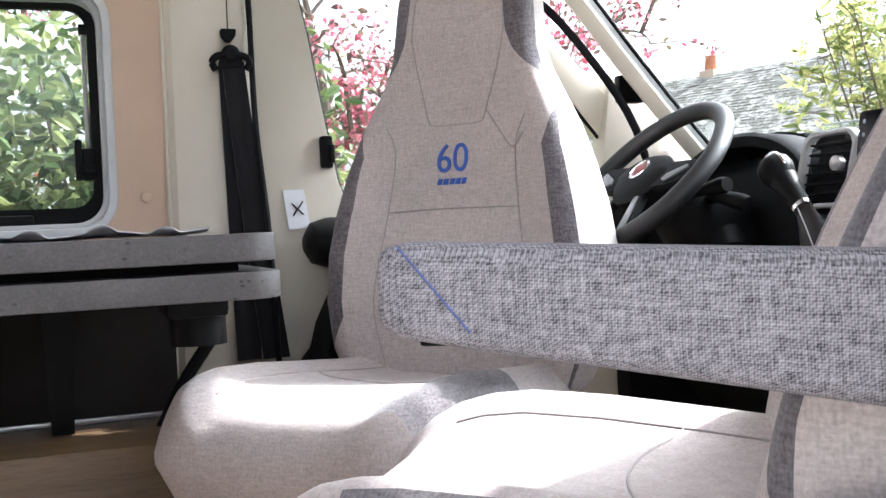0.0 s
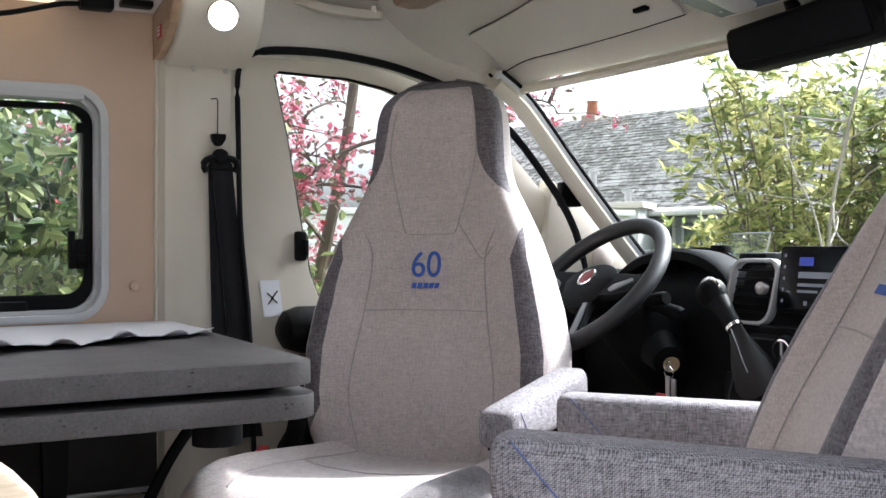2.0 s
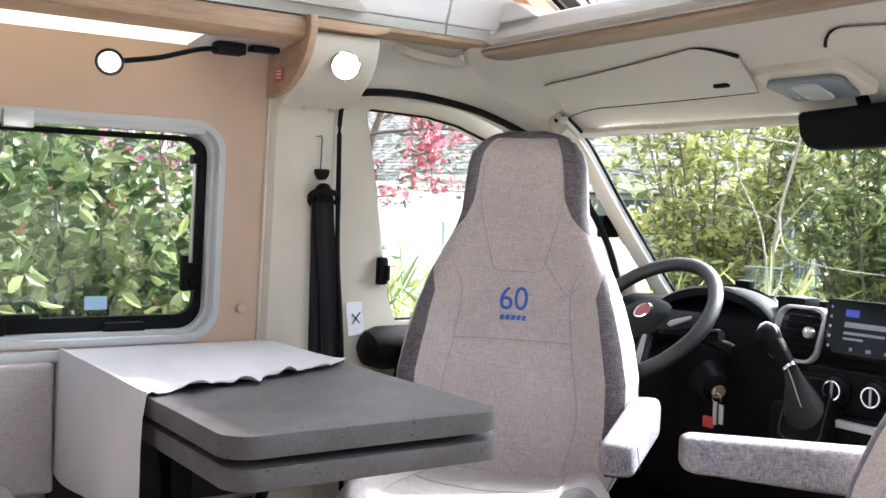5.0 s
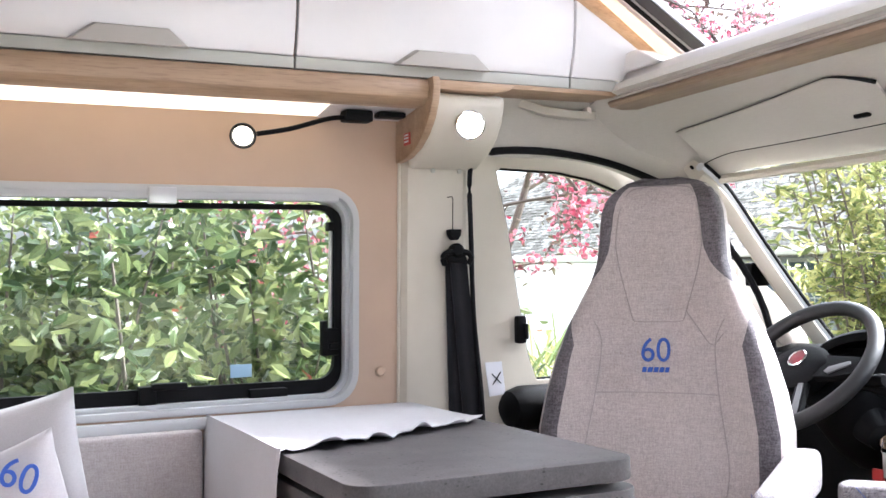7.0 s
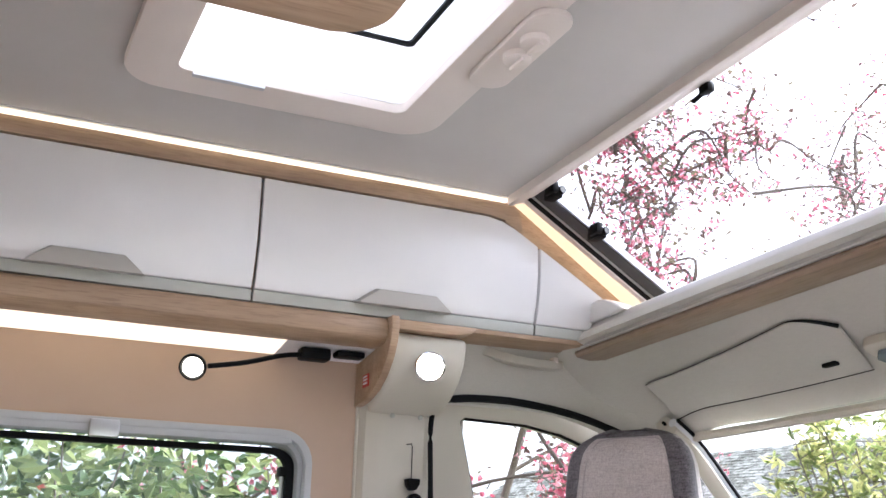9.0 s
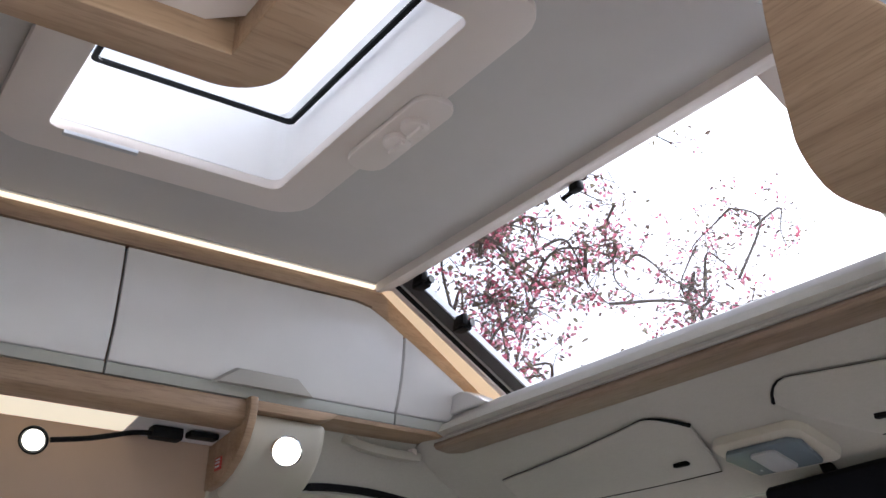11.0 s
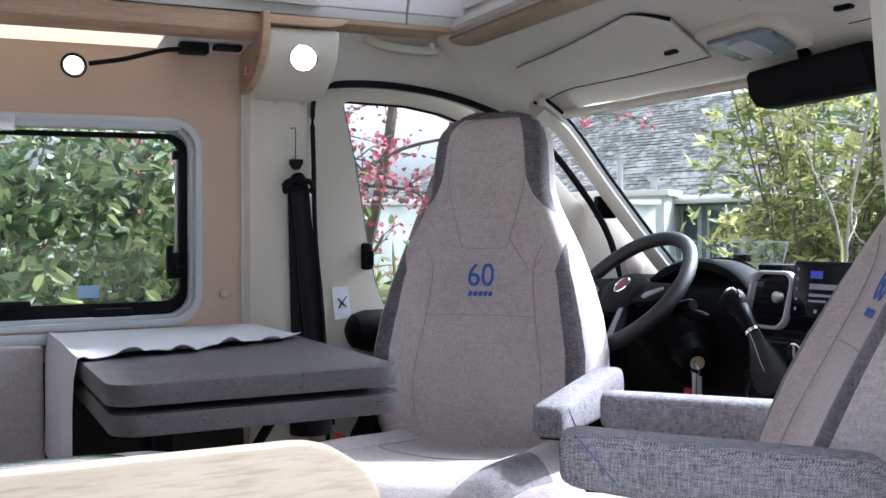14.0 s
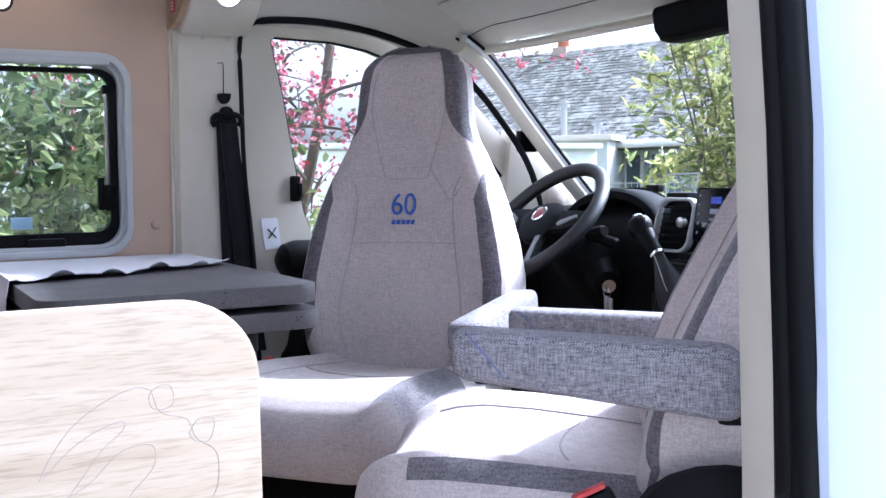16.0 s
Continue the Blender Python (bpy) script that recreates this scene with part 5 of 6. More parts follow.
for gx in (-0.50, -0.31):
    part("gauge", lathe([(0.058, 0), (0.058, 0.006), (0.053, 0.008), (0.05, 0.004)], Matrix.Translation((gx, 0.992, 0.84)) @ Matrix.Rotation(radians(75), 4, "X"), 28), DASH, dash, "round dial")
part("dash_tray", box(-0.245, -0.165, 0.99, 1.05, 0.87, 0.905, 0.006), BLACK, dash)
# centre stack: air vent, screen, dials
VM = Matrix.Translation((-0.120, 0.912, 0.828)) @ Matrix.Rotation(radians(-6), 4, "X")
part("vent_bezel", in_frame(holed(rrect(-0.068, 0.066, -0.068, 0.066, 0.03), [rrect(-0.060, 0.058, -0.060, 0.058, 0.026)], lambda u, v, d: (u + 0.18 * v, d - 0.012, v), 0.02, 0.004), VM), SATIN, dash, "silver vent surround")
part("vent_box", in_frame(prism([(u + 0.18 * v, v) for u, v in rrect(-0.056, 0.054, -0.056, 0.054, 0.024)], "y", 0.022, 0.04, 0), VM), BLACK, dash)
for k in range(6):
    zz = -0.042 + 0.0168 * k
    part("slat", in_frame(box(-0.048 + 0.18 * zz, 0.048 + 0.18 * zz, -0.008, 0.008, zz - 0.002, zz + 0.002, 0.001), VM), DASH, dash)
part("vent_knob", in_frame(lathe([(0.013, 0), (0.013, 0.012), (0.010, 0.014), (0.001, 0.015)], Matrix.Translation((0.036, -0.008, 0.006)) @ Matrix.Rotation(radians(90), 4, "X"), 20), VM), SILVER, dash, "silver vent knob")
touch = thing("touch_screen", (0.075, 0.93, 0.77), "wide black touch screen on the dashboard, switched on", "screen")
SM = Matrix.Translation((0.078, 0.925, 0.845)) @ Matrix.Rotation(radians(-8), 4, "X") @ Matrix.Rotation(radians(3), 4, "Z")
part("screen_case", in_frame(prism(rrect(-0.127, 0.135, -0.058, 0.072, 0.010), "y", -0.012, 0.03, 0.003), SM), BLACK, touch, "black case")
part("display", in_frame(prism(rrect(-0.122, 0.129, -0.050, 0.067, 0.006), "y", -0.0135, -0.012, 0), SM), material("dark_display", (0.004, 0.005, 0.008), 0.12, spec=0.2), touch, "dark glossy display")
SCR = glowing("display_light", (0.16, 0.17, 0.20), 0.08)
SCB = glowing("display_blue", (0.04, 0.06, 0.34), 0.08)
part("display_text", in_frame(joined(*[box(u0, u1, -0.0142, -0.0136, v0, v1, 0) for u0, u1, v0, v1 in ((-0.078, 0.045, 0.010, 0.022), (-0.078, 0.02, -0.006, 0.000), (-0.078, -0.03, -0.018, -0.013), (-0.115, -0.110, 0.05, 0.056), (-0.115, -0.110, 0.028, 0.034), (-0.115, -0.110, 0.006, 0.012), (-0.115, -0.110, -0.016, -0.010), (-0.115, -0.110, -0.038, -0.032), (-0.06, -0.052, -0.042, -0.034), (-0.02, -0.008, -0.042, -0.034), (0.024, 0.032, -0.042, -0.034), (0.04, 0.07, 0.054, 0.060), (0.10, 0.106, 0.052, 0.060))]), SM), SCR, touch, "pale lines of screen text")["kind"] = "stuff"
part("display_tile", in_frame(box(-0.078, -0.045, -0.0142, -0.0136, 0.034, 0.050, 0), SM), SCB, touch, "blue screen tile")
part("climate_panel", box(-0.062, 0.30, 0.868, 0.93, 0.672, 0.765, 0.008), BLACK, dash, "black climate panel")
for kx in (0.020, 0.115, 0.21):
    dial = part("climate_dial", joined(lathe([(0.036, 0), (0.036, 0.008), (0.030, 0.010), (0.027, 0.022), (0.001, 0.023)], Matrix.Translation((kx, 0.868, 0.722)) @ Matrix.Rotation(radians(90), 4, "X"), 28)), DASH, dash, "round climate dial")
    part("dial_ring", lathe([(0.023, 0.0), (0.023, 0.003), (0.019, 0.003), (0.019, 0.0)], Matrix.Translation((kx, 0.846, 0.722)) @ Matrix.Rotation(radians(90), 4, "X"), 28), CHROME, dial, "bright ring")
    part("dial_pointer", box(kx - 0.0028, kx + 0.0028, 0.842, 0.847, 0.704, 0.740, 0.002), SILVER, dial)
part("lower_trim", prism([(-0.075, 0.66), (0.30, 0.655), (0.30, 0.64), (-0.06, 0.642)], "y", 0.85, 0.95, 0.003), SATIN, dash, "thin silver trim")
part("console_body", box(-0.16, 0.30, 0.86, 1.0, 0.30, 0.67, 0.02), DASH, dash)
dash_box = single("dash_box", in_frame(box(-0.050, 0.0, -0.012, 0.012, -0.010, 0.010, 0.004), Matrix.Translation((-0.458, 1.155, 0.912))), BLACK, "small black box on top of the dashboard", "box")
holder = thing("dash_holder", (-0.531, 1.327, 0.892), "clear plastic holder with a thin frame on the dashboard", "holder")
HM = Matrix.Translation((-0.491, 1.327, 0.952)) @ Matrix.Rotation(radians(-14), 4, "X")
part("clear_plate", in_frame(prism(rrect(-0.135, 0.0, -0.100, 0.0, 0.010), "y", -0.001, 0.001, 0), HM), ACRYL, holder, "clear plate")
part("plate_edge", in_frame(tube(smooth_line([(-0.135, 0, -0.001), (-0.010, 0, 0.0), (0.0, 0, -0.008), (-0.006, 0, -0.100)], 4), 0.0022, 6), HM), SATIN, holder, "pale edge")
part("foot", in_frame(box(-0.11, 0.0, -0.012, 0.012, -0.120, -0.096, 0.004), HM), DASH, holder, "dark foot")
# gear lever
gear = thing("gear_lever", (-0.10, 0.84, 0.62), "black gear lever with a silver-capped knob", "gear lever")
GM = Matrix.Translation((-0.035, 0.850, 0.665)) @ Matrix.Rotation(radians(-18), 4, "X")
part("gate_housing", in_frame(prism(rrect(-0.065, 0.065, -0.085, 0.085, 0.03), "y", -0.02, 0.06, 0.010), GM), DASH, gear)
part("gate_rim", in_frame(holed(rrect(-0.056, 0.056, -0.075, 0.075, 0.026), [rrect(-0.0525, 0.0525, -0.0715, 0.0715, 0.024)], lambda u, v, d: (u, d - 0.023, v), 0.006), GM), LEATHER, gear)
part("gaiter", loft([[(x + w * math.cos(a), y + 0.35 * w * math.sin(a), z + 0.9 * w * math.sin(a)) for a in [2 * math.pi * k / 16 for k in range(16)]] for x, y, z, w in ((-0.036, 0.828, 0.672, 0.050), (-0.040, 0.815, 0.70, 0.040), (-0.048, 0.806, 0.735, 0.024), (-0.058, 0.802, 0.765, 0.016))]), LEATHER, gear, "black leather gaiter")
part("gaiter_seam", tube(smooth_line([(-0.020, 0.808, 0.665), (-0.030, 0.797, 0.70), (-0.042, 0.792, 0.735), (-0.054, 0.789, 0.762)], 4), 0.0011, 5), SATIN, gear, "pale stitched seam")
part("lever_sleeve", tube([(-0.058, 0.802, 0.764), (-0.078, 0.803, 0.785), (-0.104, 0.804, 0.810)], [0.0155, 0.018, 0.024], 14), BLACK, gear, "black tapered sleeve")
part("sleeve_ring", tube([(-0.056, 0.802, 0.762), (-0.061, 0.802, 0.767)], 0.0172, 14), CHROME, gear, "bright ring")
KM = Matrix.Translation((-0.121, 0.803, 0.826)) @ Matrix.Rotation(radians(-42), 4, "Y")
part("knob", in_frame(lathe([(0.001, -0.026), (0.020, -0.024), (0.028, -0.012), (0.031, 0.002), (0.029, 0.014), (0.021, 0.022), (0.001, 0.025)], Matrix(), 24), KM), BLACK, gear, "round black knob")
part("knob_band", tube([KM @ Vector((0.0305 * math.cos(a), -0.006, 0.0285 * math.sin(a))) for a in [radians(-20 + 12 * k) for k in range(14)]], [0.0015 + 0.0035 * math.sin(math.pi * k / 13) for k in range(14)], 8), CHROME, gear, "bright curved band")

# ---- steering wheel ----
WM = Matrix.Translation((-0.462, 0.752, 0.834)) @ Matrix.Rotation(radians(44), 4, "X")
wheel = thing("steering_wheel", (-0.43, 0.80, 0.78), "black leather steering wheel with silver spoke inserts", "steering wheel")
part("rim", tube([WM @ Vector((0.193 * math.cos(a), 0.193 * math.sin(a) * (1.0 if math.sin(a) > -0.9 else 0.97), 0)) for a in [2 * math.pi * k / 56 for k in range(56)]], 0.0185, 14, closed=True), LEATHER, wheel, "black leather rim")
part("hub", in_frame(loft([[(w * math.cos(a) * (1.15 if math.sin(a) > 0 else 1.0), h * math.sin(a) - 0.005, z) for a in [2 * math.pi * k / 28 for k in range(28)]] for z, w, h in ((-0.05, 0.05, 0.05), (-0.02, 0.075, 0.066), (0.004, 0.078, 0.068), (0.014, 0.066, 0.056), (0.018, 0.03, 0.025))]), WM), DASH, wheel, "padded hub")
for sg in (-1, 1):
    spoke = part("spoke", in_frame(prism([(sg * 0.06, 0.035), (sg * 0.185, 0.035), (sg * 0.188, -0.01), (sg * 0.12, -0.03), (sg * 0.06, -0.035)], "z", -0.012, 0.008, 0.005), WM), DASH, wheel)
    part("spoke_insert", in_frame(prism([(sg * 0.100, -0.004), (sg * 0.150, 0.018), (sg * 0.158, 0.008), (sg * 0.11, -0.024), (sg * 0.094, -0.018)], "z", 0.008, 0.0125, 0.002), WM), GUNMETAL, spoke, "dark silver insert")
    low = part("lower_spoke", in_frame(prism([(sg * 0.025, -0.05), (sg * 0.058, -0.045), (sg * 0.105, -0.150), (sg * 0.075, -0.172)], "z", -0.012, 0.004, 0.004), WM), DASH, wheel)
    part("spoke_insert", in_frame(prism([(sg * 0.040, -0.058), (sg * 0.054, -0.055), (sg * 0.096, -0.146), (sg * 0.080, -0.155)], "z", 0.004, 0.008, 0.002), WM), GUNMETAL, low, "dark silver insert")
part("emblem_ring", in_frame(lathe([(0.026, 0.014), (0.026, 0.021), (0.0225, 0.023), (0.021, 0.018)], Matrix.Translation((0, 0.008, 0)), 28), WM), CHROME, wheel, "bright ring")
part("emblem", in_frame(lathe([(0.0215, 0.014), (0.0215, 0.020), (0.001, 0.0215)], Matrix.Translation((0, 0.008, 0)), 28), WM), plastic("dark_red_enamel", (0.16, 0.016, 0.02), 0.35, 500, 0.05), wheel, "plain dark red disc")
column = thing("steering_column", (-0.43, 0.85, 0.6), "charcoal steering column shroud with stalks and ignition key", "steering column")
part("shroud", loft([[(-0.43 + w * math.copysign(abs(math.cos(a)) ** 0.7, math.cos(a)), y + h * 0.5 * math.sin(a), z + h * math.sin(a)) for a in [2 * math.pi * k / 20 for k in range(20)]] for y, z, w, h in ((0.79, 0.795, 0.065, 0.05), (0.84, 0.75, 0.085, 0.065), (0.92, 0.69, 0.10, 0.08), (1.02, 0.64, 0.11, 0.09))]), DASH, column)
part("key_pod", tube([(-0.37, 0.87, 0.70), (-0.305, 0.845, 0.674)], [0.05, 0.034], 16), DASH, column)
part("lock_barrel", tube([(-0.31, 0.85, 0.676), (-0.288, 0.838, 0.668)], [0.020, 0.018], 16), CHROME, column, "bright ignition lock")
for y0, z0, x1, y1, z1 in ((0.80, 0.80, -0.255, 0.80, 0.812), (0.83, 0.785, -0.25, 0.84, 0.775)):
    part("stalk", tube(smooth_line([(-0.37, y0, z0), (-0.32, y0, z0 + 0.005), (x1, y1, z1)], 4), [0.008, 0.009, 0.010, 0.011, 0.012, 0.014, 0.015, 0.016, 0.013], 10), BLACK, column, "black stalk")
keys = thing("car_keys", (-0.285, 0.83, 0.60), "bunch of keys with a red tag hanging from the ignition", "keys")
part("ring", tube([(-0.284 + 0.014 * math.cos(a), 0.828, 0.652 + 0.014 * math.sin(a)) for a in [2 * math.pi * k / 18 for k in range(18)]], 0.0016, 6, closed=True), CHROME, keys)
part("key", box(-0.292, -0.280, 0.824, 0.828, 0.588, 0.645, 0.001), SILVER, keys)
part("key", box(-0.276, -0.262, 0.826, 0.830, 0.592, 0.640, 0.001), SILVER, keys)
part("red_tag", box(-0.322, -0.290, 0.822, 0.829, 0.578, 0.606, 0.003), RED, keys, "red tag")
cab_floor = tagged(part("cab_bulkhead", joined(box(-0.85, 0.85, 1.44, 1.47, -0.1, 0.86, 0), box(-0.86, -0.80, 0.9, 1.45, 0, 0.85, 0), box(0.80, 0.86, 0.9, 1.45, 0, 0.85, 0)), DASH), "dark footwell lining", "wall", kind="structure")

# ---- kitchen by the doorway ----
kitchen = thing("kitchen_unit", (0.76, -0.98, 0.0), "compact kitchen unit with a slate worktop beside the doorway", "kitchen unit")
part("cabinet_body", box(0.55, 0.965, -1.335, -0.632, 0.0, 0.707, 0.01), ASH, kitchen)
part("worktop", prism(rrect(0.415, 0.975, -1.335, -0.548, 0.05), "z", 0.707, 0.735, 0.004), SLATE, kitchen, "slate laminate worktop")
part("sink_rim", holed(rrect(0.437, 0.86, -1.10, -0.606, 0.05), [rrect(0.462, 0.835, -1.075, -0.631, 0.04)], lambda u, v, d: (u, v, 0.741 - d), 0.006, 0.002), CHROME, kitchen, "steel sink rim")
part("sink_cover", prism(rrect(0.461, 0.836, -1.076, -0.630, 0.04), "z", 0.7345, 0.7385, 0), material("dark_glass_cover", (0.02, 0.022, 0.024), 0.04), kitchen, "dark glass sink cover")
board = thing("folding_table_board", (1.12, -0.92, 0.30), "pale ash folding board with rounded corners and a faint line drawing", "board")
part("board_panel", prism(rrect(-1.28, -0.552, 0.25, 0.868, 0.058, 10), "x", 1.081, 1.100, 0.003), ASH, board, "pale ash panel")
part("bracket", box(0.966, 1.081, -1.15, -0.75, 0.42, 0.52, 0.004), SILVER, board)
LINE_ART = [
    [(-0.705, 0.755), (-0.697, 0.771), (-0.682, 0.790), (-0.661, 0.804), (-0.641, 0.811), (-0.630, 0.808)],
    [(-0.703, 0.756), (-0.686, 0.773), (-0.668, 0.784), (-0.651, 0.789), (-0.650, 0.783), (-0.665, 0.770), (-0.676, 0.756), (-0.687, 0.742)],
    [(-0.632, 0.803), (-0.630, 0.796), (-0.622, 0.794), (-0.615, 0.798), (-0.616, 0.808), (-0.621, 0.811), (-0.629, 0.808), (-0.632, 0.803)],
    [(-0.630, 0.808), (-0.624, 0.792), (-0.606, 0.785), (-0.600, 0.771), (-0.586, 0.759), (-0.585, 0.738), (-0.590, 0.726)],
    [(-0.605, 0.775), (-0.601, 0.769), (-0.591, 0.768), (-0.587, 0.777), (-0.588, 0.784), (-0.598, 0.784), (-0.605, 0.775)],
    [(-0.687, 0.742), (-0.671, 0.751), (-0.652, 0.768), (-0.631, 0.770), (-0.630, 0.755), (-0.643, 0.741), (-0.649, 0.734)],
]
LILAC = plastic("lilac_ink", (0.27, 0.22, 0.20), 0.6)
for pts in LINE_ART:
    part("drawn_line", tube(smooth_line([(1.1000, y, z) for y, z in pts], 5), 0.0003, 5), LILAC, board, "faint lilac line")
over = thing("kitchen_overhead_cabinet", (0.70, -1.0, 1.42), "oak-edged overhead kitchen cabinet with a lit cream underside", "cabinet")


def oak_edge(bot, top, x0, y1, r, inset):
    arc = [(x0 + r - r * math.cos(a), y1 - r + r * math.sin(a)) for a in [math.pi / 2 * k / 10 for k in range(11)]]
    outer = [(x0, -1.6), *arc, (0.86, y1)]
    inner = [(x, y - inset if x > x0 + r else y) for x, y in [(x0 + inset, -1.6), *[(x0 + r - (r - inset) * math.cos(a), y1 - r + (r - inset) * math.sin(a)) for a in [math.pi / 2 * k / 10 for k in range(11)]], (0.86, y1)]]
    return prism(outer + inner[::-1], "z", bot, top, 0.002)


part("oak_rim", oak_edge(1.44, 1.525, 0.553, -0.633, 0.055, 0.055), OAK, over, "oak rim")
part("underside", prism([(0.59, -1.6), (0.86, -1.6), (0.86, -0.680), (0.64, -0.680), (0.605, -0.72)], "z", 1.468, 1.484, 0), VENTW, over, "cream underside")
part("light_panel", prism(rrect(0.660, 0.80, -0.92, -0.725, 0.03), "z", 1.462, 1.4665, 0), LED, over, "warm glowing light panel")
part("front", box(0.558, 0.575, -1.6, -0.68, 1.525, 1.80, 0.004), WHITE, over)
part("end_panel", box(0.575, 0.86, -0.66, -0.64, 1.525, 1.80, 0.004), OAK, over)
shelf = single("entrance_shelf", prism([*[(p.x, p.y) for p in smooth_line([(0.93, 0.47, 0), (0.84, 0.405, 0), (0.76, 0.325, 0), (0.702, 0.245, 0), (0.680, 0.19, 0), (0.674, 0.13, 0), (0.678, 0.08, 0), (0.697, 0.021, 0), (0.728, -0.048, 0), (0.765, -0.108, 0), (0.81, -0.178, 0), (0.87, -0.27, 0), (0.935, -0.36, 0)], 5)], (0.945, -0.36), (0.945, 0.47)], "z", 1.497, 1.515, 0.003), OAK_X, "rounded oak shelf over the passenger side", "shelf")


# ---- outdoors ----
GROUND = -0.55


def leaf_mat(name, a, b, c, rough=0.45, through=0.35):
    m = material(name, b, rough)
    info = node(m, "ShaderNodeNewGeometry")
    base(m, ramp(m, info.outputs["Random Per Island"], (0.1, a), (0.55, b), (0.95, c)))
    pb = m.node_tree.nodes["Principled BSDF"]
    t = node(m, "ShaderNodeBsdfTranslucent")
    link(m, ramp(m, info.outputs["Random Per Island"], (0.1, a), (0.9, c)), t.inputs["Color"])
    mx = m.node_tree.nodes.new("ShaderNodeMixShader")
    mx.inputs[0].default_value = through
    link(m, pb.outputs[0], mx.inputs[1])
    link(m, t.outputs[0], mx.inputs[2])
    link(m, mx.outputs[0], m.node_tree.nodes["Material Output"].inputs[0])
    return m


def leaves(centres, length, width, rng, droop=0.3):
    """Many small folded leaves as one mesh: six corners each, every one at its own slant."""
    n = len(centres)
    d = rng.normal(size=(n, 3))
    d[:, 2] = d[:, 2] * 0.6 - droop
    d /= np.linalg.norm(d, axis=1, keepdims=True)
    s = np.cross(d, rng.normal(size=(n, 3)))
    s /= np.linalg.norm(s, axis=1, keepdims=True)
    u = np.cross(s, d)
    L = length * rng.uniform(0.6, 1.25, (n, 1))
    W = width * rng.uniform(0.7, 1.2, (n, 1))
    c = np.asarray(centres)
    v = np.stack([c, c + d * L * 0.35 + s * W * 0.5 + u * W * 0.22, c + d * L * 0.75 + s * W * 0.34 + u * W * 0.16, c + d * L + u * W * -0.1, c + d * L * 0.75 - s * W * 0.34 + u * W * 0.16, c + d * L * 0.35 - s * W * 0.5 + u * W * 0.22], 1)
    verts = v.reshape(-1, 3)
    f = []
    for i in range(n):
        k = 6 * i
        f += [(k, k + 1, k + 2, k + 3), (k, k + 3, k + 4, k + 5)]
    me = bpy.data.meshes.new("leaves")
    me.from_pydata(verts.tolist(), [], f)
    return me


def leaf_part(name, me, mat, parent, label=""):
    me.materials.append(mat)
    for p in me.polygons:
        p.use_smooth = False
    ob = new(name, me)
    ob.parent = parent
    ob.matrix_parent_inverse = world_of(parent).inverted()
    if label:
        ob["label"] = label
    return ob


BARK = plastic("grey_bark", (0.13, 0.105, 0.085), 0.85, 60, 0.6, 0.35)
PALEBARK = plastic("pale_bark", (0.30, 0.27, 0.23), 0.85, 60, 0.5, 0.3)


def grass_ground():
    m = material("rough_grass_ground", (0.10, 0.12, 0.05), 0.95)
    v = coords(m)
    a = noise_tex(m, v, 0.5, 6)
    b = noise_tex(m, v, 9.0, 6)
    base(m, mix(m, 0.5, ramp(m, a, (0.3, (0.07, 0.10, 0.03)), (0.6, (0.22, 0.20, 0.13))), ramp(m, b, (0.3, (0.05, 0.08, 0.025)), (0.7, (0.24, 0.24, 0.15)))))
    bump(m, b, 0.6, 0.05)
    return m


ground = tagged(part("ground", sheet(lambda s, t: (-400 + 800 * s, -400 + 800 * t, GROUND), 8, 8, (0, 0, -0.2)), grass_ground()), "rough grass and paving round the van", "ground", kind="structure")
yard = tagged(part("pavement", box(0.9, 14, -12, 9, GROUND - 0.05, GROUND + 0.02, 0.005), plastic("pale_paving", (0.27, 0.262, 0.25), 0.9, 40, 0.3, 0.15)), "pale paved yard beside the van", "pavement", kind="structure")

# laurel hedge beside the window
LAUREL = leaf_mat("laurel_leaf", (0.04, 0.07, 0.022), (0.11, 0.16, 0.06), (0.30, 0.33, 0.14), 0.28)
REDTIP = leaf_mat("red_young_leaf", (0.25, 0.03, 0.03), (0.42, 0.08, 0.07), (0.55, 0.20, 0.12), 0.4)
PINK = leaf_mat("pink_petal", (0.42, 0.06, 0.11), (0.60, 0.15, 0.22), (0.76, 0.36, 0.42), 0.5)
BRONZE = leaf_mat("bronze_leaf", (0.10, 0.06, 0.055), (0.19, 0.11, 0.095), (0.22, 0.19, 0.12), 0.5)
SPRING = leaf_mat("spring_leaf", (0.12, 0.16, 0.05), (0.30, 0.34, 0.11), (0.55, 0.52, 0.22), 0.28, 0.5)
GARDEN = leaf_mat("garden_leaf", (0.08, 0.12, 0.045), (0.20, 0.26, 0.10), (0.42, 0.45, 0.20), 0.26, 0.5)
GRASSY = leaf_mat("tall_grass", (0.14, 0.20, 0.05), (0.30, 0.34, 0.10), (0.50, 0.46, 0.20), 0.6)


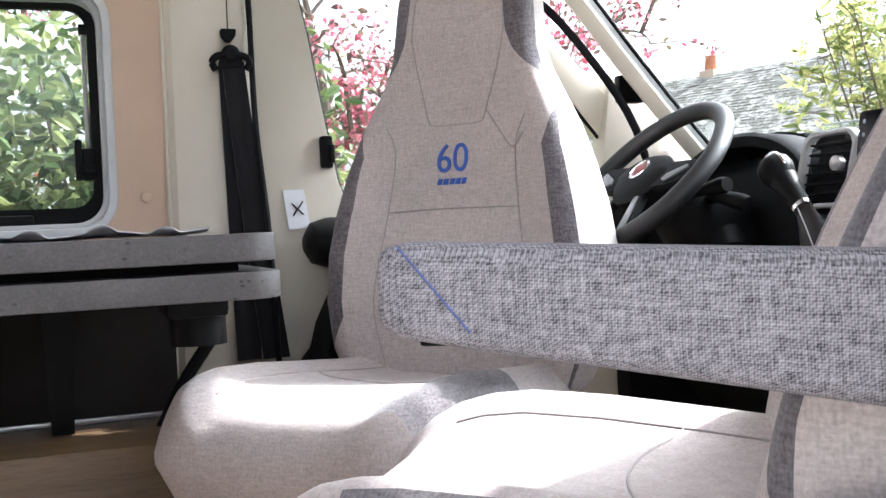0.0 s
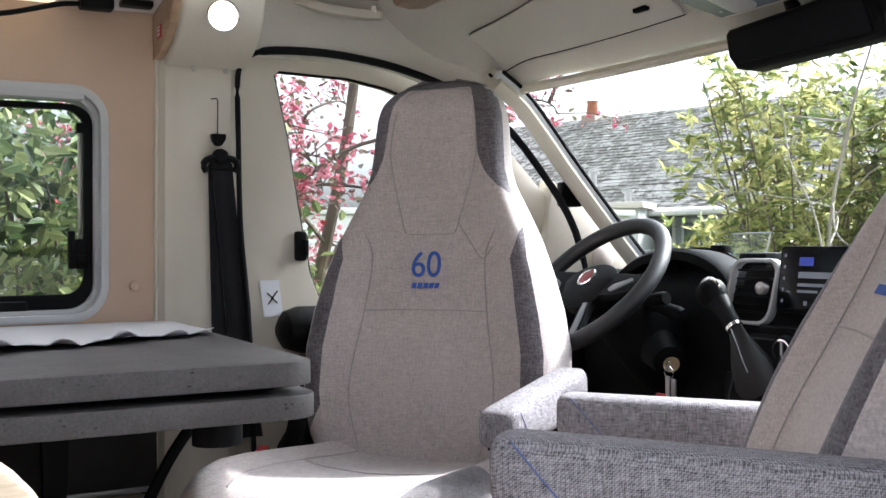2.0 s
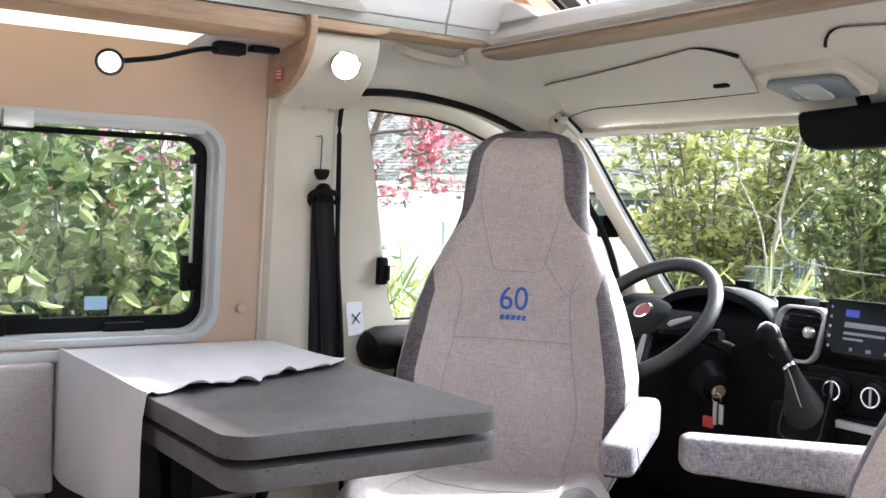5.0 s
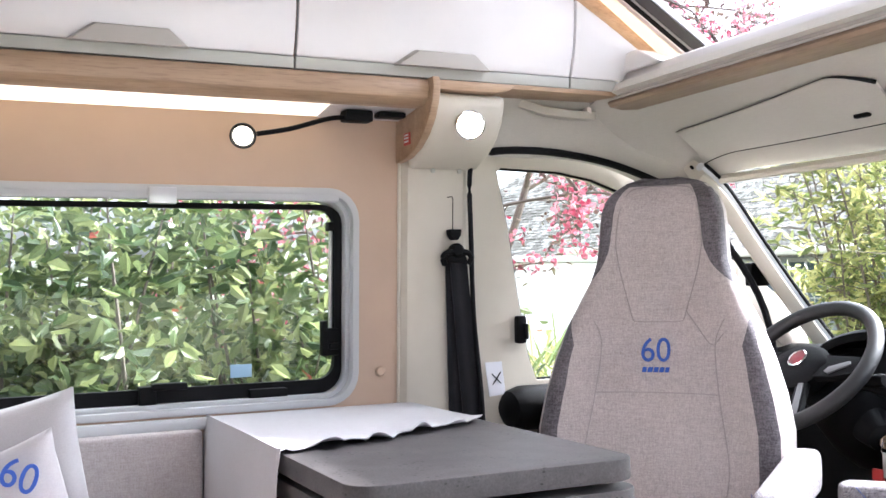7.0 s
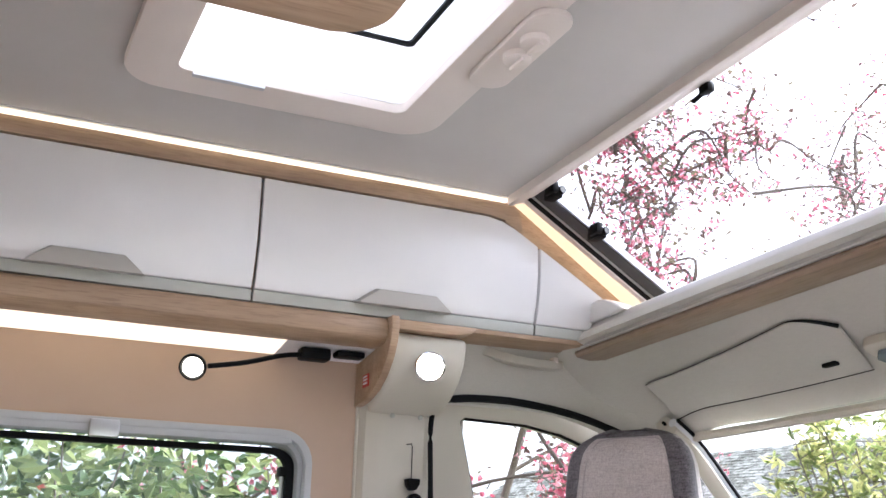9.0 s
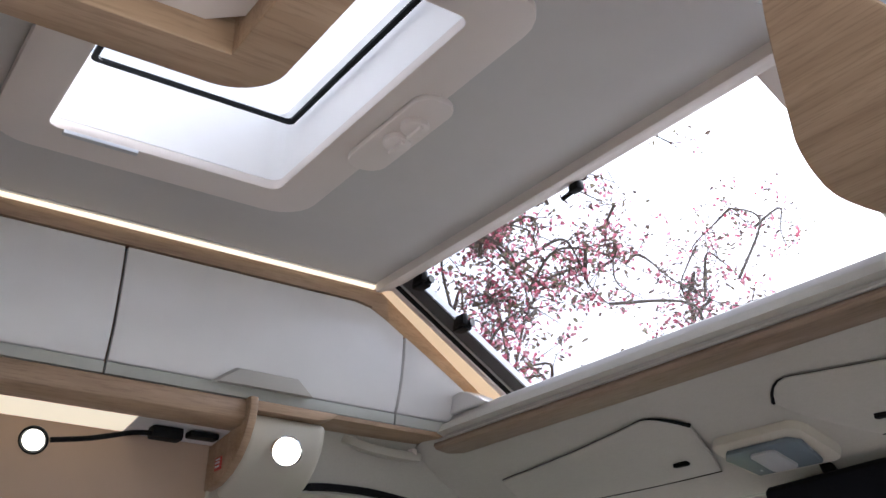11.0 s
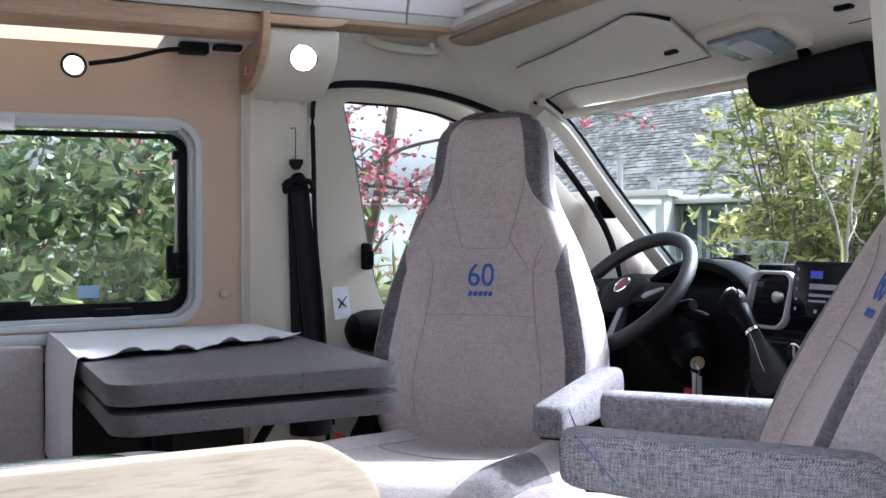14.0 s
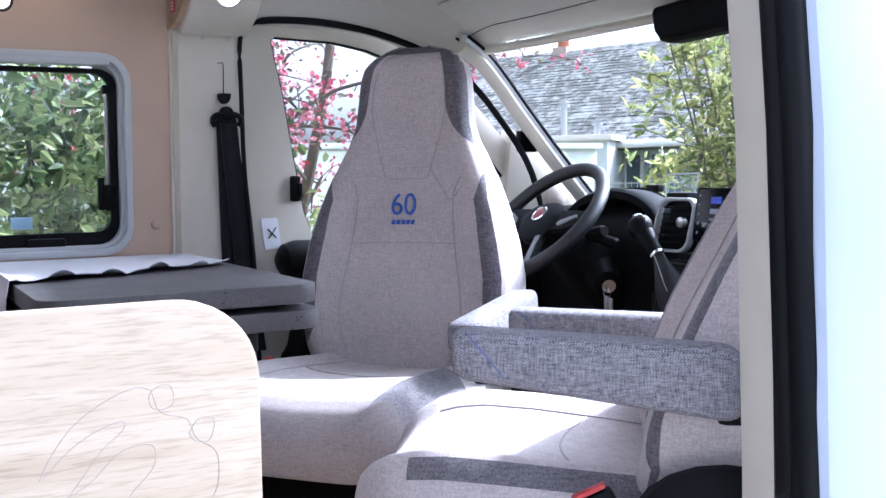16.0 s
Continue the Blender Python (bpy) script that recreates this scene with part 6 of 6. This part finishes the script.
def shrub(at, size, count, seed, label, reds=0.03, leaf=0.068):
    rng = np.random.default_rng(seed)
    t = thing("laurel_bush", at, label, "bush", group="hedge bushes")
    tw = bmesh.new()
    cs = []
    x, y, z = at
    for k in range(26):
        a = rng.uniform(0, 6.28)
        tip = Vector((x + size[0] * 0.95 * math.cos(a) * rng.uniform(0.2, 1), y + size[1] * 0.95 * math.sin(a) * rng.uniform(0.2, 1), z + size[2] * rng.uniform(0.45, 1.0)))
        foot = Vector((x + 0.1 * math.cos(a), y + 0.1 * math.sin(a), z))
        mid = (foot + tip) / 2 + Vector((rng.uniform(-0.1, 0.1), rng.uniform(-0.1, 0.1), 0.12))
        line = smooth_line([foot, mid, tip], 6)
        tube(line, [0.014 * (1 - 0.8 * i / (len(line) - 1)) for i in range(len(line))], 5, bm=tw)
        for i in range(count // 6):
            q = line[int(len(line) * rng.uniform(0.12, 0.999))]
            cs.append(np.array(q) + rng.normal(size=3) * 0.11)
    part("stems", tw, BARK, t)
    cs = np.array(cs)
    red = rng.uniform(size=len(cs)) < reds
    leaf_part("foliage", leaves(cs[~red], leaf, leaf * 0.5, rng), LAUREL, t, "glossy green leaves")
    if red.any():
        leaf_part("young_leaves", leaves(cs[red], leaf * 0.8, leaf * 0.35, rng), REDTIP, t, "red young leaves")
    return t


for k, (bx, by, sz, n) in enumerate(((-2.15, -2.3, (0.55, 0.6, 2.1), 1600), (-2.05, -1.5, (0.5, 0.6, 2.05), 1900), (-1.95, -0.75, (0.5, 0.55, 2.0), 2100), (-2.0, -0.05, (0.5, 0.5, 1.9), 2000), (-2.25, 0.55, (0.5, 0.5, 1.55), 1300), (-2.9, -1.0, (0.6, 0.7, 2.2), 1200), (-2.9, 0.1, (0.6, 0.7, 2.0), 1200))):
    shrub((bx, by, GROUND), sz, n, 10 + k, "dense glossy laurel bush beside the van", 0.006 if k != 4 else 0.03)

# flowering crab apple: thin leaning stems, wiry branches and clustered blossom
def crab_apple(at, seed):
    rng = np.random.default_rng(seed)
    t = thing("flowering_tree", at, "flowering tree with pink blossom and bronze young leaves", "tree")
    foot = Vector(at)
    nodes = []
    for dx, dy, h, r in ((-0.25, -0.15, 3.6, 0.040), (0.30, 0.35, 4.2, 0.045), (0.05, 0.95, 3.9, 0.036), (-0.3, -0.75, 2.6, 0.032)):
        line = smooth_line([foot, foot + Vector((dx * 0.3, dy * 0.3, h * 0.22)), foot + Vector((dx * 1.0 + 0.12, dy * 0.7, h * 0.5)), foot + Vector((dx * 1.3 - 0.10, dy * 1.2, h * 0.78)), foot + Vector((dx * 1.6, dy * 1.5, h))], 6)
        part("stem", tube(line, [r * (1 - 0.75 * k / (len(line) - 1)) for k in range(len(line))], 9), BARK, t, "thin grey stem")
        nodes += line[6:]
    heart = foot + Vector((0.35, 0.35, 2.75))
    sprays, pool = [], list(nodes)
    for k in range(125):
        d = rng.normal(size=3)
        d /= np.linalg.norm(d)
        e = heart + Vector((1.15 * d[0], 1.75 * d[1], 1.85 * d[2])) * rng.uniform(0.35, 1.0) ** 0.5
        e.y += 0.62 * (e.z - 2.2) - 0.10
        if e.z < 0.6 or (e.z < 2.0 and rng.uniform() < 0.45):
            continue
        p0 = min(pool, key=lambda q: (q - e).length + 0.6 * max(0.0, q.z - e.z + 0.2))
        mid = p0.lerp(e, 0.5) + Vector((rng.normal() * 0.08, rng.normal() * 0.08, 0.12 + 0.05 * rng.normal()))
        line = smooth_line([p0, mid, e + Vector((0, 0, 0.03)), e + (e - mid) * 0.25 + Vector((0, 0, -0.05))], 5)
        n = len(line)
        part("limb", tube(line, [0.013 * (1 - 0.8 * i / (n - 1)) for i in range(n)], 5), BARK, t)
        sprays.append(line)
        pool += line[n // 2:]
    # long upper sprays that arch forward over the cab
    for k in range(34):
        e = heart + Vector((rng.uniform(-0.3, 0.8), 0.9 + 2.5 * k / 34 + rng.normal() * 0.15, rng.uniform(0.7, 2.2)))
        p0 = min(pool, key=lambda q: (q - e).length + 0.8 * max(0.0, q.y - e.y + 0.1))
        mid = p0.lerp(e, 0.5) + Vector((rng.normal() * 0.12, rng.normal() * 0.12, 0.15))
        line = smooth_line([p0, mid, e, e + Vector((rng.normal() * 0.1, 0.25, -0.08))], 6)
        n = len(line)
        part("limb", tube(line, [0.013 * (1 - 0.8 * i / (n - 1)) for i in range(n)], 5), BARK, t)
        sprays.append(line)
        pool += line[n // 2:]
    twigs = bmesh.new()
    tufts = []
    for line in sprays:
        n = len(line)
        for j in range(9):
            q = line[int(n * (0.3 + 0.69 * j / 9))]
            e = q + Vector(rng.normal(size=3)) * 0.11 + Vector((0, 0, 0.03))
            tube([q, (q + e) / 2 + Vector(rng.normal(size=3)) * 0.015, e], [0.004, 0.003, 0.0015], 4, bm=twigs)
            tufts += [e, e, (q + e) / 2] if rng.uniform() < 0.75 else [e]
    part("twigs", twigs, BARK, t)["kind"] = "stuff"
    pts = np.array([np.array(c) + rng.normal(size=3) * 0.028 for c in tufts for _ in range(6 if c.z < 2.6 + 0.5 * rng.normal() else 2)])
    leaf_part("blossom", leaves(pts, 0.030, 0.034, rng, 0.0), PINK, t, "clusters of pink blossom")
    pts = np.array([np.array(c) + rng.normal(size=3) * 0.05 for c in tufts for _ in range(3)])
    leaf_part("crown", leaves(pts, 0.045, 0.022, rng, 0.1), BRONZE, t, "bronze young leaves")
    return t


crab_apple((-3.9, 1.15, GROUND), 5)
# young bare tree with pale forked stems before the windscreen
def forked_tree(fork, seed):
    rng = np.random.default_rng(seed)
    foot = Vector((fork.x - 0.10, fork.y, GROUND))
    t = thing("young_tree", foot, "thin young tree with pale bare forked stems", "tree")
    lines = [smooth_line([foot, foot + Vector((0.0, 0, 0.7)), fork - Vector((0.12, 0, 0.55)), fork, fork + Vector((0.10, 0.05, 0.38)), fork + Vector((0.16, 0.1, 0.8))], 6)]
    lines.append(smooth_line([foot + Vector((0.03, 0, 0.3)), fork + Vector((-0.20, 0.05, -0.55)), fork + Vector((-0.42, 0.08, -0.12)), fork + Vector((-0.50, 0.1, 0.35))], 6))
    for k, (dx, dz) in enumerate(((-0.35, 0.28), (0.42, 0.12), (0.5, 0.30), (-0.28, 0.05), (0.35, -0.28), (-0.22, -0.45))):
        p0 = lines[0][12 + (k * 5) % 9]
        lines.append(smooth_line([p0, p0 + Vector((dx * 0.5, rng.normal() * 0.1, dz * 0.7)), p0 + Vector((dx, rng.normal() * 0.15, dz))], 6))
    for k, line in enumerate(lines):
        n = len(line)
        r = (0.012, 0.008)[k] if k < 2 else 0.005
        part("stem" if k < 2 else "limb", tube(line, [r * (1 - 0.75 * i / (n - 1)) for i in range(n)], 7), PALEBARK, t)
    return t


forked_tree(Vector((-1.73, 3.02, 1.45)), 3)


# laurel trees behind it: many stems with rosettes of upright leaves towards their ends
def laurel_tree(at, size, stems, seed, mat, label):
    rng = np.random.default_rng(seed)
    t = thing("garden_tree", at, label, "tree", group="trees before the windscreen")
    foot = Vector(at)
    twigs, cs = bmesh.new(), []
    for k in range(stems):
        a = 2.4 * k + rng.uniform(-0.4, 0.4)
        reach = rng.uniform(0.35, 1.0)
        tip = foot + Vector((size[0] * reach * math.cos(a), size[1] * reach * math.sin(a), size[2] * (1.02 - 0.42 * reach ** 2 * rng.uniform(0.4, 1.6))))
        line = smooth_line([foot + Vector((0.12 * math.cos(a), 0.12 * math.sin(a), 0)), foot.lerp(tip, 0.45) + Vector((rng.normal() * 0.06, rng.normal() * 0.06, 0.18)), tip], 9)
        n = len(line)
        part("stem", tube(line, [0.020 * (1 - 0.85 * i / (n - 1)) for i in range(n)], 6), BARK, t)
        for j in range(20):
            q = line[int(n * (0.30 + 0.69 * j / 20))]
            e = q + Vector((rng.normal() * 0.17, rng.normal() * 0.17, abs(rng.normal()) * 0.14 - 0.02))
            tube([q, e], [0.005, 0.002], 4, bm=twigs)
            cs += [np.array(e) + rng.normal(size=3) * 0.022 for _ in range(9)] + [np.array(q.lerp(e, 0.55)) + rng.normal(size=3) * 0.04 for _ in range(4)]
    part("twigs", twigs, BARK, t)["kind"] = "stuff"
    leaf_part("crown", leaves(np.array(cs), 0.105, 0.034, rng, -0.25), mat, t, "rosettes of narrow glossy leaves")
    return t


laurel_tree((-4.10, 5.15, GROUND), (0.85, 0.8, 2.95), 26, 21, SPRING, "yellow-green laurel tree in full leaf")
laurel_tree((-2.90, 5.6, GROUND), (1.0, 0.8, 3.00), 26, 22, GARDEN, "mid-green laurel tree in full leaf")
laurel_tree((-1.50, 5.4, GROUND), (1.0, 0.8, 3.10), 28, 23, GARDEN, "tall mid-green laurel tree in full leaf")
# tall garden grass under the side window and along the fence
rng = np.random.default_rng(4)
cs = np.stack([rng.uniform(-3.8, -1.6, 2600), rng.uniform(0.5, 3.4, 2600), GROUND + rng.uniform(0.2, 1.15, 2600)], 1)
gr = new("tall_plants", leaves(cs, 0.38, 0.022, rng, -0.8))
gr.data.materials.append(GRASSY)
tagged(gr, "tall pale green garden plants outside the cab door", "plants", kind="stuff")
cs = np.stack([rng.uniform(-7.0, 0.5, 2600), rng.uniform(6.0, 9.5, 2600), GROUND + rng.uniform(0.1, 0.9, 2600)], 1)
gr = new("tall_plants", leaves(cs, 0.34, 0.016, rng, -0.6))
gr.data.materials.append(GRASSY)
tagged(gr, "tall dry grasses along the fence", "plants", kind="stuff")


# ---- house ----
def roof_tiles():
    m = material("mossy_grey_tile", (0.13, 0.127, 0.12), 0.9)
    v = coords(m)
    n1 = noise_tex(m, v, 1.3, 6, 0.7)
    n2 = noise_tex(m, v, 6.0, 5, 0.8)
    g = node(m, "ShaderNodeNewGeometry")
    n3 = noise_tex(m, v, 2.0, 5, 0.7)
    slab = ramp(m, g.outputs["Random Per Island"], (0.0, (0.17, 0.166, 0.155)), (1.0, (0.245, 0.238, 0.225)))
    slab = mix(m, 0.5, slab, ramp(m, n2, (0.3, (0.12, 0.117, 0.108)), (0.7, (0.28, 0.272, 0.258))))
    # clumps of dark moss, thicker in drifts
    drift = mix(m, 0.4, n3, n1)
    where = mix(m, 0.55, drift, n2)
    moss = ramp(m, where, (0.485, (1, 1, 1)), (0.54, (0, 0, 0)))
    col = mix(m, moss, slab, (0.052, 0.050, 0.040))
    base(m, col)
    bump(m, n2, 0.6, 0.03)
    return m


house = thing("house", (-12.6, 10.6, GROUND), "low house with a mossy grey tiled roof and white annex", "house")
house.matrix_basis = pose(-17.89, 11.04, GROUND, 0, 0, 20)
TILE = roof_tiles()
RENDER_W = plastic("pale_render", (0.55, 0.56, 0.55), 0.9, 20, 0.3, 0.12)
part("wall", box(-3.4, 15, -1.1, 7.2, 0.0, 2.15, 0.02), plastic("blue_grey_render", (0.26, 0.28, 0.30), 0.9, 20, 0.3, 0.12), house, "pale rendered wall", local=True)
verts, faces = [], []
rng = np.random.default_rng(9)
rows, cols = 32, 78
for r in range(rows):
    for c in range(cols):
        x0 = -3.9 + 19.0 * (c + 0.5 * (r % 2)) / cols + rng.uniform(-0.02, 0.02)
        x1 = x0 + 19.0 / cols - 0.004
        a, b = r / rows, (r + 1.25) / rows
        lift = rng.uniform(0, 0.008)
        k = len(verts)
        for xx, tt, up in ((x0, a, 0.009), (x1, a, 0.009), (x1, b, 0.0), (x0, b, 0.0)):
            verts.append((xx, -1.6 + 4.65 * tt, 2.10 + 2.42 * tt + up + lift))
        for xx, tt, up in ((x0, a, 0.0), (x1, a, 0.0)):
            verts.append((xx, -1.6 + 4.65 * tt, 2.10 + 2.42 * tt + up - 0.004))
        faces += [(k, k + 1, k + 2, k + 3), (k, k + 4, k + 5, k + 1)]
me = bpy.data.meshes.new("roof")
me.from_pydata(verts, [], faces)
me.materials.append(TILE)
ro = new("roof_tiles", me)
ro.parent = house
tagged(ro, "rows of weathered grey roof tiles", kind="stuff")
part("roof", prism([(-1.65, 2.04), (3.1, 4.50), (7.8, 2.04), (7.8, 1.96), (3.1, 4.42), (-1.65, 1.96)], "x", -3.9, 15.4, 0), TILE, house, "mossy grey roof", local=True)
part("gutter", tube([(-3.9, -1.70, 2.06), (15.4, -1.70, 2.06)], 0.07, 8), WHITE, house, "grey gutter", local=True)
ch = part("chimney", box(-0.20, 0.20, 2.90, 3.30, 4.1, 4.62, 0.01), plastic("pale_brick", (0.40, 0.30, 0.25), 0.9, 30, 0.4, 0.2), house, "pale brick chimney", local=True)
part("chimney_pot", lathe([(0.14, 0), (0.155, 0.05), (0.125, 0.28), (0.15, 0.34), (0.10, 0.34)], pose(0.0, 3.10, 4.62), 16), plastic("terracotta", (0.42, 0.16, 0.09), 0.8, 30, 0.3, 0.2), ch, "terracotta pot", local=True)
for wx in (4.3, 5.15, 6.0, 6.85, 8.8, 9.65):
    w = part("window", box(wx - 0.36, wx + 0.36, -1.14, -1.08, 0.55, 1.95, 0.01), RENDER_W, house, "white framed window", local=True)
    part("pane", box(wx - 0.30, wx + 0.30, -1.155, -1.135, 0.62, 1.88, 0), material("house_pane", (0.10, 0.13, 0.15), 0.08), w, local=True)
    part("glazing_bar", box(wx - 0.02, wx + 0.02, -1.17, -1.15, 0.60, 1.90, 0), RENDER_W, w, local=True)
annex = thing("annex", (-10.6, 8.4, GROUND), "white flat-roofed annex with steel flues", "shed")
annex.matrix_basis = pose(-12.6, 10.35, GROUND, 0, 0, 40)
part("wall", box(-2.4, 0.0, 0, 1.4, 0.0, 2.12, 0.02), RENDER_W, annex, "white wall", local=True)
part("roof", box(-2.5, 0.1, -0.1, 1.5, 2.12, 2.22, 0.01), VENTW, annex, "white roof edge", local=True)
for fx, fh in ((-0.85, 0.52), (-0.25, 0.18)):
    part("flue", joined(tube([(fx, 0.3, 2.15), (fx, 0.3, 2.22 + fh)], 0.055, 12), tube([(fx, 0.3, 2.22 + fh), (fx, 0.3, 2.27 + fh)], 0.10, 12)), SILVER, annex, "steel flue", local=True)
# wire fence
fence = thing("wire_fence", (-3.5, 6.2, GROUND), "thin grey wire mesh fence on steel posts", "fence")
WIRE = plastic("galvanised_wire", (0.36, 0.38, 0.38), 0.5, 200, 0.1)
f0, f1 = Vector((-8.5, 4.4, GROUND)), Vector((1.6, 7.2, GROUND))
for k in range(9):
    q = f0.lerp(f1, k / 8)
    part("post", tube([q, q + Vector((0, 0, 1.5))], 0.022, 8), WIRE, fence, "steel post")
for lead in range(9):
    z = Vector((0, 0, 0.15 + 0.16 * lead))
    part("wire", tube([f0 + z, f1 + z], 0.004, 4), WIRE, fence)
upr = bmesh.new()
for k in range(160):
    q = f0.lerp(f1, k / 160)
    tube([q + Vector((0, 0, 0.1)), q + Vector((0, 0, 1.45))], 0.003, 4, bm=upr)
part("mesh_wires", upr, WIRE, fence, "upright mesh wires")["kind"] = "stuff"
neighbour = thing("garden_wall", (-9, 2.5, GROUND), "low pale rendered garden wall behind the trees", "wall")
part("wall_body", box(-9.2, -9.0, -3.0, 7.4, GROUND, 1.30, 0.02), RENDER_W, neighbour, "pale rendered wall")
part("coping", box(-9.26, -8.94, -3.05, 7.45, 1.30, 1.37, 0.01), RENDER_W, neighbour)
